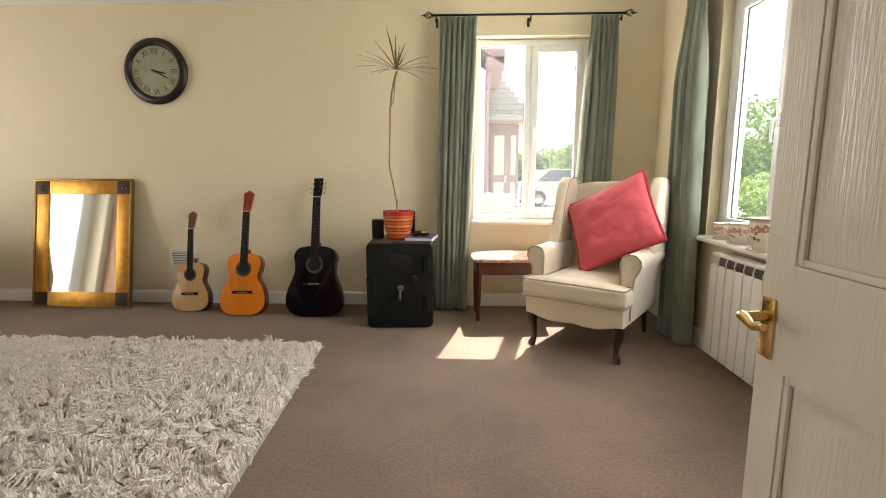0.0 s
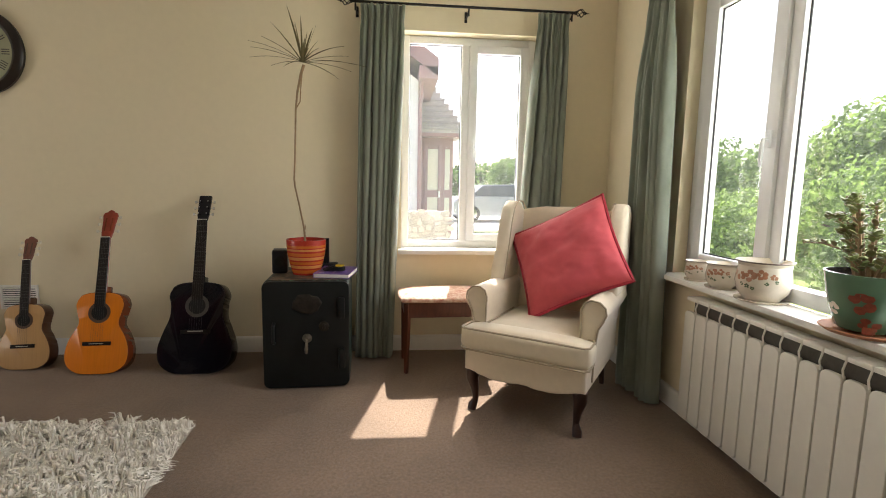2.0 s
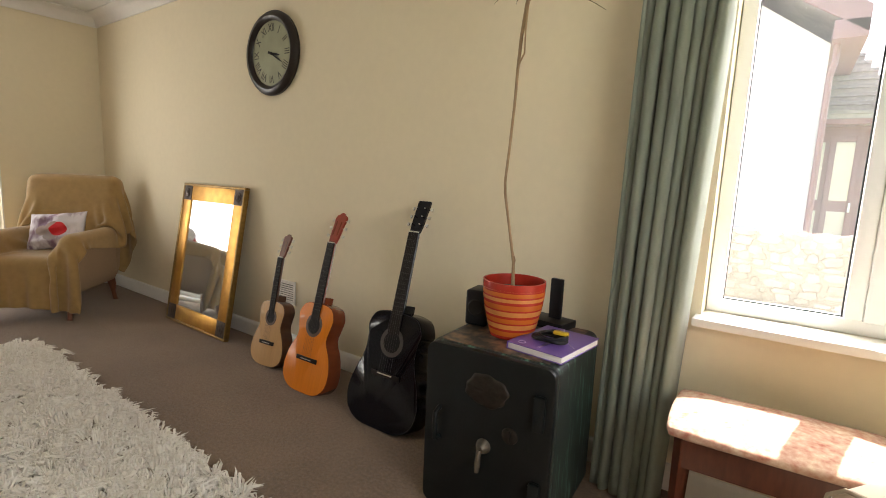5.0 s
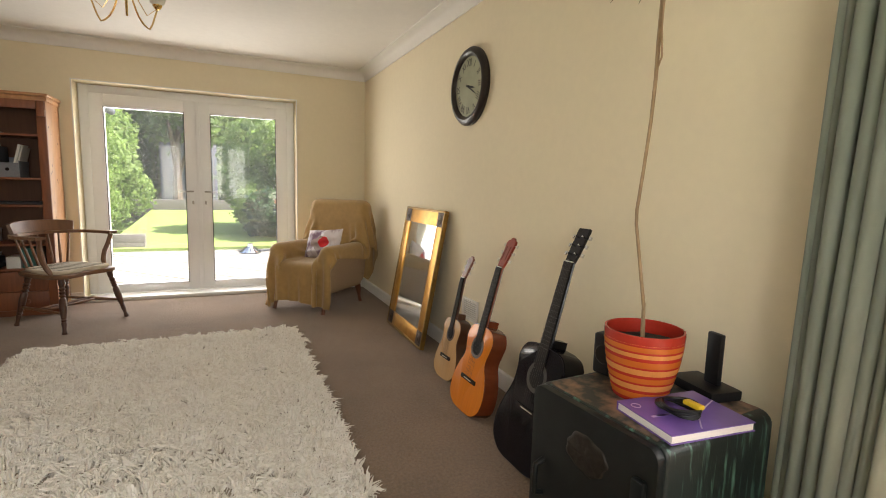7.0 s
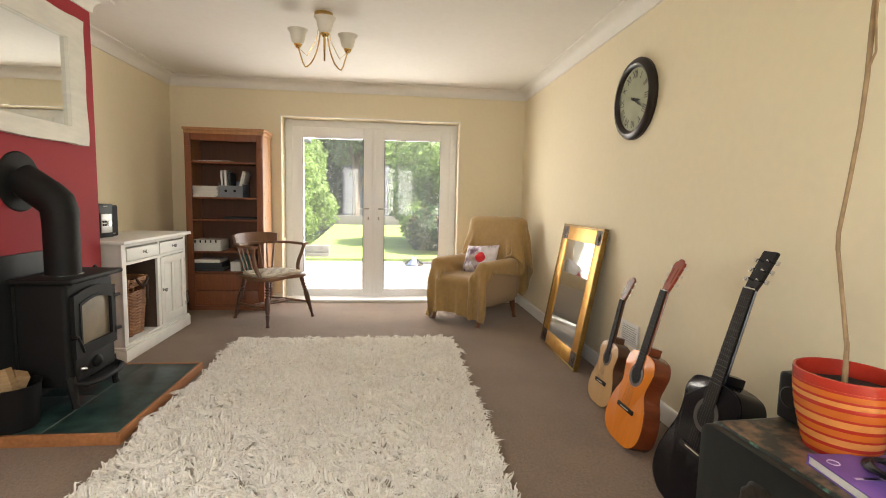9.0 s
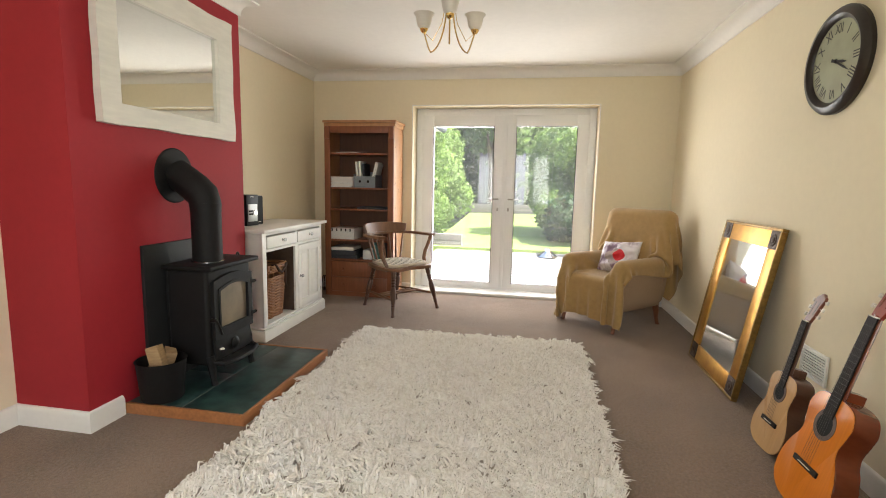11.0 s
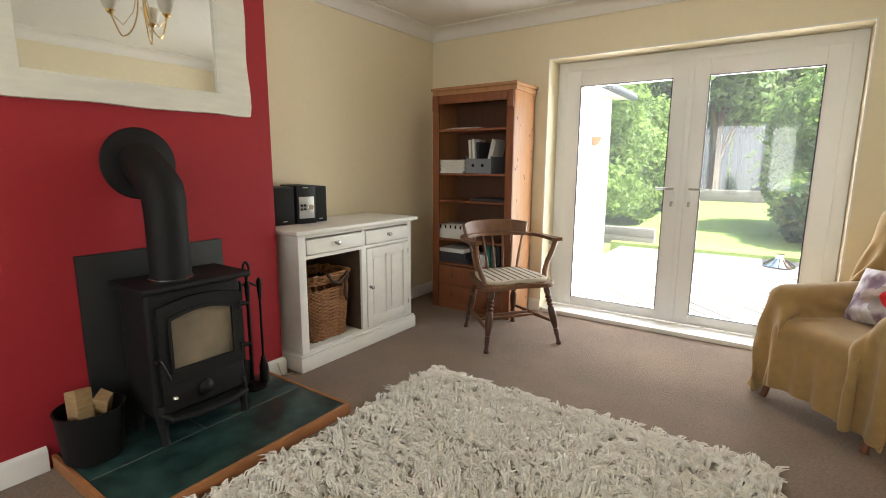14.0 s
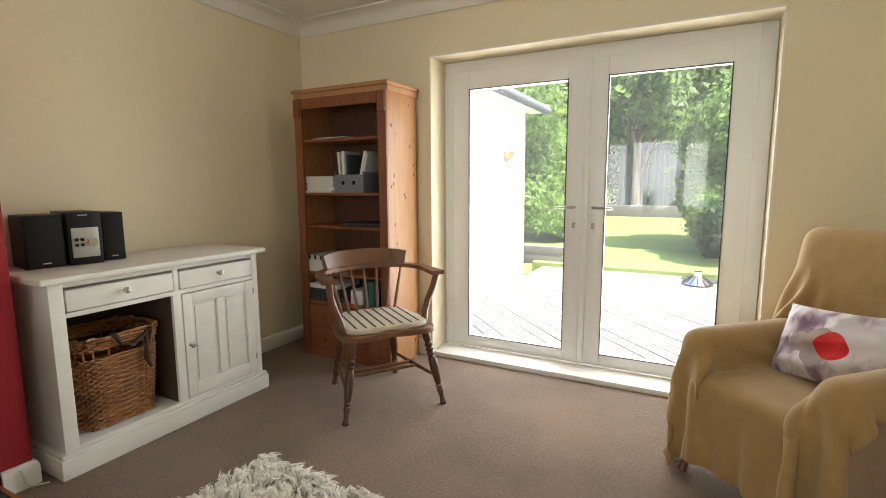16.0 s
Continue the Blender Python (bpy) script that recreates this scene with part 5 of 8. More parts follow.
tube(bm, [(0.195, 0.675, 0.39), (0.185, 0.685, 0.36), (0.165, 0.69, 0.30)], [0.008, 0.007, 0.007], 8)
part("handle", bm, M["iron"], sd, "dark iron latch handle")
for z in (0.335, 0.54):
    bm = bmesh.new()
    tube(bm, [(-0.19, 0.655, z - 0.02), (-0.19, 0.655, z + 0.02)], 0.012, 10)
    tube(bm, [(-0.185, 0.655, z), (-0.235, 0.665, z)], [0.012, 0.009], 10)
    part("hinge", bm, M["stove"], sd)
part("ash_door", B((-0.18, 0.18, 0.64, 0.655, 0.135, 0.262), bevel=0.006), M["stove"], stove)
for x, r in ((0.0, 0.035), (0.14, 0.015)):
    bm = bmesh.new()
    lathe(bm, [(r, 0.0), (r, 0.012), (r * 0.7, 0.02), (r * 0.35, 0.028), (0, 0.03)], 24, Matrix.Translation((x, 0.655, 0.20)) @ Matrix.Rotation(-math.pi / 2, 4, "X"))
    part("air_knob", bm, M["chrome"] if x else M["stove"], stove, "steel air control knob" if x else "round air control")
bm = bmesh.new()
tube(bm, [(-0.19, 0.65, 0.135), (-0.17, 0.70, 0.125), (-0.08, 0.725, 0.12), (0.08, 0.725, 0.12), (0.17, 0.70, 0.125), (0.19, 0.65, 0.135)], [0.012, 0.014, 0.014, 0.014, 0.014, 0.012], 8)
box(bm, -0.18, 0.18, 0.64, 0.71, 0.112, 0.122, 0.003)
part("ash_lip", bm, M["stove"], stove)
flue = thing("flue_pipe", "black stove flue pipe bending into the wall", "flue", pose(-2.045, 0.0, 0.0))
bm = bmesh.new()
tube(bm, [(0, 0.535, 0.757), (0, 0.535, 1.095)], 0.083, 28)
tube(bm, [(0, 0.535, 1.075), (0, 0.535, 1.10)], 0.086, 28)
tube(bm, [(0, 0.535, 1.05), (0, 0.535, 1.10), (0, 0.52, 1.145), (0, 0.475, 1.185), (0, CY + 0.008, 1.275)], [0.0845, 0.085, 0.089, 0.089, 0.086], 28)
part("pipe", bm, M["stove"], flue)
bm = bmesh.new()
lathe(bm, [(0, 0.008), (0.150, 0.008), (0.158, 0.004), (0.160, 0.0005)], 48, Matrix.Translation((0, CY, 1.255)) @ Matrix.Rotation(-math.pi / 2, 4, "X"))
part("wall_plate", bm, M["stove"], flue, "round black wall plate")
bm = bmesh.new()
lathe(bm, [(0.086, 0.757), (0.092, 0.757), (0.092, 0.761), (0.086, 0.764)], 28, Matrix.Translation((0, 0.535, 0)))
part("collar", bm, M["chrome"], flue, "bright sealing collar")

bucket = thing("log_bucket", "black metal log bucket with split logs", "bucket", pose(-1.70, 0.48, HB + 0.001))
bm = bmesh.new()
lathe(bm, [(0, 0.0), (0.10, 0.0), (0.105, 0.01), (0.122, 0.205), (0.127, 0.215), (0.121, 0.217), (0.116, 0.20), (0.098, 0.02), (0, 0.015)], 36)
part("pail", bm, M["stove"], bucket)
for k, (x, y, z, rx, ry, rz, w, h, l) in enumerate(((0.03, 0.02, 0.19, 18, -8, 10, 0.085, 0.065, 0.22), (-0.045, -0.01, 0.165, -18, 14, 40, 0.075, 0.06, 0.19), (0.01, -0.05, 0.12, -30, 5, 80, 0.06, 0.05, 0.16))):
    bm = bmesh.new()
    slab(bm, [(-w / 2, -h / 2), (w / 2, -h / 2.2), (w / 2.4, h / 2), (-w / 3, h / 2.4)], -l / 2, l / 2, 0.003, 1, Matrix.Translation((x, y, z)) @ Euler((radians(rx), radians(ry), radians(rz))).to_matrix().to_4x4())
    part("log", bm, M["log"], bucket, "pale split firewood log")

tools = thing("fire_tools", "black iron companion set with poker, brush and shovel", "fire tools", pose(-2.46, 0.46, HB + 0.001) @ Matrix.Diagonal((0.95, 1, 1.11, 1)))
bm = bmesh.new()
lathe(bm, [(0, 0.0), (0.075, 0.0), (0.075, 0.012), (0.03, 0.02), (0.01, 0.03), (0.008, 0.05)], 24)
tube(bm, [(0, 0, 0.03), (0, 0, 0.56)], 0.010, 8)
tube(bm, [(-0.06, 0, 0.50), (0, 0, 0.53), (0.06, 0, 0.50)], 0.006, 8)
tube(bm, [(0.018 * math.sin(a), 0, 0.59 + 0.035 * -math.cos(a)) for a in (i * math.pi / 8 for i in range(17))], 0.007, 8)
part("stand", bm, M["iron"], tools)
for x, kind in ((-0.055, "brush"), (0.02, "poker"), (0.058, "shovel")):
    bm = bmesh.new()
    y = 0.03 if x < 0.05 else 0.022
    tube(bm, [(x, y, 0.14), (x, y, 0.52)], 0.007, 8)
    tube(bm, [(x, y, 0.44), (x, y, 0.52), (x, y, 0.545)], [0.010, 0.015, 0.008], 8)
    if kind == "brush":
        lathe(bm, [(0, 0.02), (0.028, 0.02), (0.024, 0.10), (0.01, 0.15), (0, 0.15)], 14, Matrix.Translation((x, y, 0)))
    elif kind == "shovel":
        box(bm, x - 0.035, x + 0.035, y - 0.012, y + 0.004, 0.03, 0.15, 0.005)
    else:
        tube(bm, [(x, y, 0.14), (x, y, 0.05), (x + 0.02, y, 0.04)], 0.0045, 8)
    part(kind, bm, M["iron"], tools)

# ---- white framed mirror over the stove ----
M["limewash"] = material("limewashed_white_wood", (0.74, 0.71, 0.63), 0.6, vary=0.08, grain=9, stain=5, stretch=(1, 1, 5), bump=0.25, bump_scale=40)
wm = thing("wall_mirror", "mirror in a wide rough white-painted wooden frame", "mirror", Matrix.Translation((0, CY, 0)))


def wavy(x0, x1, z0, z1, amp, n=14):
    pts = []
    for (a, b) in (((x0, z0), (x1, z0)), ((x1, z0), (x1, z1)), ((x1, z1), (x0, z1)), ((x0, z1), (x0, z0))):
        for i in range(n):
            t = i / n
            x, z = a[0] + (b[0] - a[0]) * t, a[1] + (b[1] - a[1]) * t
            w = amp * noise.noise((x * 4, z * 4, 2.0)) if 0 < i else 0
            pts.append((x + (w if a[0] == b[0] else 0), z + (w if a[1] == b[1] else 0)))
    return pts


bm = ring(wavy(-2.595, -1.532, 1.50, 2.265, 0.014), wavy(-2.435, -1.648, 1.602, 2.125, 0.0), 0.004, 0.045)
es = [e for e in bm.edges if e.is_manifold and e.calc_face_angle(0) > 1.2]
bmesh.ops.bevel(bm, geom=es, offset=0.006, segments=2, affect="EDGES")
part("frame", bm, M["limewash"], wm, "rough white wooden frame with uneven edges")
part("glass", B((-2.44, -1.643, 0.018, 0.022, 1.597, 2.13)), M["mirror"], wm, "silvered mirror glass")
part("backing", B((-2.50, -1.57, 0.0005, 0.012, 1.56, 2.19)), M["oak"], wm)

# ---- white sideboard ----
M["shabby"] = material("white_painted_wood", (0.82, 0.80, 0.745), 0.5, vary=0.05, grain=12, stain=5, stretch=(1, 1, 2), bump=0.12, bump_scale=30)
# bare wood, with the shade inside the open bay put into its colour
M["shaded_inside"] = material("shadowed_bare_wood", (0.11, 0.065, 0.042), 0.8, vary=0.2, bump=0.1)
M["crystal"] = material("glass_knob", (0.62, 0.62, 0.60), 0.12, metal=0.6, vary=0.1, bump=0.02)
sb = thing("sideboard", "white painted wooden sideboard with open bay, drawers and door", "sideboard")
X0, X1, YF, YB = -3.885, -2.825, 0.43, -0.055
part("top", B((-3.925, -2.785, YB, 0.472, 0.845, 0.872), bevel=0.008, seg=3), M["shabby"], sb)
part("plinth", B((-3.912, -2.798, YB + 0.005, 0.452, 0.0, 0.088), bevel=0.006), M["shabby"], sb)
part("plinth_moulding", B((-3.905, -2.805, YB + 0.005, 0.445, 0.088, 0.105), bevel=0.006), M["shabby"], sb)
part("side_panel", B((X1 - 0.03, X1, YB + 0.005, YF - 0.002, 0.105, 0.845), bevel=0.003), M["shabby"], sb)
part("side_panel", B((X0, X0 + 0.03, YB + 0.005, YF - 0.002, 0.105, 0.845), bevel=0.003), M["shabby"], sb)
part("divider", B((-3.385, -3.355, YB + 0.005, YF - 0.021, 0.105, 0.70)), M["shaded_inside"], sb)
part("back_panel", B((X0 + 0.03, X1 - 0.03, YB + 0.006, YB + 0.016, 0.105, 0.845)), M["shaded_inside"], sb)
part("floor_board", B((X0 + 0.03, X1 - 0.03, YB + 0.016, YF - 0.021, 0.105, 0.118)), M["shabby"], sb)
part("face_frame", B((X1 - 0.055, X1, YF - 0.02, YF, 0.106, 0.845), (X0, X0 + 0.04, YF - 0.02, YF, 0.106, 0.845), (-3.395, -3.35, YF - 0.02, YF, 0.119, 0.705), (X0 + 0.04, X1 - 0.055, YF - 0.0201, YF - 0.0005, 0.69, 0.712), (X0 + 0.04, X1 - 0.055, YF - 0.0201, YF - 0.0005, 0.82, 0.845), (-3.385, -3.36, YF - 0.02, YF, 0.712, 0.82), (X0 + 0.04, X1 - 0.055, YF - 0.0201, YF - 0.0005, 0.106, 0.122), bevel=0.002), M["shabby"], sb)


def knob(parent, x, y, z):
    bm = bmesh.new()
    lathe(bm, [(0.011, 0.0), (0.011, 0.003), (0.005, 0.006), (0.005, 0.012), (0.013, 0.018), (0.016, 0.025), (0.013, 0.032), (0.0, 0.035)], 12, Matrix.Translation((x, y, z)) @ Matrix.Rotation(-math.pi / 2, 4, "X"))
    return part("knob", bm, M["crystal"], parent, "clear glass knob")


for a, b in ((-3.358, -2.882), (-3.843, -3.388)):
    dr = part("drawer", B((a + 0.003, b - 0.003, YB + 0.06, YF + 0.006, 0.716, 0.808), bevel=0.005), M["shabby"], sb, "white drawer front")
    knob(dr, (a + b) / 2, YF + 0.006, 0.768)
cd = part("door", B((-3.842, -3.79, YF - 0.016, YF + 0.005, 0.126, 0.686), (-3.45, -3.398, YF - 0.016, YF + 0.005, 0.126, 0.686), (-3.79, -3.45, YF - 0.0155, YF + 0.0045, 0.626, 0.6855), (-3.79, -3.45, YF - 0.0155, YF + 0.0045, 0.1265, 0.196), (-3.643, -3.597, YF - 0.0155, YF + 0.0045, 0.196, 0.626), bevel=0.003), M["shabby"], sb, "white panelled cupboard door")
for a, b in ((-3.79, -3.643), (-3.597, -3.45)):
    part("panel", B((a - 0.002, b + 0.002, YF - 0.014, YF - 0.006, 0.194, 0.628), (a + 0.016, b - 0.016, YF - 0.007, YF - 0.001, 0.214, 0.608), bevel=0.002), M["shabby"], cd)
knob(cd, -3.425, YF + 0.005, 0.415)
for z in (0.20, 0.60):
    part("hinge", B((-3.85, -3.84, YF + 0.0005, YF + 0.006, z, z + 0.035), bevel=0.002), M["lever"], cd, "small dull steel hinge")

# ---- wicker basket ----
M["wicker"] = material("honey_brown_wicker", (0.44, 0.20, 0.065), 0.5, vary=0.3, grain=50, stain=12, second=(0.15, 0.055, 0.018), bump=0.2)
M["rope"] = material("dark_leather_strap", (0.06, 0.025, 0.012), 0.7, vary=0.25, grain=60, bump=0.4)
bk = thing("wicker_basket", "tall honey-brown wicker basket with leather straps", "basket", pose(-3.115, 0.235, 0.119))


def basket_path(z, off, n=72):
    t = z / 0.44
    hx, hy, r = 0.155 + 0.035 * t, 0.125 + 0.03 * t, 0.06
    pts = []
    for k in range(n):
        a = 2 * math.pi * k / n
        c, s_ = math.cos(a), math.sin(a)
        e = 0.45
        x, y = math.copysign(abs(c) ** e, c) * hx, math.copysign(abs(s_) ** e, s_) * hy
        w = 0.0075 * math.cos(k * math.pi / 2 + off * math.pi)
        L = math.hypot(x, y)
        pts.append((x * (1 + w / L), y * (1 + w / L), z + 0.0015 * noise.noise((x * 20, y * 20, z * 30))))
    return pts


bm = bmesh.new()
n_row = 35
for j in range(n_row):
    p = basket_path(0.008 + j * 0.0118, j % 2)
    if j in (29, 30, 31):
        continue
    tube(bm, p + [p[0]], 0.0064, 6, False)
weave = part("weave", bm, M["wicker"], bk, "woven willow strands")
weave["kind"] = "stuff"
for k in range(18):
    p0, p1 = basket_path(0.0, 0)[k * 4 + 1], basket_path(0.43, 0)[k * 4 + 1]
    bm = bmesh.new()
    tube(bm, [p0, p1], 0.0045, 6)
    part("stake", bm, M["wicker"], bk)
for dz in (0.0, 0.012):
    bm = bmesh.new()
    p = [(x * 1.02, y * 1.02, z + 0.004 * math.sin(i * 0.9 + dz * 200)) for i, (x, y, z) in enumerate(basket_path(0.425 + dz, 0))]
    tube(bm, p + [p[0]], 0.008, 6, False)
    part("rim", bm, M["wicker"], bk)
part("base", B((-0.145, 0.145, -0.115, 0.115, 0.0, 0.012), bevel=0.004), M["wicker"], bk)
bm = bmesh.new()
tube(bm, [(-0.12, 0.150, 0.36), (-0.125, 0.168, 0.435), (-0.09, 0.175, 0.41), (-0.03, 0.178, 0.375), (0.02, 0.178, 0.40), (0.04, 0.165, 0.44), (0.03, 0.12, 0.435)], 0.010, 7)
tube(bm, [(-0.105, 0.163, 0.43), (-0.10, 0.172, 0.36), (-0.095, 0.172, 0.29), (-0.115, 0.168, 0.24)], [0.011, 0.010, 0.012, 0.008], 7)
part("strap", bm, M["rope"], bk, "dark leather carrying strap")

# ---- stereo ----
M["silver"] = material("silver_plastic", (0.45, 0.45, 0.44), 0.35, metal=0.4, vary=0.05, bump=0.02)
st = thing("stereo", "black compact stereo with silver control panel", "stereo", pose(-3.11, 0.09, 0.873, 0, 0, -8))
part("cabinet", B((-0.075, 0.065, -0.11, 0.10, 0.0, 0.25), bevel=0.006), M["black"], st)
cp = part("control_panel", B((-0.058, 0.052, 0.1, 0.106, 0.035, 0.175), bevel=0.003), M["silver"], st, "silver control panel")
for x, z, r in ((-0.028, 0.105, 0.021), (0.035, 0.12, 0.008), (0.012, 0.12, 0.008), (0.035, 0.095, 0.008), (0.012, 0.095, 0.008)):
    bm = bmesh.new()
    lathe(bm, [(r, 0), (r, 0.006), (r * 0.85, 0.009), (0, 0.009)], 20, Matrix.Translation((x, 0.106, z)) @ Matrix.Rotation(-math.pi / 2, 4, "X"))
    part("dial" if r > 0.01 else "button", bm, M["chrome"] if r > 0.01 else M["black"], cp)
part("marking", B((-0.02, 0.02, 0.1, 0.1008, 0.232, 0.236)), M["bone"], st)
for x0, x1, dy in ((0.075, 0.225, 0.01), (-0.19, -0.085, -0.02)):
    sp = thing("loudspeaker", "black stereo loudspeaker on the sideboard", "speaker", pose(-3.11, 0.09 + dy, 0.873, 0, 0, -8), group="stereo loudspeakers")
    part("cabinet", B((x0, x1, -0.12, 0.075, 0.0, 0.24), bevel=0.005), M["black"], sp)
    part("grille", B((x0 + 0.006, x1 - 0.006, 0.075, 0.083, 0.008, 0.232), bevel=0.006), M["stove"], sp, "black cloth grille")
    part("marking", B(((x0 + x1) / 2 - 0.015, (x0 + x1) / 2 + 0.015, 0.083, 0.0838, 0.02, 0.025)), M["bone"], sp)
lead = thing("lead", "pale cable looping from skirting behind the sideboard", "cable")
bm = bmesh.new()
tube(bm, [(-2.69, CY + 0.025, 0.09), (-2.70, CY + 0.035, 0.03), (-2.72, CY + 0.03, 0.006), (-2.77, CY + 0.06, 0.006)], 0.004, 6)
part("flex", bm, M["bone"], lead)

# ---- bookcase ----
M["bookpine"] = material("orange_pine_with_knots", (0.50, 0.245, 0.105), 0.42, vary=0.15, grain=7, stain=3, stretch=(7, 7, 0.8), bump=0.06)
# same pine: shade on fronts, shelves and back put into darker colours
M["shaded_pine"] = material("red_brown_shaded_pine_fronts", (0.27, 0.09, 0.036), 0.42, vary=0.18, grain=7, stain=3, stretch=(7, 7, 0.8), bump=0.06)
M["shaded_pineback"] = material("brown_shaded_pine_back", (0.14, 0.06, 0.030), 0.6, vary=0.15, grain=7, stretch=(7, 7, 0.8), bump=0.06)
M["knot"] = material("dark_pine_knot", (0.13, 0.045, 0.018), 0.5, vary=0.3, grain=60, bump=0.05)
bc = thing("bookcase", "tall orange pine bookcase with open shelves and drawers", "bookcase")
BX0, BX1, BY0, BY1 = -4.845, -4.485, 0.215, 0.985
part("side_panel", B((BX0, BX1, BY0, BY0 + 0.025, 0.0, 1.83), bevel=0.002), M["bookpine"], bc)
sp_ = part("side_panel", B((BX0, BX1, BY1 - 0.025, BY1, 0.0, 1.83), bevel=0.002), M["bookpine"], bc)
rng = random.Random(3)
for k in range(20):
    bm = bmesh.new()
    r = rng.uniform(0.004, 0.009)
    lathe(bm, [(0, 0.0006), (r, 0.0)], 10, Matrix.Translation((rng.uniform(BX0 + 0.03, BX1 - 0.03), BY1 + 0.0002, rng.uniform(0.1, 1.78))) @ Matrix.Rotation(-math.pi / 2, 4, "X") @ Matrix.Diagonal((1, rng.uniform(1.1, 1.9), 1, 1)))
    part("knot", bm, M["knot"], sp_)
part("back_panel", B((BX0, BX0 + 0.008, BY0 + 0.025, BY1 - 0.025, 0.02, 1.83)), M["shaded_pineback"], bc)
part("cornice", B((BX0 - 0.01, BX1 + 0.02, BY0 - 0.02, BY1 + 0.02, 1.868, 1.893), (BX0 - 0.008, BX1 + 0.008, BY0 - 0.01, BY1 + 0.01, 1.83, 1.868), bevel=0.006), M["bookpine"], bc)
part("face_post", B((BX1, BX1 + 0.018, BY0, BY0 + 0.065, 0.0, 1.83), bevel=0.004), M["shaded_pine"], bc)
part("face_post", B((BX1, BX1 + 0.018, BY1 - 0.065, BY1, 0.0, 1.83), bevel=0.004), M["shaded_pine"], bc)
part("head_rail", B((BX1, BX1 + 0.016, BY0 + 0.065, BY1 - 0.065, 1.76, 1.83), bevel=0.003), M["shaded_pine"], bc)
for y in (BY0, BY1 - 0.065):
    part("corbel", B((BX1 + 0.018, BX1 + 0.03, y + 0.004, y + 0.061, 1.70, 1.83), bevel=0.01), M["shaded_pine"], bc)
SHELF = (1.553, 1.188, 0.959, 0.625, 0.41)
for z in SHELF:
    part("shelf", B((BX0 + 0.008, BX1 + 0.004, BY0 + 0.025, BY1 - 0.025, z - 0.018, z), bevel=0.002), M["shaded_pine"], bc)
for z0, z1 in ((0.05, 0.21), (0.215, 0.385)):
    d = part("drawer", B((BX1 - 0.3, BX1 + 0.014, BY0 + 0.068, BY1 - 0.068, z0, z1), bevel=0.005), M["shaded_pine"], bc, "pine drawer front")
    for y in (0.42, 0.78):
        bm = bmesh.new()
        lathe(bm, [(0.008, 0), (0.008, 0.008), (0.017, 0.016), (0.014, 0.026), (0, 0.028)], 14, Matrix.Translation((BX1 + 0.014, y, (z0 + z1) / 2)) @ Matrix.Rotation(math.pi / 2, 4, "Y"))
        part("knob", bm, M["shaded_pine"], d)
part("plinth", B((BX1 - 0.02, BX1 + 0.012, BY0 + 0.065, BY1 - 0.065, 0.0, 0.048)), M["shaded_pine"], bc)
M["grey"] = material("grey_card", (0.22, 0.24, 0.28), 0.7, vary=0.1, bump=0.05)
M["slategrey"] = material("dark_grey_fabric", (0.05, 0.055, 0.065), 0.8, vary=0.2, bump=0.2)
M["teal"] = material("teal_card", (0.03, 0.16, 0.14), 0.6, vary=0.1, bump=0.05)
M["whitecard"] = material("white_card", (0.72, 0.72, 0.70), 0.7, vary=0.08, bump=0.05)
stack = thing("paper_stack", "uneven stack of white papers and magazines", "papers")
z = 1.1885
rng = random.Random(2)
for k in range(9):
    h = rng.uniform(0.008, 0.017)
    dx, dy = rng.uniform(-0.008, 0.008), rng.uniform(-0.012, 0.012)
    part("magazine", B((-4.72 + dx, -4.50 + dx, 0.275 + dy, 0.52 + dy, z + 0.0004, z + h), bevel=0.001), M["paper"] if k % 3 else M["whitecard"], stack)
    z += h
fb = thing("file_box", "grey cardboard magazine file box with finger holes", "box")
part("tray", B((-4.74, -4.505, 0.53, 0.535, 1.189, 1.33), (-4.74, -4.505, 0.765, 0.77, 1.189, 1.33), (-4.51, -4.505, 0.535, 0.765, 1.189, 1.31), (-4.74, -4.735, 0.535, 0.765, 1.189, 1.36), (-4.735, -4.51, 0.535, 0.765, 1.189, 1.194)), M["grey"], fb)
for y in (0.60, 0.69):
    bm = bmesh.new()
    lathe(bm, [(0, 0.001), (0.014, 0.0005)], 16, Matrix.Translation((-4.5048, y, 1.255)) @ Matrix.Rotation(math.pi / 2, 4, "Y"))
    part("finger_hole", bm, M["hole"], fb)
for k, (y, w, h, t) in enumerate(((0.56, 0.018, 0.27, 4), (0.592, 0.022, 0.275, 3), (0.63, 0.02, 0.25, 2), (0.70, 0.02, 0.28, -14), (0.725, 0.012, 0.26, -14))):
    bd = thing("folder", "white paper folder standing in the file box", "folder", pose(-4.62, y, 1.1945, t, 0, 0), group="folders in the file box")
    part("cover", B((-0.09, 0.10, 0, w, 0, h), bevel=0.002), M["whitecard"] if k != 2 else M["slategrey"], bd)
tl = thing("papers", "few loose papers lying on the top shelf", "papers")
for k in range(3):
    part("sheet", B((-4.72 + k * 0.01, -4.52 + k * 0.01, 0.28 + k * 0.05, 0.52 + k * 0.06, 1.5535 + k * 0.004, 1.557 + k * 0.004)), M["paper"], tl)
solid("laptop_sleeve", B((-4.76, -4.52, 0.56, 0.90, 0.9595, 0.982), bevel=0.01), M["slategrey"], "thin dark sleeve lying on the shelf", "sleeve")
bx = thing("storage_box", "grey cardboard box with striped lid on the shelf", "box")
part("carton", B((-4.76, -4.49, 0.255, 0.54, 0.6255, 0.73), bevel=0.003), M["whitecard"], bx)
for k in range(11):
    part("lid_stripe", B((-4.488, -4.484, 0.257 + k * 0.0258, 0.2705 + k * 0.0258, 0.712, 0.742)), M["black"] if k % 2 else M["whitecard"], bx)
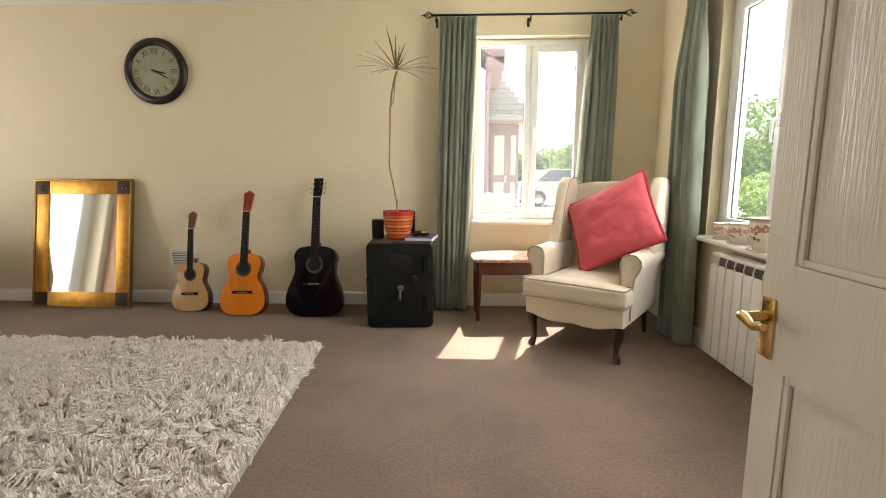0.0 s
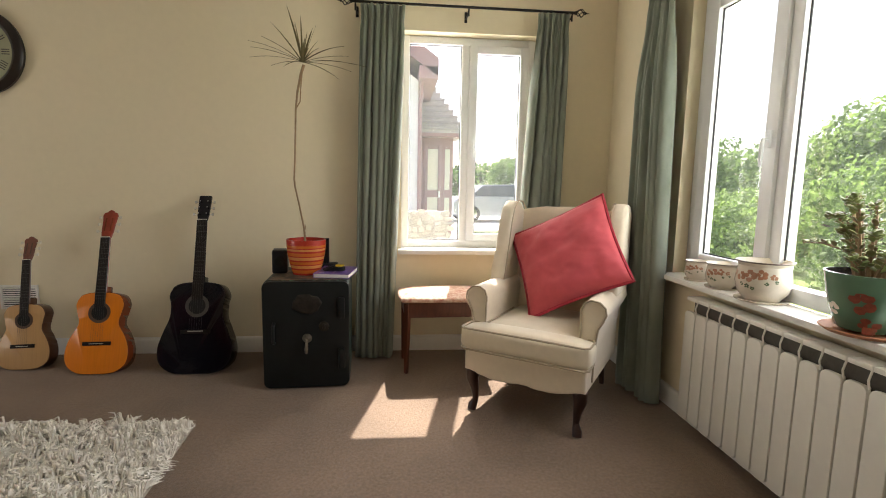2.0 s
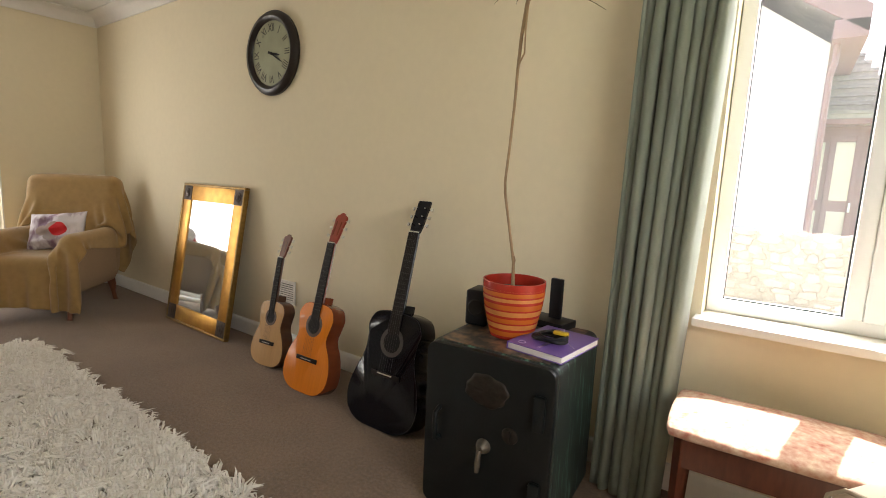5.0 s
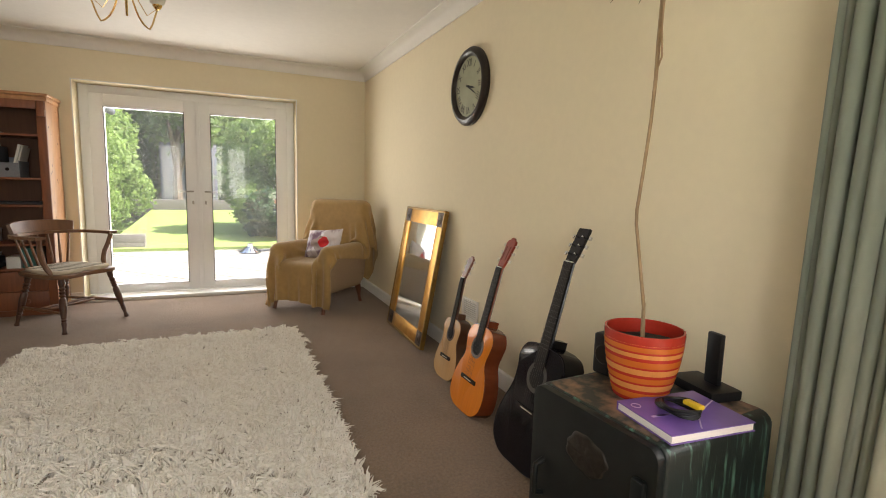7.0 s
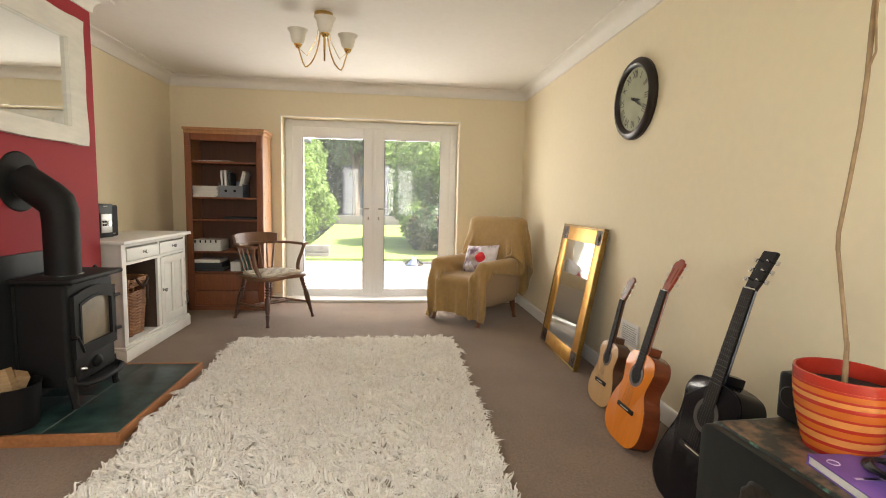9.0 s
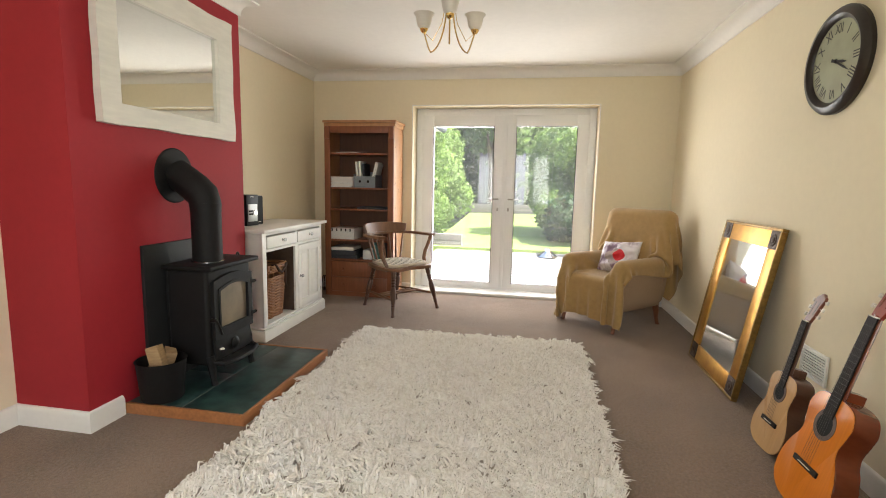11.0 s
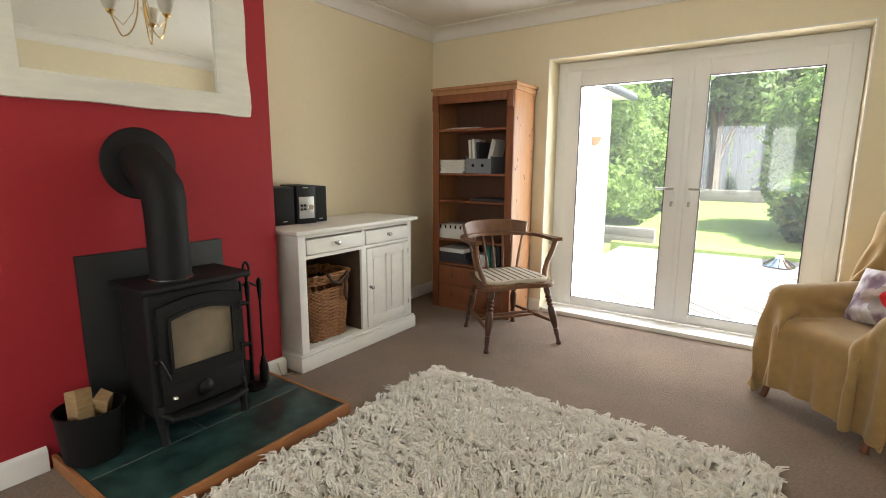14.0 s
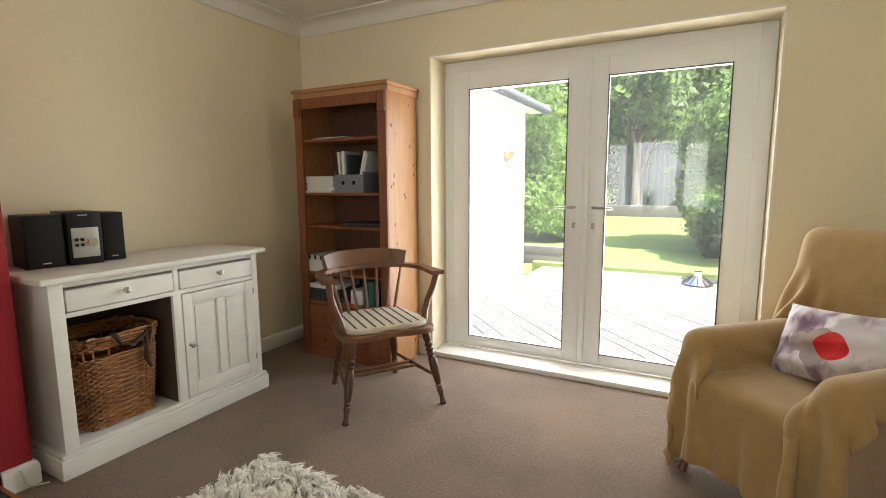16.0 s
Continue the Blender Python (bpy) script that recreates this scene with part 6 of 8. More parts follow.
part("lid", B((-4.765, -4.488, 0.252, 0.543, 0.73, 0.742), bevel=0.002), M["whitecard"], bx)
for k, (h, mat, lab) in enumerate(((0.04, "slategrey", "dark folded cloth lying on the shelf"), (0.05, "slategrey", "dark grey box file lying flat"), (0.035, "paper", "pale book lying flat on the shelf"))):
    zz = 0.4105 + (0, 0.0405, 0.091)[k]
    solid("box_file", B((-4.75, -4.50 + 0.005 * k, 0.27, 0.57 - 0.02 * k, zz, zz + h), bevel=0.005), M[mat], lab, "box file")
for k, (y0, y1, h, mat, lab) in enumerate(((0.63, 0.73, 0.10, "whitecard", "white packet with pink label on the shelf"), (0.74, 0.78, 0.18, "teal", "teal book standing on the shelf"), (0.785, 0.83, 0.17, "teal", "teal book standing on the shelf"), (0.835, 0.87, 0.19, "slategrey", "dark book standing on the shelf"))):
    solid("book", B((-4.70, -4.51, y0, y1, 0.4105, 0.4105 + h), bevel=0.004), M[mat], lab, "book")
wire = thing("cable", "black cable coiled on the floor by the bookcase", "cable", pose(-4.70, 0.10, 0.0))
bm = bmesh.new()
for k in range(3):
    tube(bm, [(0.09 * math.cos(a) * (1 - 0.1 * k), 0.02 + 0.02 * k - 0.03 * math.sin(a) ** 2, 0.085 + 0.08 * math.sin(a)) for a in (i * math.pi / 10 for i in range(21))], 0.005, 6)
part("coil", bm, M["black"], wire)

# ---- captain's chair ----
M["stripe"] = material("striped_seat_cloth", (0.60, 0.53, 0.41), 0.9, vary=0.06, bump=0.3, bump_scale=260)
M["stripedark"] = material("dark_green_stripe", (0.06, 0.065, 0.045), 0.9, bump=0.3)
M["oakdark"] = material("dark_red_brown_wood", (0.095, 0.036, 0.017), 0.4, vary=0.25, grain=10, stretch=(5, 5, 1), bump=0.08)
ch = thing("captains_chair", "varnished wooden captain's chair with striped seat pad", "chair", pose(-4.125, 1.14, 0, 0, 0, 144))
TURNED = [(0.0, 0.017), (0.012, 0.020), (0.022, 0.014), (0.05, 0.013), (0.085, 0.020), (0.095, 0.014), (0.105, 0.022), (0.115, 0.015), (0.13, 0.020), (0.20, 0.026), (0.26, 0.024), (0.275, 0.015), (0.288, 0.025), (0.30, 0.016), (0.313, 0.025), (0.326, 0.016), (0.339, 0.025), (0.352, 0.016), (0.37, 0.023), (0.42, 0.021)]
LEGS = (((-0.285, -0.275), (-0.21, -0.19)), ((0.285, -0.275), (0.21, -0.19)), ((-0.205, 0.29), (-0.155, 0.19)), ((0.205, 0.29), (0.155, 0.19)))
for (bx_, by_), (tx, ty) in LEGS:
    bm = bmesh.new()
    tube(bm, [(bx_ + (tx - bx_) * z / 0.42, by_ + (ty - by_) * z / 0.42, z) for z, r in TURNED], [r for z, r in TURNED], 12)
    part("leg", bm, M["oakdark"], ch, "dark turned wooden leg")
bm = bmesh.new()
for s in (-1, 1):
    a, b = Vector((s * 0.262, -0.245, 0.155)), Vector((s * 0.186, 0.255, 0.155))
    tube(bm, [a, a.lerp(b, 0.3), a.lerp(b, 0.5), a.lerp(b, 0.7), b], [0.009, 0.012, 0.015, 0.012, 0.009], 10)
    part("side_stretcher", bm, M["oak"], ch)
    bm = bmesh.new()
for yy in (-0.02, 0.05):
    tube(bm, [(-0.225, yy, 0.155), (-0.08, yy, 0.155), (-0.06, yy, 0.155), (0.06, yy, 0.155), (0.08, yy, 0.155), (0.225, yy, 0.155)], [0.008, 0.014, 0.010, 0.010, 0.014, 0.008], 10)
    part("cross_stretcher", bm, M["oak"], ch)
    bm = bmesh.new()
bm = bmesh.new()
so = spline([(-0.20, 0.235), (-0.25, 0.10), (-0.27, -0.08), (-0.265, -0.20), (-0.20, -0.245), (-0.10, -0.235), (0, -0.225), (0.10, -0.235), (0.20, -0.245), (0.265, -0.20), (0.27, -0.08), (0.25, 0.10), (0.20, 0.235), (0.0, 0.26), (-0.20, 0.235)], 4)[:-1]
slab(bm, so, 0.415, 0.447, 0.009, 3)
part("seat", bm, M["oak"], ch)
pad = None
bm = bmesh.new()
po = [(x * 0.86, y * 0.86) for x, y in so]
slab(bm, po, 0.4475, 0.476, 0.012, 3)
pad = part("seat_pad", bm, M["stripe"], ch, "cream seat pad with dark stripes")
for k in range(-4, 4):
    x = (k + 0.5) * 0.052
    half = 0.205 - 0.25 * max(0, abs(x) - 0.13)
    part("stripe", B((x - 0.006, x + 0.006, -half * 0.90, half * 0.97, 0.4762, 0.4771)), M["stripedark"], pad)
arc = []
for i in range(25):
    a = math.pi * (i / 24)
    arc.append((0.315 * math.cos(a) if abs(math.cos(a)) < 0.98 else math.copysign(0.315, math.cos(a)), 0.02 + 0.26 * math.sin(a) ** 0.8))
arc = [(0.315, -0.15)] + arc + [(-0.315, -0.15)]
bm = bmesh.new()
rows = []
for i, (x, y) in enumerate(arc):
    p0, p1 = Vector(arc[max(0, i - 1)]), Vector(arc[min(len(arc) - 1, i + 1)])
    d = (p1 - p0).normalized()
    nrm = Vector((d.y, -d.x))
    w = 0.026 + (0.014 if i in (0, len(arc) - 1) else 0)
    rows.append([bm.verts.new((x + nrm.x * o, y + nrm.y * o, z)) for o, z in ((w, 0.725), (w, 0.748), (-w, 0.748), (-w, 0.725))])
for a, b in zip(rows, rows[1:]):
    for k in range(4):
        bm.faces.new((a[k], a[(k + 1) % 4], b[(k + 1) % 4], b[k]))
bm.faces.new(rows[0])
bm.faces.new(rows[-1][::-1])
part("arm_rail", bm, M["oak"], ch)
bm = bmesh.new()
rows = []
for i in range(17):
    a = math.pi * (0.5 + 0.29 * (i / 8 - 1))
    x, y = 0.315 * math.cos(a), 0.02 + 0.26 * math.sin(a) ** 0.8
    n = Vector((math.cos(a), math.sin(a)))
    hgt = 0.095 - 0.018 * abs(i / 8 - 1) ** 3
    rows.append([bm.verts.new((x + n.x * o, y + n.y * o, z)) for o, z in ((0.018, 0.7485), (0.034, 0.748 + hgt), (0.014, 0.748 + hgt), (-0.008, 0.7485))])
for a, b in zip(rows, rows[1:]):
    for k in range(4):
        bm.faces.new((a[k], a[(k + 1) % 4], b[(k + 1) % 4], b[k]))
bm.faces.new(rows[0])
bm.faces.new(rows[-1][::-1])
part("back_rail", bm, M["oak"], ch, "curved wooden top rail")
for k in range(7):
    a = math.pi * (0.5 + (k - 3) * 0.085)
    x, y = 0.315 * math.cos(a), 0.02 + 0.26 * math.sin(a) ** 0.8
    bm = bmesh.new()
    b0 = Vector((x * 0.72, 0.205 - abs(k - 3) * 0.008, 0.445))
    b1 = Vector((x, y, 0.727))
    tube(bm, [b0, b0.lerp(b1, 0.35), b0.lerp(b1, 0.7), b1], [0.008, 0.011, 0.009, 0.007], 8)
    part("spindle", bm, M["oak"], ch)
for s in (-1, 1):
    bm = bmesh.new()
    tube(bm, [(s * 0.235, -0.13, 0.445), (s * 0.25, -0.10, 0.50), (s * 0.275, -0.09, 0.57), (s * 0.30, -0.11, 0.65), (s * 0.312, -0.13, 0.727)], [0.017, 0.02, 0.019, 0.018, 0.019], 8)
    part("arm_post", bm, M["oak"], ch)

# ---- armchair under a throw ----
CHAIR = pose(-4.12, 3.187, 0, 0, 0, 44)
fc = thing("armchair", "fawn armchair on wooden legs in the corner", "armchair", CHAIR)
BACK = Matrix.Translation((0, 0.27, 0.22)) @ Matrix.Rotation(radians(-10), 4, "X")
# centre, half size, rounding, turn
PADS = {
    "seat_cushion": ((0, -0.06, 0.40), (0.235, 0.29, 0.06), 0.04, None),
    "body": ((0, 0.0, 0.29), (0.31, 0.31, 0.11), 0.03, None),
    "arm": ((-0.285, -0.02, 0.405), (0.062, 0.30, 0.215), 0.055, None),
    "arm ": ((0.285, -0.02, 0.405), (0.062, 0.30, 0.215), 0.055, None),
    "backrest": ((-0.012, 0, 0.41), (0.345, 0.07, 0.42), 0.06, BACK),
}
for name, (c, h, r, m) in PADS.items():
    bm = bmesh.new()
    puff(bm, c[0] - h[0], c[0] + h[0], c[1] - h[1], c[1] + h[1], c[2] - h[2], c[2] + h[2], r, 0.006, m=m)
    part(name.strip(), bm, M["beige"], fc)
M["legwood"] = material("red_brown_chair_leg", (0.20, 0.065, 0.025), 0.4, vary=0.2, grain=12, stretch=(5, 5, 1), bump=0.05)
for x in (-0.272, 0.272):
    for y in (-0.285, 0.285):
        bm = bmesh.new()
        q = -0.045 if y < 0 else 0.045
        tube(bm, [(x * 0.98, y, 0.20), (x, y + q * 0.35, 0.14), (x * 1.01, y + q * 0.5, 0.07), (x * 1.02, y + q * 0.8, 0.02), (x * 1.03, y + q, 0.0)], [0.034, 0.029, 0.017, 0.017, 0.021], 10)
        part("leg", bm, M["legwood"], fc)


def outside(p, clear):
    """Push the points p out of the chair's pads; returns the moved points and which ones touched."""
    touched = np.zeros(len(p), bool)
    for c, h, r, m in PADS.values():
        rot, off = (np.array(m.to_3x3()), np.array(m.translation)) if m is not None else (np.eye(3), np.zeros(3))
        l = (p - off) @ rot - np.array(c)
        q = np.abs(l) - np.array(h) + r
        over = np.maximum(q, 0)
        far = np.linalg.norm(over, axis=1)
        d = far + np.minimum(q.max(axis=1), 0) - r
        hit = d < clear
        if not hit.any():
            continue
        n = np.where(far[:, None] > 1e-9, over / np.maximum(far, 1e-9)[:, None], np.eye(3)[q.argmax(axis=1)]) * np.sign(l)
        p = np.where(hit[:, None], p + (n * (clear - d)[:, None]) @ rot.T, p)
        touched |= hit
    return p, touched


def throw():
    """A sheet let fall over the chair: points joined by threads of fixed length, settling under their weight."""
    nu, nv = 64, 86
    across = np.linspace(-0.84, 0.60, nu)
    # the line down the middle (y, z): behind the back, over it, along the seat and down the front; and the line along an arm
    mid = [(0.425, 0.56), (0.505, 1.0), (0.47, 1.05), (0.40, 1.05), (0.335, 1.0), (0.225, 0.50), (0.17, 0.476), (-0.33, 0.476), (-0.375, 0.44), (-0.385, 0.25)]
    arm = mid[:5] + [(0.265, 0.68), (0.21, 0.645), (-0.28, 0.645), (-0.335, 0.61), (-0.345, 0.27)]

    def arc(line):
        return np.concatenate([[0], np.cumsum([math.dist(a, b) for a, b in zip(line, line[1:])])])
    length = arc(mid)[-1] + 0.03
    gap_u, gap_v = 1.50 / (nu - 1), 1.03 * length / (nv - 1)
    v = np.linspace(0, length, nv)[None, :] + 0.05 * (across[:, None] - 0.1)
    lines = [np.stack([np.interp(v, arc(q), [a for a, b in q]), np.interp(v, arc(q), [b for a, b in q]) - np.maximum(v - arc(q)[-1], 0)], axis=2) for q in (mid, arm)]
    a, sg = np.abs(across)[:, None], np.sign(across)[:, None]
    on_arm = np.clip((a - 0.215) / 0.16, 0, 1)
    over = np.maximum(a - 0.50, 0)
    yz = lines[0] * (1 - on_arm)[..., None] + lines[1] * on_arm[..., None]
    low = np.stack([sg * (np.minimum(a, 0.218) + np.clip(a - 0.375, 0, 0.135)) + 0 * v, yz[..., 0], yz[..., 1] - over], axis=2)
    side = np.maximum(a - 0.335, 0)
    high = np.stack([sg * np.minimum(a, 0.34) + 0 * v, lines[0][..., 0] + side * 0.8, lines[0][..., 1] - side * 0.5], axis=2)
    turn = np.clip((v - 0.72) / 0.36, 0, 1)[..., None]
    turn = turn * turn * (3 - 2 * turn)
    p = high * (1 - turn) + low * turn
    rg = np.random.default_rng(12)
    p += rg.normal(0, 0.002, p.shape)
    ripple = np.array([[noise.noise((i * 0.17, j * 0.13, 5.0)) for j in range(nv)] for i in range(nu)])
    p += np.stack([0.01 * ripple, -0.03 * ripple, 0.03 * np.abs(ripple)], axis=2)
    old = p.copy()
    pairs = []
    for du, dv, rest, stiff in ((1, 0, gap_u, 1.0), (0, 1, gap_v, 1.0), (1, 1, math.hypot(gap_u, gap_v), 0.35), (1, -1, math.hypot(gap_u, gap_v), 0.35), (2, 0, 2 * gap_u, 0.05), (0, 2, 2 * gap_v, 0.05)):
        span = max(du, abs(dv))
        for ph in range(2 * span):
            i = np.arange(nu - du) if du else np.arange(nu)
            j = np.arange(max(0, -dv), nv - max(0, dv))
            if du:
                i = i[(i // span) % 2 == ph // span] if span == 1 else i[(i % 4 < 2) == (ph < 2)][ph % 2::2]
            else:
                j = j[(j // span) % 2 == ph // span] if span == 1 else j[(j % 4 < 2) == (ph < 2)][ph % 2::2]
            I, J = np.meshgrid(i, j, indexing="ij")
            a, b = (I * nv + J).ravel(), ((I + du) * nv + J + dv).ravel()
            pairs.append((a, b, rest, stiff))
    p, old = p.reshape(-1, 3), old.reshape(-1, 3)
    for step in range(170):
        vel = (p - old) * 0.965
        old = p.copy()
        p = p + vel + np.array([0, 0, -0.0007])
        for _ in range(4):
            for a, b, rest, stiff in pairs:
                d = p[b] - p[a]
                L = np.linalg.norm(d, axis=1)
                k = (0.5 * stiff * (L - rest) / np.maximum(L, 1e-9))[:, None] * d
                if stiff < 0.2:
                    k = np.where((L < rest)[:, None], k, 0)
                p[a] += k
                p[b] -= k
            p, hit = outside(p, 0.010)
        p[:, 2] = np.maximum(p[:, 2], 0.02)
        slip = 0.45 if step < 50 else 0.12
        p = np.where(hit[:, None], old + (p - old) * slip, p)
        p, hit = outside(p, 0.010)
        old = np.where(hit[:, None], old + (p - old) * 0.5, old)
    idx = np.arange(nu * nv).reshape(nu, nv)
    faces = np.stack([idx[:-1, :-1], idx[1:, :-1], idx[1:, 1:], idx[:-1, 1:]], axis=2).reshape(-1, 4)
    me = bpy.data.meshes.new("throw")
    me.from_pydata(p.tolist(), [], faces.tolist())
    me.shade_smooth()
    me.materials.append(M["gold"])
    ob = new("throw", me)
    ob.matrix_basis = CHAIR
    mod = ob.modifiers.new("thickness", "SOLIDIFY")
    mod.thickness, mod.offset = 0.006, 0
    mod = ob.modifiers.new("smooth", "SUBSURF")
    mod.levels = mod.render_levels = 1
    tagged(ob, "mustard velvet throw draped over the corner armchair", "throw")


throw()


def printed(name):
    """Pale mauve cloth with a red patch and a grey-brown patch."""
    m = material(name, (0.70, 0.66, 0.70), 0.85, vary=0.2, grain=9, stain=6, second=(0.26, 0.17, 0.24), stretch=(1.6, 1, 0.8), span=(0.42, 0.53), bump=0.15, bump_scale=200)
    nt = m.node_tree
    b = nt.nodes["Principled BSDF"]
    src = b.inputs["Base Color"].links[0].from_socket
    co = nt.nodes.new("ShaderNodeTexCoord")
    for at_, rad_, col in (((-0.01, 0, -0.05), 0.055, (0.34, 0.29, 0.28)), ((-0.075, 0, -0.01), 0.045, (0.36, 0.28, 0.25)), ((0.0, 0, 0.02), 0.05, (0.38, 0.29, 0.25)), ((0.045, 0, -0.005), 0.062, (0.60, 0.015, 0.02))):
        mp = nt.nodes.new("ShaderNodeMapping")
        mp.inputs["Location"].default_value = tuple(-v for v in at_)
        mp.inputs["Scale"].default_value = (1, 0.0, 1.15)
        ln = nt.nodes.new("ShaderNodeVectorMath")
        ln.operation = "LENGTH"
        lt = nt.nodes.new("ShaderNodeMath")
        lt.operation = "LESS_THAN"
        lt.inputs[1].default_value = rad_
        mx = nt.nodes.new("ShaderNodeMix")
        mx.data_type = "RGBA"
        mx.inputs[7].default_value = (*col, 1)
        nt.links.new(co.outputs["Object"], mp.inputs[0])
        nt.links.new(mp.outputs[0], ln.inputs[0])
        nt.links.new(ln.outputs["Value"], lt.inputs[0])
        nt.links.new(lt.outputs[0], mx.inputs[0])
        nt.links.new(src, mx.inputs[6])
        src = mx.outputs[2]
    nt.links.new(src, b.inputs["Base Color"])
    return m


M["print"] = printed("mauve_printed_cotton")
cu = thing("cushion", "mauve printed cushion with a red patch", "cushion", Matrix.Translation((-4.135, 3.235, 0.615)) @ Matrix.Rotation(radians(38), 4, "Z") @ Matrix.Rotation(radians(-24), 4, "X") @ Matrix.Rotation(radians(-6), 4, "Y"))
part("cover", cushion_mesh(0.42, 0.30, 0.12, seed=9, wrinkle=0.009), M["print"], cu, smooth=180)

# ---- ceiling light ----
M["frost"] = material("frosted_glass_shade", (0.74, 0.70, 0.62), 0.45, vary=0.04, bump=0.02)
lamp = thing("ceiling_light", "three-arm brass ceiling light with frosted glass shades", "ceiling light", pose(-2.80, 1.83, 0))
bm = bmesh.new()
lathe(bm, [(0, 2.435), (0.055, 2.438), (0.066, 2.448), (0.062, H), (0, H)], 32)
part("rose", bm, M["brass"], lamp, "polished brass ceiling rose")
for k in range(3):
    a = radians(10 + 120 * k)
    d = Vector((math.cos(a), math.sin(a), 0))
    bm = bmesh.new()
    pts = [d * 0.022 + Vector((0, 0, 2.44))]
    for i in range(14):
        t = i / 13
        pts.append(d * (0.025 + 0.175 * (1 - math.cos(t * math.pi * 0.5)) ** 0.9) + Vector((0, 0, 2.40 - 0.275 * math.sin(min(1, t * 1.25) * math.pi * 0.5) + (0.0 if t < 0.8 else 0.14 * (t - 0.8) / 0.2))))
    tube(bm, pts, 0.005, 8)
    arm = part("arm", bm, M["brass"], lamp, "curved brass arm")
    bm = bmesh.new()
    tube(bm, [d * 0.03 + Vector((0, 0, 2.43)), d * 0.06 + Vector((0, 0, 2.30)), d * 0.13 + Vector((0, 0, 2.20)), pts[-1]], 0.0025, 6)
    part("stay", bm, M["brass"], arm)
    e = pts[-1]
    bm = bmesh.new()
    lathe(bm, [(0, -0.01), (0.014, -0.006), (0.026, 0.012), (0.028, 0.02), (0.0, 0.022)], 20, Matrix.Translation(e))
    part("cup", bm, M["brass"], arm)
    bm = bmesh.new()
    lathe(bm, [(0.024, 0.018), (0.042, 0.035), (0.050, 0.065), (0.055, 0.095), (0.072, 0.118), (0.069, 0.118), (0.052, 0.096), (0.047, 0.066), (0.039, 0.038), (0.02, 0.022)], 28, Matrix.Translation(e))
    part("shade", bm, M["frost"], arm, "frosted glass tulip shade")

# ---- on the east sill ----
M["china"] = material("white_china", (0.74, 0.66, 0.54), 0.22, vary=0.06, bump=0.01, coat=0.3)
M["rosepaint"] = material("pink_painted_flower", (0.52, 0.24, 0.13), 0.3, vary=0.25, grain=80, bump=0)
M["leafpaint"] = material("green_painted_leaf", (0.12, 0.17, 0.08), 0.3, vary=0.3, grain=80, bump=0)
M["greenpot"] = material("pale_green_glaze", (0.11, 0.215, 0.135), 0.2, vary=0.12, grain=12, stain=7, bump=0.02, coat=0.4)
M["terracotta"] = material("terracotta", (0.45, 0.19, 0.09), 0.7, vary=0.15, bump=0.1)
M["rustleaf"] = material("russet_painted_leaf", (0.28, 0.06, 0.03), 0.3, vary=0.3, bump=0)
M["darkrim"] = material("brown_rim_glaze", (0.10, 0.05, 0.03), 0.3, bump=0)
M["jade"] = material("jade_plant_leaf", (0.24, 0.33, 0.10), 0.38, vary=0.25, second=(0.17, 0.11, 0.05), bump=0.05, island=0.3, grain=10)


def pot_shape(r, h):
    return [(0, 0.004), (r * 0.62, 0.0), (r * 0.66, 0.006), (r * 0.9, h * 0.22), (r, h * 0.48), (r * 0.93, h * 0.78), (r * 0.90, h * 0.88), (r * 1.02, h), (r * 0.98, h), (r * 0.84, h * 0.88), (r * 0.9, h * 0.5), (r * 0.55, h * 0.1), (0, h * 0.08)]


def radius_at(prof, z):
    for (r0, z0), (r1, z1) in zip(prof[1:], prof[2:]):
        if z0 <= z <= z1:
            return r0 + (r1 - r0) * (z - z0) / max(1e-6, z1 - z0)
    return prof[3][0]


def sprig(parent, prof, a, z, size, mat, name, seed):
    """A flower or leaf painted on a pot: a small raised patch of petals bent round it."""
    rg = random.Random(seed)
    bm = bmesh.new()
    for k in range(5):
        b = 2 * math.pi * k / 5 + rg.random()
        ca, cz_ = a + size * 0.8 * math.cos(b) / radius_at(prof, z), z + size * 0.8 * math.sin(b)
        ring_ = []
        for i in range(8):
            q = 2 * math.pi * i / 8
            aa, zz = ca + size * 0.62 * math.cos(q) / radius_at(prof, z), cz_ + size * 0.62 * math.sin(q) * (0.6 + 0.4 * rg.random())
            r = radius_at(prof, zz) + 0.0007
            ring_.append(bm.verts.new((r * math.cos(aa), r * math.sin(aa), zz)))
        bm.faces.new(ring_)
    part(name, bm, mat, parent)


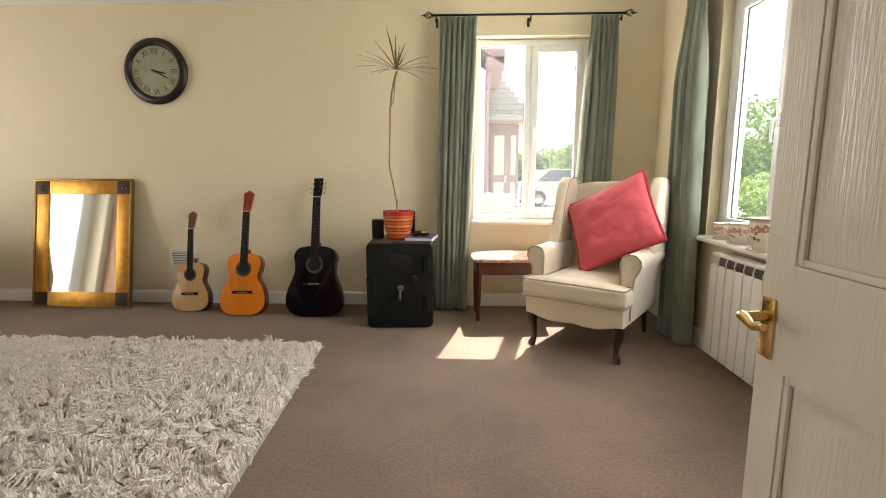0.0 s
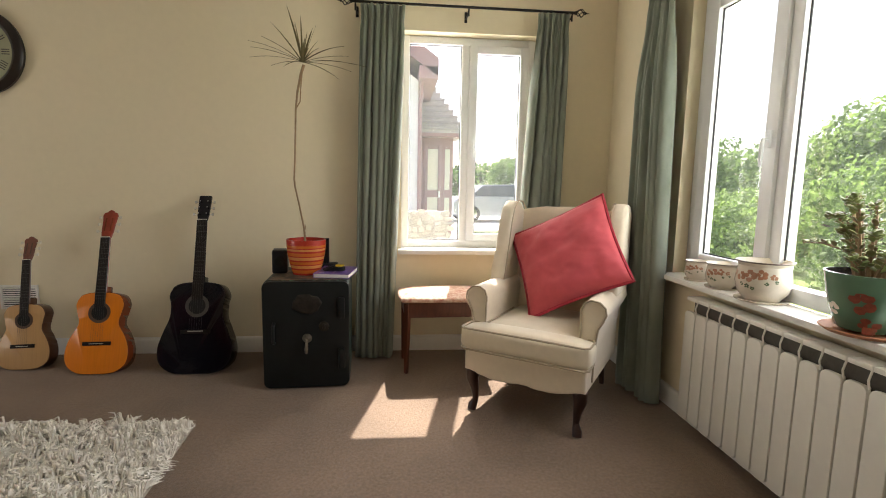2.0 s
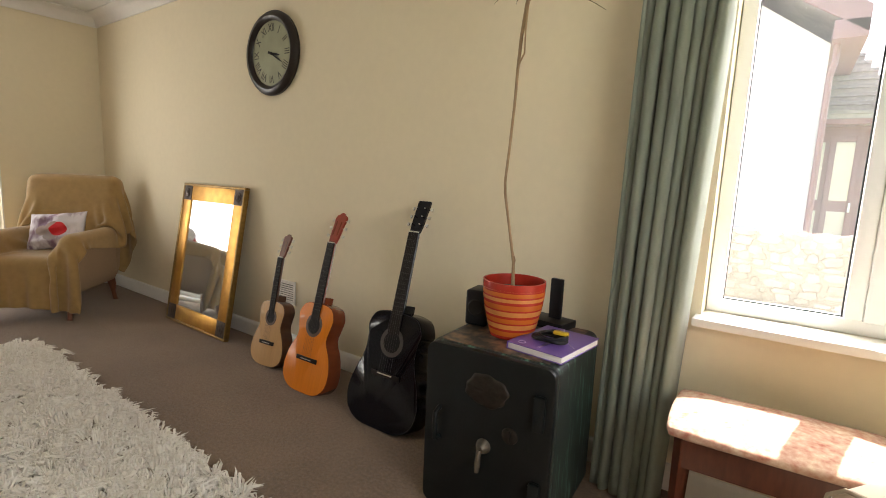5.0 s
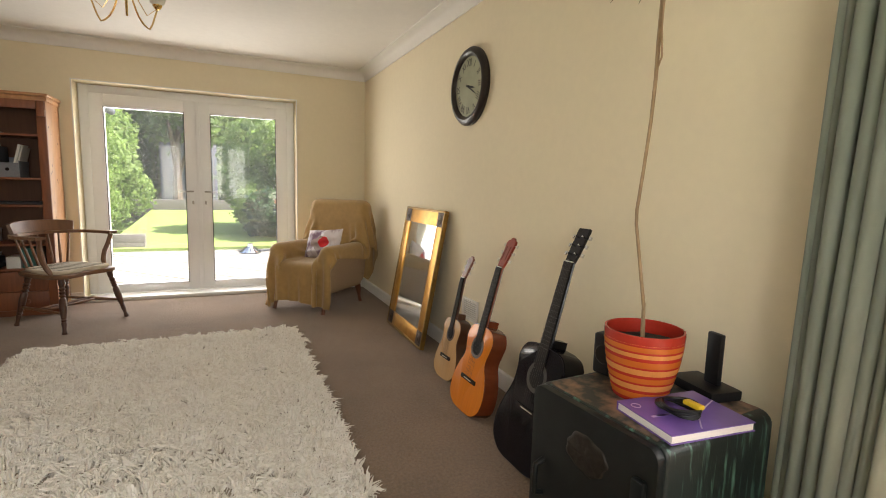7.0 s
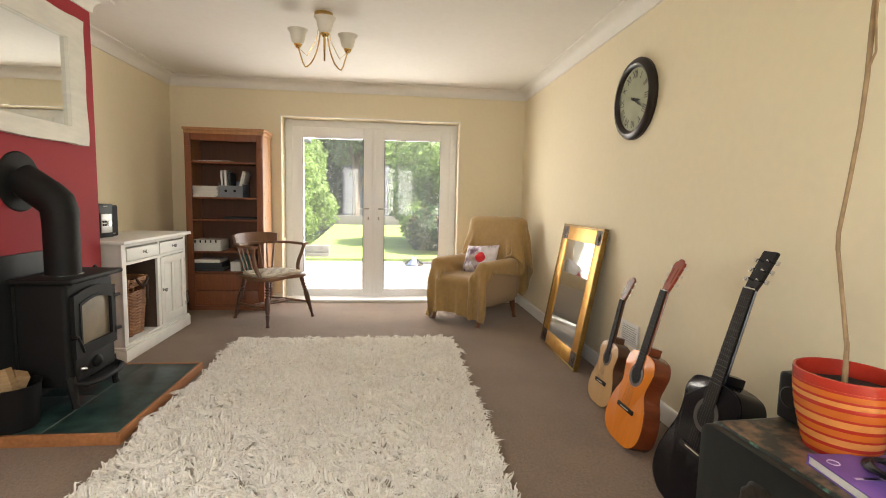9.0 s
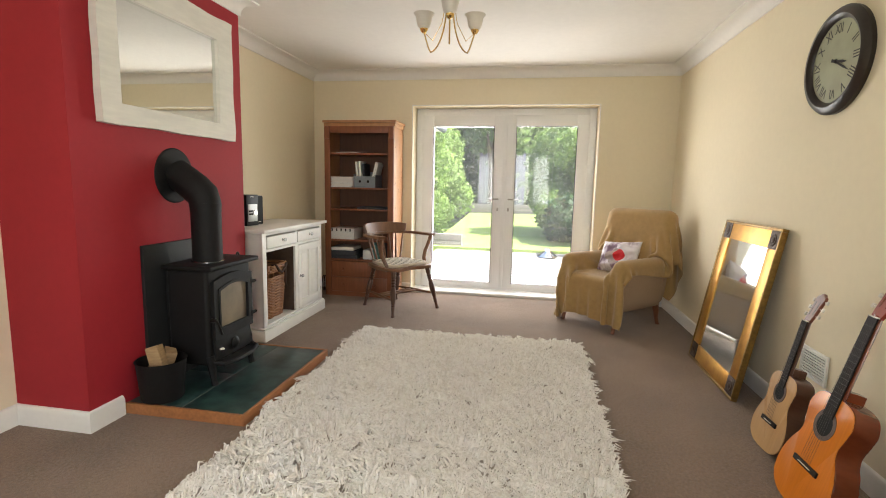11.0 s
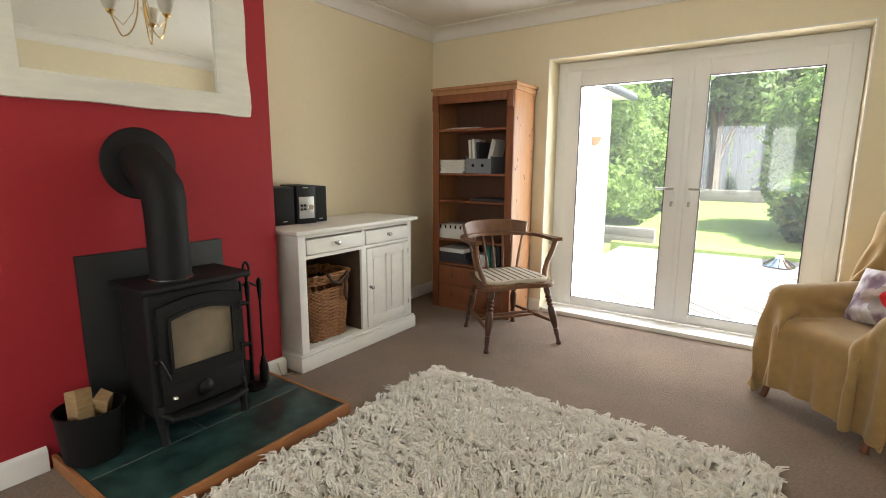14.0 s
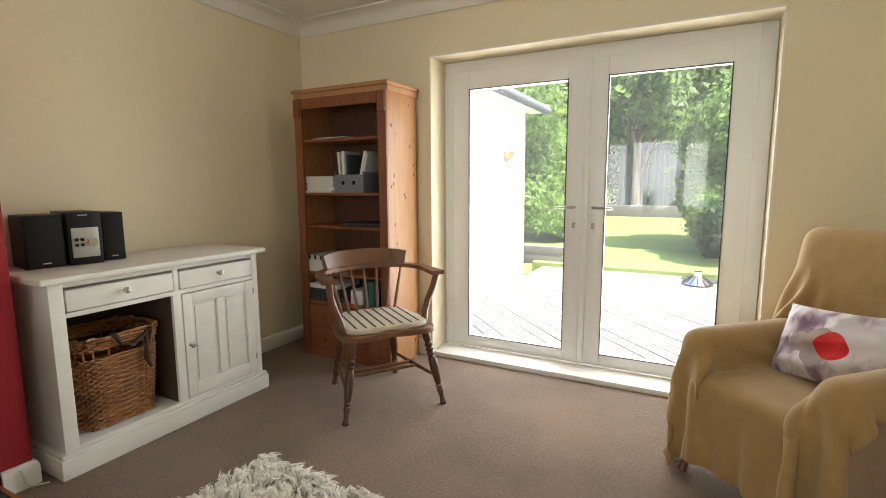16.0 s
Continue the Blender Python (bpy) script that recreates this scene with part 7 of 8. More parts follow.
for k, (y, r, h) in enumerate(((2.765, 0.056, 0.094), (2.585, 0.068, 0.11), (2.345, 0.098, 0.158))):
    prof = pot_shape(r, h)
    cp_ = thing("china_pot", "white china planter painted with pink flowers", "planter", pose(1.695, y, 0.701), group="china planters on the sill")
    bm = bmesh.new()
    lathe(bm, prof, 40)
    bowl = part("bowl", bm, M["china"], cp_)
    bm = bmesh.new()
    lathe(bm, [(r * 1.025, h), (r * 1.04, h * 0.985), (r * 1.0, h * 0.965)], 40)
    part("gilt_rim", bm, M["darkrim"], bowl, "thin brown rim line")
    bm = bmesh.new()
    lathe(bm, [(0, 0.0), (r * 0.95, 0.0), (r * 1.0, 0.006), (r * 0.97, 0.007), (r * 0.7, 0.003)], 40)
    part("saucer", bm, M["china"], cp_)
    for q, (da, fz, fs) in enumerate(((0.0, 0.66, 0.19), (0.42, 0.70, 0.16), (-0.40, 0.62, 0.16), (0.85, 0.66, 0.10), (-0.8, 0.68, 0.10), (2.6, 0.62, 0.17), (3.2, 0.6, 0.15))):
        sprig(bowl, prof, 3.55 + da, h * fz, r * fs, M["rosepaint"], "painted_flower", q + 20 * k)
    for q, (da, fz, fs) in enumerate(((-0.1, 0.40, 0.075), (0.12, 0.36, 0.06), (-0.32, 0.44, 0.06), (0.6, 0.50, 0.06), (0.95, 0.55, 0.055), (-0.9, 0.52, 0.06), (2.4, 0.42, 0.07), (3.1, 0.4, 0.07))):
        sprig(bowl, prof, 3.55 + da, h * fz, r * fs, M["leafpaint"], "painted_leaf", q + 20 * k + 300)
jp = thing("jade_plant", "jade plant in a glazed green pot on a saucer", "plant", pose(1.69, 1.91, 0.7005))
gp = [(0, 0.018), (0.07, 0.014), (0.078, 0.02), (0.095, 0.07), (0.108, 0.13), (0.116, 0.175), (0.118, 0.186), (0.112, 0.187), (0.106, 0.165), (0.09, 0.16), (0, 0.16)]
bm = bmesh.new()
lathe(bm, gp[:8], 44)
bowl = part("pot", bm, M["greenpot"], jp, "pale green glazed pot with russet leaves")
bm = bmesh.new()
lathe(bm, [(0.112, 0.186), (0.105, 0.16), (0, 0.163)], 30)
part("soil", bm, M["soil"], jp)
bm = bmesh.new()
lathe(bm, [(0, 0.0), (0.10, 0.0), (0.118, 0.012), (0.114, 0.014), (0.095, 0.006), (0, 0.005)], 40)
part("saucer", bm, M["terracotta"], jp, "terracotta saucer")
for q, (a, z, s_) in enumerate(((3.75, 0.105, 0.026), (2.95, 0.075, 0.016), (4.0, 0.04, 0.020), (5.2, 0.09, 0.017), (2.0, 0.10, 0.02))):
    sprig(bowl, gp[1:7], a, z, s_, M["rustleaf"] if q % 2 == 0 else M["china"], "painted_leaf", q + 70)
rng = random.Random(11)
leaf_mesh = None
for k in range(24):
    a = 2.4 * k
    out_ = rng.uniform(0.04, 0.15)
    hgt = rng.uniform(0.10, 0.25) if out_ < 0.10 else rng.uniform(0.02, 0.10)
    p0 = Vector((0.04 * math.cos(a), 0.04 * math.sin(a), 0.16))
    d = Vector((math.cos(a) * 0.55, math.sin(a), 0))
    if k == 0:
        d, out_, hgt = Vector((-0.35, 0.94, 0)), 0.23, 0.09
    pts = [p0 + d * out_ * t + Vector((0, 0, hgt * math.sin(t * math.pi * 0.62) + 0.01)) for t in (0, 0.25, 0.5, 0.75, 1.0)]
    bm = bmesh.new()
    tube(bm, pts, [0.006, 0.005, 0.004, 0.0035, 0.002], 6)
    br = part("branch", bm, M["stem"], jp)
    for i in range(24):
        t = 0.15 + 0.85 * i / 23
        q = pts[min(3, int(t * 4))].lerp(pts[min(4, int(t * 4) + 1)], t * 4 - min(3, int(t * 4)))
        if leaf_mesh is None:
            bm = bmesh.new()
            lathe(bm, [(0, 0), (0.007, 0.005), (0.0125, 0.017), (0.010, 0.028), (0, 0.034)], 8, Matrix.Diagonal((1, 0.4, 1, 1)))
            lf = part("leaf", bm, M["jade"], br)
            leaf_mesh = lf.data
        else:
            lf = new("leaf", leaf_mesh)
            lf.parent = br
        b = i * 2.0 + k
        lf.matrix_basis = Matrix.Translation(q) @ Euler((rng.uniform(0.5, 1.3), 0, b)).to_matrix().to_4x4() @ Matrix.Scale(rng.uniform(0.55, 0.95), 4)
# ---- outside: ground ----
M["lawn"] = material("mown_grass", (0.20, 0.27, 0.06), 0.9, vary=0.2, grain=30, stain=0.8, second=(0.11, 0.17, 0.03), bump=0.6, bump_scale=90, depth=0.02)
M["deckwood"] = material("weathered_decking", (0.25, 0.235, 0.21), 0.8, vary=0.15, grain=10, stain=3, stretch=(1, 8, 1), bump=0.2, island=0.2)
M["concrete"] = material("pale_concrete_drive", (0.52, 0.50, 0.46), 0.9, vary=0.12, grain=20, stain=1.5, bump=0.2)
M["render_w"] = material("white_render", (0.80, 0.78, 0.74), 0.9, vary=0.04, grain=20, stain=2, bump=0.3, bump_scale=60)
M["rooftile"] = material("brown_roof_tile", (0.52, 0.45, 0.41), 0.85, vary=0.2, grain=20, bump=0.2, island=0.2)
M["fascia"] = material("dark_brown_paint", (0.40, 0.23, 0.22), 0.5, vary=0.12, bump=0.05)
M["stone"] = material("pale_rubble_stone", (0.60, 0.55, 0.46), 0.9, vary=0.2, grain=12, bump=0.5, bump_scale=40, island=0.4, depth=0.01)
M["mortar"] = material("grey_mortar", (0.54, 0.49, 0.41), 0.95, bump=0.4)
M["fencewood"] = material("grey_weathered_fence", (0.10, 0.11, 0.13), 0.85, vary=0.12, grain=10, stretch=(8, 8, 1), bump=0.2)
M["kerbwood"] = material("brown_grey_sleeper", (0.16, 0.145, 0.13), 0.9, vary=0.2, grain=10, stretch=(1, 6, 6), bump=0.2)
M["bark"] = material("grey_brown_bark", (0.13, 0.09, 0.06), 0.95, vary=0.3, grain=14, stretch=(4, 4, 1), bump=0.8, depth=0.02)


def leaf_material(name, a, b):
    m = material(name, a, 0.55, vary=0.2, grain=3, stain=1.5, second=b, bump=0, island=0.45)
    return let_light_through(m, 0.65)


M["leaf_mid"] = leaf_material("mid_green_foliage", (0.16, 0.24, 0.075), (0.08, 0.135, 0.04))
M["leaf_light"] = leaf_material("bright_green_foliage", (0.27, 0.38, 0.11), (0.14, 0.22, 0.05))
M["leaf_dark"] = leaf_material("glossy_dark_foliage", (0.10, 0.18, 0.075), (0.045, 0.09, 0.03))

GZ = -0.16
solid("ground", B((-400, 400, -400, 400, GZ - 1.0, GZ - 0.25)), M["lawn"], "distant grassy ground", "ground", kind="structure")
bm = bmesh.new()
slab(bm, [(-40, 0.25), (-9.95, 0.25), (-9.95, 12), (-40, 12)], -0.6, -0.1)
for v in bm.verts:
    if v.co.z > -0.3 and v.co.x < -20:
        v.co.z = 1.3
lawn = solid("lawn", bm, M["lawn"], "sunlit mown lawn rising to the hedge", "lawn", kind="structure", smooth=0)
bm = bmesh.new()
slab(bm, [(2.01, -20), (30, -20), (30, 15), (2.01, 15)], -0.6, GZ)
solid("lawn", bm, M["lawn"], "garden grass below the east window", "lawn", kind="structure", smooth=0)
bm = bmesh.new()
slab(bm, [(-12, 4.16), (2.0, 4.16), (2.0, 15.01), (30, 15.01), (30, 60), (-12, 60)], -0.6, GZ + 0.01)
solid("driveway", bm, M["concrete"], "pale concrete drive outside the north window", "driveway", kind="structure", smooth=0)

# ---- decking ----
deck = thing("deck", "pale weathered timber decking with open joints", "deck", kind="structure")
part("joists", B((-9.85, -5.2, 0.42, 12, -0.5, GZ - 0.10)), M["bark"], deck)
W = 0.145
ang = radians(44)
ux, uy = Vector((math.cos(ang), math.sin(ang))), Vector((-math.sin(ang), math.cos(ang)))
board = None


def clip(poly, x0, x1, y0, y1):
    for ax, lim, sg in ((0, x0, 1), (0, x1, -1), (1, y0, 1), (1, y1, -1)):
        out_ = []
        for p, q in zip(poly, poly[1:] + poly[:1]):
            a, b = sg * (p[ax] - lim), sg * (q[ax] - lim)
            if a >= 0:
                out_.append(p)
            if (a >= 0) != (b >= 0):
                t = a / (a - b)
                out_.append((p[0] + (q[0] - p[0]) * t, p[1] + (q[1] - p[1]) * t))
        poly = out_
        if len(poly) < 3:
            return []
    return poly


for k in range(-75, 76):
    c = Vector((-7.5, 4.0)) + uy * (k * W)
    quad = [tuple(c - ux * 12), tuple(c + ux * 14), tuple(c + ux * 14 + uy * (W - 0.02)), tuple(c - ux * 12 + uy * (W - 0.02))]
    poly = clip(quad, -9.88, -5.18, 0.44, 8.0)
    if len(poly) >= 3:
        bm = bmesh.new()
        slab(bm, poly, GZ - 0.04, GZ + 0.002 * math.sin(k * 1.7))
        part("deck_board", bm, M["deckwood"], deck, smooth=0)
part("edge_board", B((-9.94, -9.89, 0.44, 12.0, -0.5, GZ + 0.004), bevel=0.004), M["deckwood"], deck)
pl = thing("planter_box", "low grey timber sleeper edging by the lawn", "planter")
for z in (-0.16, 0.0):
    part("sleeper", B((-10.3, -10.12, 0.0, 0.95, z, z + 0.155), bevel=0.003), M["kerbwood"], pl)
sl = thing("solar_lamp", "grey metal dome lamp standing on the decking", "garden lamp", pose(-9.35, 2.80, GZ + 0.002))
bm = bmesh.new()
lathe(bm, [(0, 0.005), (0.14, 0.0), (0.20, 0.02), (0.13, 0.07), (0.07, 0.12), (0.055, 0.15), (0.06, 0.19), (0, 0.195)], 18)
part("dome", bm, M["chrome"], sl)
for k in range(12):
    a = math.pi * k / 6
    bm = bmesh.new()
    tube(bm, [(0.19 * math.cos(a), 0.19 * math.sin(a), 0.03), (0.13 * math.cos(a), 0.13 * math.sin(a), 0.075), (0.072 * math.cos(a), 0.072 * math.sin(a), 0.125)], 0.006, 5)
    part("rib", bm, M["iron"], sl)

# ---- white extension beside the deck ----
ext = thing("house_extension", "white rendered single-storey extension with dark gutter", "house", kind="structure")
part("wall", B((-9.0, -5.18, -3.5, 0.40, -0.6, 2.32)), M["render_w"], ext)
bm = bmesh.new()
slab(bm, [(-3.7, 2.9), (0.62, 2.36), (0.62, 2.42), (-3.7, 3.1)], -9.2, -5.18, 0, 1, Matrix(((0, 0, 1, 0), (1, 0, 0, 0), (0, 1, 0, 0), (0, 0, 0, 1))))
part("roof", bm, M["rooftile"], ext)
bm = bmesh.new()
tube(bm, [(-9.25, 0.66, 2.33), (-5.19, 0.66, 2.34)], 0.06, 12)
part("gutter", bm, M["fencewood"], ext, "grey plastic gutter")
part("soffit", B((-9.2, -5.18, 0.401, 0.60, 2.29, 2.355)), M["white"], ext)
wp_ = thing("wall_planter", "terracotta half-pot hung on the white wall", "planter", pose(-8.2, 0.401, 1.55) @ Matrix.Scale(0.65, 4))
bm = bmesh.new()
lathe(bm, [(0, 0.0), (0.09, 0.01), (0.14, 0.08), (0.17, 0.17), (0.185, 0.19), (0.175, 0.19), (0.15, 0.16), (0, 0.15)], 24)
for v in bm.verts:
    v.co.y = max(v.co.y, 0.0005)
part("pot", bm, M["terracotta"], wp_)

# ---- fence and garden edge ----
fence = thing("fence", "pale grey timber fence panels behind the lawn", "fence")
for y0, y1 in ((0.42, 1.28), (1.34, 2.20)):
    for k in range(6):
        w = (y1 - y0) / 6
        part("slat", B((-18.6 - 0.01 * (k % 2), -18.57 - 0.01 * (k % 2), y0 + k * w, y0 + (k + 1) * w - 0.002, 0.5, 2.5), bevel=0.003), M["fencewood"], fence)
    part("rail", B((-18.57, -18.53, y0, y1, 2.25, 2.33)), M["fencewood"], fence)
fence = thing("fence", "low dark boarded fence behind the garden bush", "fence")
for k in range(9):
    part("board", B((-18.3, -18.27, -3.9, -1.75, 0.15 + k * 0.19, 0.325 + k * 0.19), bevel=0.004), M["kerbwood"], fence)
for y in (-3.85, -1.82):
    part("post", B((-18.4, -18.302, y - 0.05, y + 0.05, -0.1, 1.95), bevel=0.005), M["kerbwood"], fence)
solid("garden_wall", B((-17.6, -17.4, -3, 6.5, 0.0, 0.58), bevel=0.01), M["kerbwood"], "low brown sleeper kerb along the lawn's back", "kerb")
gate = thing("pillar", "reddish pierced clay garden pillar at the deck's edge", "pillar", pose(-9.6, 3.50, GZ))
part("block", B((-0.16, 0.16, -0.16, 0.16, 0, 0.95), bevel=0.02), M["terracotta"], gate)
part("cap", B((-0.2, 0.2, -0.2, 0.2, 0.95, 1.03), bevel=0.02), M["terracotta"], gate)
for z in (0.3, 0.55, 0.78):
    bm = bmesh.new()
    lathe(bm, [(0, 0.003), (0.06, 0.002)], 12, Matrix.Translation((0.16, 0, z)) @ Matrix.Rotation(math.pi / 2, 4, "Y"))
    part("piercing", bm, M["hole"], gate)


# ---- plants ----
def foliage(parent, clumps, n, size, mat, seed, flat=0.35):
    """Many small folded leaves over and inside the clumps, each clump (x, y, z, rx, ry, rz)."""
    rg = np.random.default_rng(seed)
    vol = np.array([c[3] * c[4] * c[5] for c in clumps]) ** (2 / 3)
    pick = rg.choice(len(clumps), n, p=vol / vol.sum())
    C = np.array(clumps)[pick]
    v = rg.normal(size=(n, 3))
    v /= np.linalg.norm(v, axis=1)[:, None]
    rr = 1 - 0.35 * rg.random(n) ** 2.0
    lump = np.array([noise.noise((float(a) * 2.3, float(b) * 2.3, float(c) * 2.3 + seed)) for a, b, c in v * 1.4 + C[:, :3]])
    p = C[:, :3] + v * C[:, 3:] * (rr * (1 + 0.30 * lump))[:, None]
    face = v + rg.normal(size=(n, 3)) * 0.45
    d = np.cross(face, rg.normal(size=(n, 3)))
    d[:, 2] -= 0.35 * np.linalg.norm(d, axis=1)
    d /= np.linalg.norm(d, axis=1)[:, None]
    s = np.cross(d, face)
    s /= np.linalg.norm(s, axis=1)[:, None]
    up = np.cross(s, d)
    L = size * (0.6 + 0.8 * rg.random(n))[:, None]
    Wd = L * flat
    q = np.stack([p, p + d * L * 0.5 + s * Wd - up * L * 0.06, p + d * L, p + d * L * 0.5 - s * Wd - up * L * 0.06], axis=1).reshape(-1, 3)
    i = np.arange(n)[:, None] * 4
    f = np.concatenate([i + np.array([[0, 1, 2]]), i + np.array([[0, 2, 3]])], axis=0)
    me = bpy.data.meshes.new("crown")
    me.from_pydata(q.tolist(), [], f.tolist())
    me.materials.append(mat)
    ob = new("crown", me)
    ob.parent = parent
    tagged(ob, kind="stuff")
    return ob


def shrub(name, label, x, y, z, clumps, n, size, mat, seed, flat=0.35, trunk=0.06):
    t = thing(name, label, "tree" if name == "tree" else "shrub", pose(x, y, z))
    bm = bmesh.new()
    top = max(c[2] for c in clumps)
    tube(bm, [(0, 0, -0.3), (0.03, 0, top * 0.3), (-0.04, 0.05, top * 0.6), (0, 0, top)], [trunk, trunk * 0.8, trunk * 0.5, trunk * 0.2], 8)
    part("trunk", bm, M["bark"], t)
    for k, c in enumerate(clumps[:7]):
        bm = bmesh.new()
        b0 = Vector((0, 0, top * (0.18 + 0.05 * k)))
        b1 = Vector(c[:3])
        tube(bm, [b0, b0.lerp(b1, 0.5) + Vector((0, 0, 0.1)), b1], [trunk * 0.5, trunk * 0.3, trunk * 0.12], 6)
        part("limb", bm, M["bark"], t)
    foliage(t, clumps, n, size, mat, seed, flat)
    return t


def heap(seed, w, d, h, n, low=0.25):
    rg = random.Random(seed)
    return [(rg.uniform(-w, w), rg.uniform(-d, d), rg.uniform(low, 0.85) * h, rg.uniform(0.25, 0.5) * w + 0.2, rg.uniform(0.3, 0.5) * d + 0.2, rg.uniform(0.14, 0.26) * h) for _ in range(n)]


# west garden: tall hedge trees behind, laurels beside the lawn
for k, (x, y, w, d, h, mat, n) in enumerate(((-20.5, -3.6, 1.8, 2.0, 5.2, "leaf_light", 12000), (-20.8, 0.2, 1.8, 2.2, 6.4, "leaf_mid", 14000), (-21.0, 3.6, 1.8, 2.2, 6.6, "leaf_light", 14000), (-20.2, 7.2, 1.8, 2.2, 5.8, "leaf_mid", 8000), (-24.0, -1.5, 2.0, 4.0, 7.6, "leaf_mid", 8000), (-24.0, 5.5, 2.0, 4.0, 7.6, "leaf_mid", 8000), (-24.0, 11.5, 2.0, 4.0, 7.4, "leaf_mid", 5000))):
    shrub("tree", "leafy garden tree in full summer foliage", x, y, 0.6, heap(k + 1, w, d, h, 30, 0.05), n * 2, 0.22, M[mat], k + 1, 0.3, 0.14)
for k, (x, y, w, d, h, mat, n, sz) in enumerate(((-16.2, -0.75, 0.8, 0.8, 2.9, "leaf_light", 9000, 0.15), (-11.9, -0.75, 0.9, 0.8, 3.3, "leaf_light", 7000, 0.14), (-12.4, 3.7, 0.9, 0.9, 2.95, "leaf_light", 15000, 0.13), (-11.2, 3.75, 0.5, 0.6, 1.05, "leaf_dark", 4500, 0.18), (-15.8, -2.2, 1.3, 1.2, 3.2, "leaf_mid", 6000, 0.16))):
    shrub("shrub", "dense green garden shrub beside the lawn", x, y, 0.05, heap(k + 30, w, d, h, 16, 0.08), n * 2, sz * 0.75, M[mat], k + 30, 0.36, 0.06)
shrub("tree", "dark-trunked garden tree in front of the pale fence", -18.0, 0.98, 0.3, heap(29, 1.0, 0.9, 5.2, 14, 0.58), 6000, 0.26, M["leaf_mid"], 29, 0.3, 0.16)
# east garden
for k, (x, y, w, d, h, mat, n, sz) in enumerate(((8.6, 10.8, 1.4, 1.6, 3.0, "leaf_mid", 8000, 0.15), (8.8, 7.4, 1.4, 1.8, 3.6, "leaf_light", 9000, 0.16), (8.8, 4.2, 1.4, 1.8, 3.9, "leaf_mid", 9000, 0.16), (8.8, 1.0, 1.4, 1.8, 3.8, "leaf_mid", 7000, 0.17), (6.4, 8.4, 0.8, 1.0, 1.45, "leaf_light", 6000, 0.10), (6.0, 5.6, 0.8, 1.2, 1.7, "leaf_light", 7000, 0.10), (6.0, 2.8, 0.8, 1.3, 1.8, "leaf_light", 6000, 0.11), (8.6, 13.8, 1.4, 1.4, 2.6, "leaf_mid", 5000, 0.15))):
    shrub("shrub", "bright leafy hedge shrub outside the window", x, y, GZ, heap(k + 60, w, d, h, 18, 0.06), n * 2, sz * 0.7, M[mat], k + 60, 0.36, 0.06)

# ---- neighbour's house to the north ----
nb = thing("neighbour_house", "white rendered house with brown fascia and tiled porch", "house")
part("wall", B((-5.0, 0.70, 11.5, 17.0, -0.6, 3.4)), M["render_w"], nb, "white rendered gable wall")
bm = bmesh.new()
slab(bm, [(-5.6, 3.0), (-2.3, 5.9), (1.05, 3.55), (1.05, 3.75), (-2.3, 6.15), (-5.6, 3.2)], -17.3, -11.1, 0, 1, UPR)
part("roof", bm, M["rooftile"], nb)
bm = bmesh.new()
slab(bm, [(-2.3, 5.65), (1.10, 3.42), (1.10, 3.78), (-2.3, 6.2)], -11.12, -11.06, 0, 1, UPR)
part("bargeboard", bm, M["fascia"], nb, "dark brown bargeboard")
part("fascia", B((0.70, 1.10, 11.06, 17.2, 3.36, 3.62), bevel=0.01), M["fascia"], nb)
bm = bmesh.new()
slab(bm, [(-5.0, 3.4), (0.7, 3.4), (-2.3, 5.6)], -17.0, -11.5, 0, 1, UPR)
part("gable", bm, M["render_w"], nb)
bm = bmesh.new()
tube(bm, [(0.78, 11.4, 3.4), (0.78, 11.42, 3.1), (0.74, 11.45, 2.9), (0.74, 11.45, -0.2)], 0.045, 8)
part("downpipe", bm, M["fascia"], nb, "dark brown downpipe")
porch = part("porch", B((0.72, 1.70, 13.4, 15.0, -0.2, 2.5)), M["fascia"], nb, "brown timber porch")
for k in range(9):
    z0, x1 = 2.55 + k * 0.17, 2.0 - k * 0.10
    part("tile_course", B((0.71, x1, 12.95 + k * 0.17, 13.2 + k * 0.17, z0, z0 + 0.06), (0.712, x1 - 0.002, 12.99 + k * 0.17, 15.2, z0 - 0.08, z0 - 0.001), bevel=0.006), M["rooftile"], porch)
part("porch_beam", B((0.71, 1.95, 13.0, 13.4, 2.38, 2.55), bevel=0.01), M["fascia"], porch)
pd = part("porch_door", frame_bars(0.95, 1.40, -0.1, 2.2, 0.09, 13.34, 13.4, 0.01), M["fascia"], porch)
pane("pane", 1.04, 1.31, 1.0, 2.1, 13.37, pd)
# opaque pale plates: the sky's reflection in the panes is painted as colour
for a, b, c, d in ((1.04, 1.31, 1.05, 2.1), (1.04, 1.31, 0.0, 0.85), (1.49, 1.62, 1.05, 2.1), (1.49, 1.62, 0.1, 0.85), (0.78, 0.88, 1.05, 2.1), (0.78, 0.88, 0.1, 0.85)):
    part("porch_pane", B((a, b, 13.385, 13.393, c, d)), M["china"], porch, "pane with a pale reflection put into its colour")
part("door_handle", B((1.33, 1.36, 13.28, 13.34, 0.85, 1.02), bevel=0.008), M["upvc"], pd)

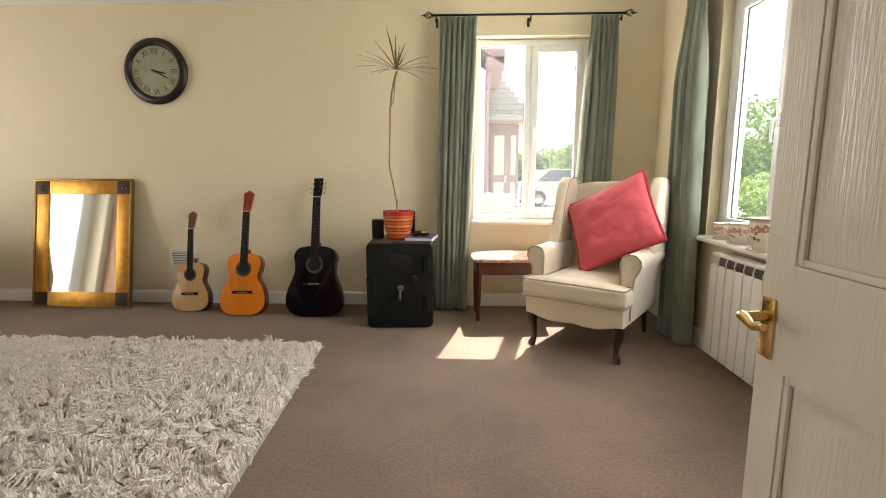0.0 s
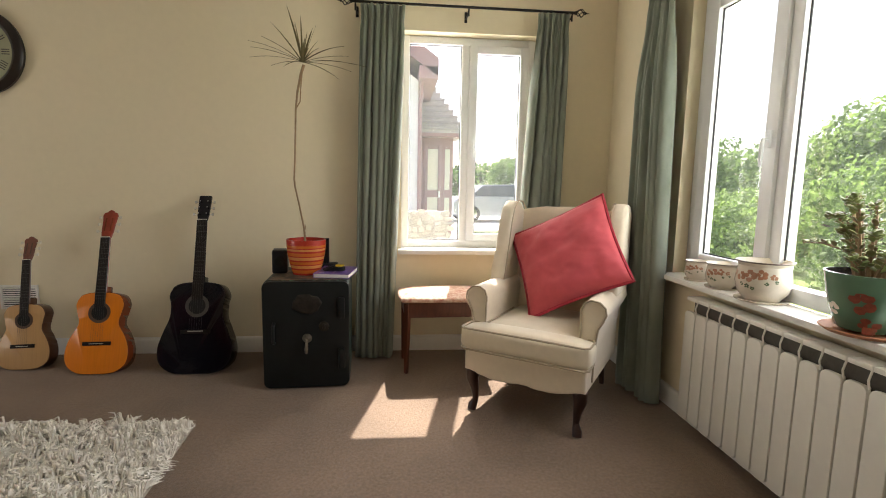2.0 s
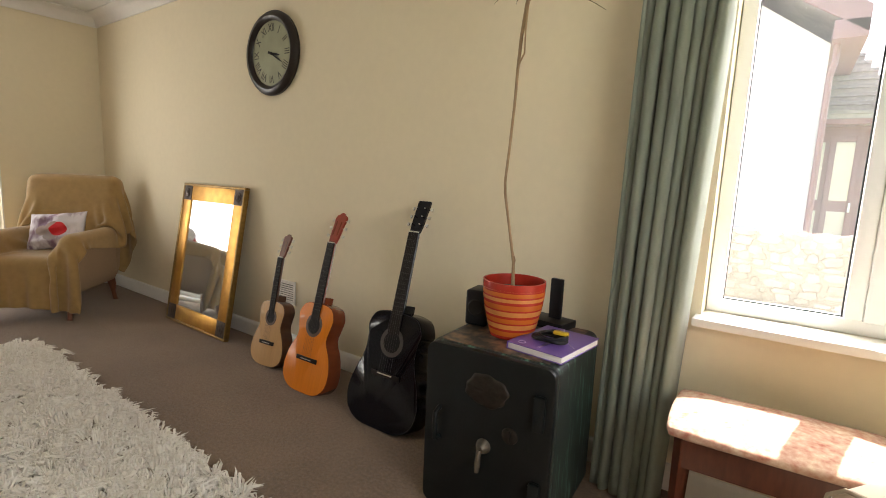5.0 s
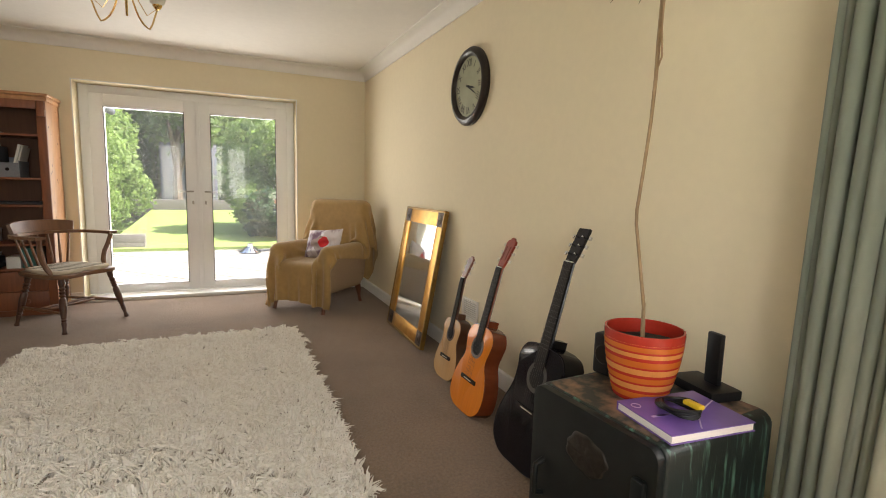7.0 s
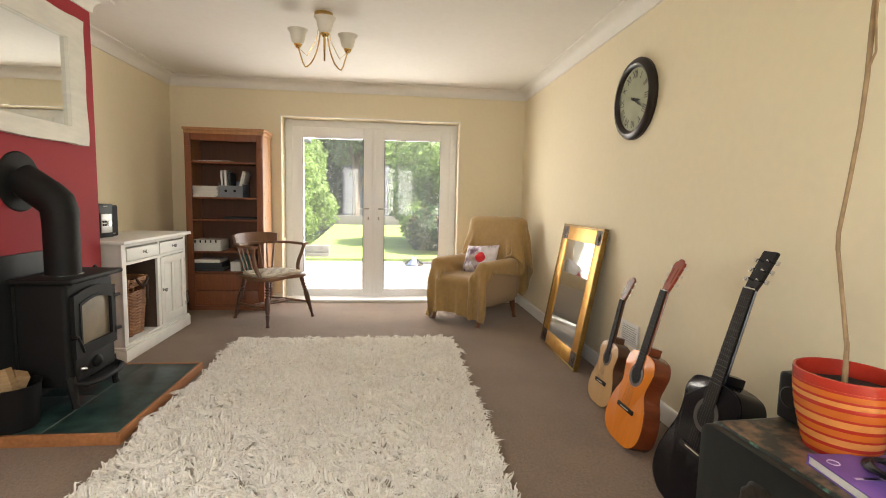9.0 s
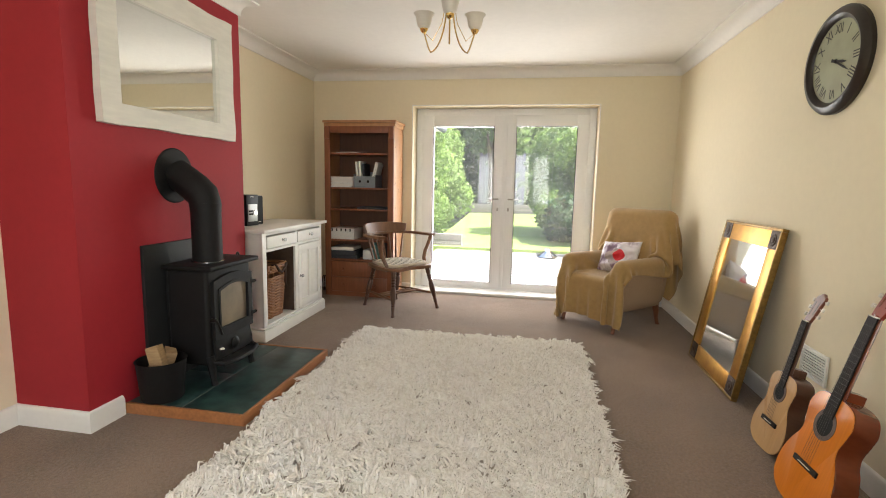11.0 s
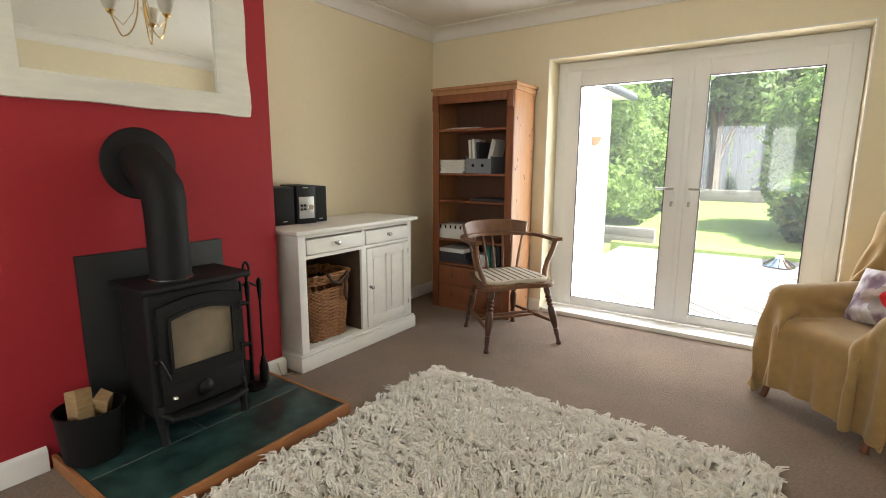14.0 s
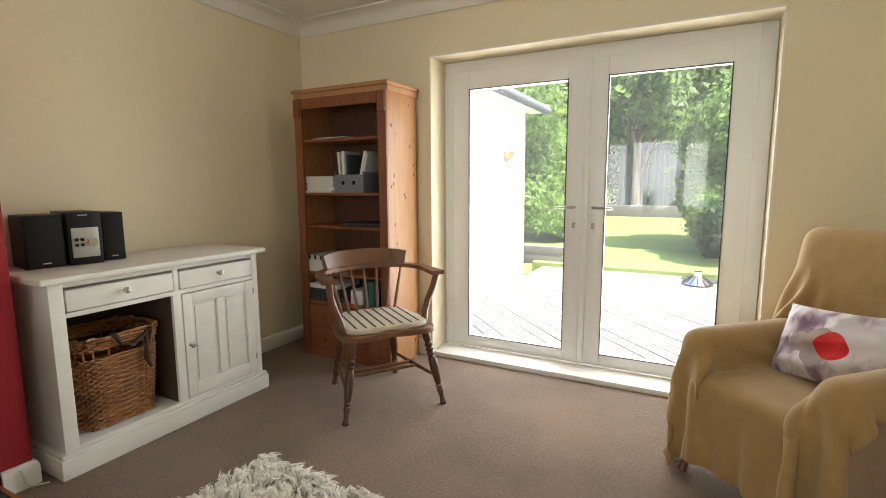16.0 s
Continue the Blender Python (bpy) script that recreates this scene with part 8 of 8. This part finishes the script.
swall = thing("stone_wall", "low pale rubble stone garden wall", "wall")
part("core", B((-4.0, 1.05, 8.05, 8.25, -0.5, 0.74)), M["mortar"], swall)
rng = random.Random(6)
z = -0.12
while z < 0.74:
    x = -1.2 + rng.uniform(-0.1, 0.1)
    while x < 1.03:
        w, h = rng.uniform(0.08, 0.24), rng.uniform(0.05, 0.13)
        zz = z + rng.uniform(-0.025, 0.025)
        bm = bmesh.new()
        k = rng.choice((5, 6, 7))
        a0 = rng.uniform(0, 6)
        ring_ = [(x + w / 2 + 0.5 * w * rng.uniform(0.8, 1.08) * math.copysign(abs(math.cos(a)) ** 0.7, math.cos(a)), zz + 0.5 * h * rng.uniform(0.8, 1.08) * math.copysign(abs(math.sin(a)) ** 0.7, math.sin(a))) for a in (a0 + i * 2 * math.pi / k for i in range(k))]
        slab(bm, [(p, min(q, 0.80)) for p, q in ring_], -8.1, -8.045 + rng.uniform(0, 0.025), 0.008, 1, UPR)
        part("stone", bm, M["stone"], swall)
        x += w + 0.005
    z += 0.085

# ---- parked car beyond the drive ----
M["carpaint"] = material("silver_car_paint", (0.55, 0.57, 0.60), 0.2, metal=0.5, vary=0.03, bump=0, coat=0.6)
M["carglass"] = material("dark_car_glass", (0.10, 0.11, 0.12), 0.05, vary=0.1, bump=0)
car = thing("car", "silver car parked on the drive", "car", pose(4.1, 19.5, GZ + 0.01, 0, 0, 12))
bm = bmesh.new()
slab(bm, spline([(-2.0, 0.25), (-2.05, 0.6), (-1.9, 0.85), (-1.2, 0.95), (1.0, 0.95), (1.8, 0.85), (2.05, 0.62), (2.0, 0.28), (0, 0.22), (-2.0, 0.25)], 5)[:-1], -0.8, 0.8, 0.08, 3, UPR)
part("body", bm, M["carpaint"], car)
bm = bmesh.new()
slab(bm, [(-1.3, 0.94), (-0.8, 1.38), (0.5, 1.42), (1.1, 0.94)], -0.68, 0.68, 0.06, 3, UPR)
part("cabin", bm, M["carglass"], car)
for x in (-1.25, 1.25):
    for y in (-0.72, 0.72):
        bm = bmesh.new()
        lathe(bm, [(0, -0.1), (0.2, -0.1), (0.3, -0.09), (0.31, 0.0), (0.3, 0.09), (0.2, 0.1), (0, 0.1)], 24, Matrix.Translation((x, y, 0.31)) @ Matrix.Rotation(math.pi / 2, 4, "X"))
        wh = part("wheel", bm, M["rubber"], car)
        bm = bmesh.new()
        lathe(bm, [(0, 0.11), (0.18, 0.105)], 20, Matrix.Translation((x, y, 0.31)) @ Matrix.Rotation(math.copysign(math.pi / 2, -y), 4, "X"))
        part("rim", bm, M["chrome"], wh)
shrub("tree", "small leafy tree beyond the parked car", 6.6, 27.0, GZ, heap(91, 1.2, 1.2, 3.0, 12), 4000, 0.2, M["leaf_mid"], 91, 0.35, 0.1)
for k, (x, y) in enumerate(((-9, 44), (8, 46), (22, 40), (34, 30))):
    shrub("tree", "far line of trees on the horizon", x, y, GZ, heap(95 + k, 5, 3, 4.0, 14), 3000, 0.5, M["leaf_mid"], 95 + k, 0.35, 0.2)
clear_panes()
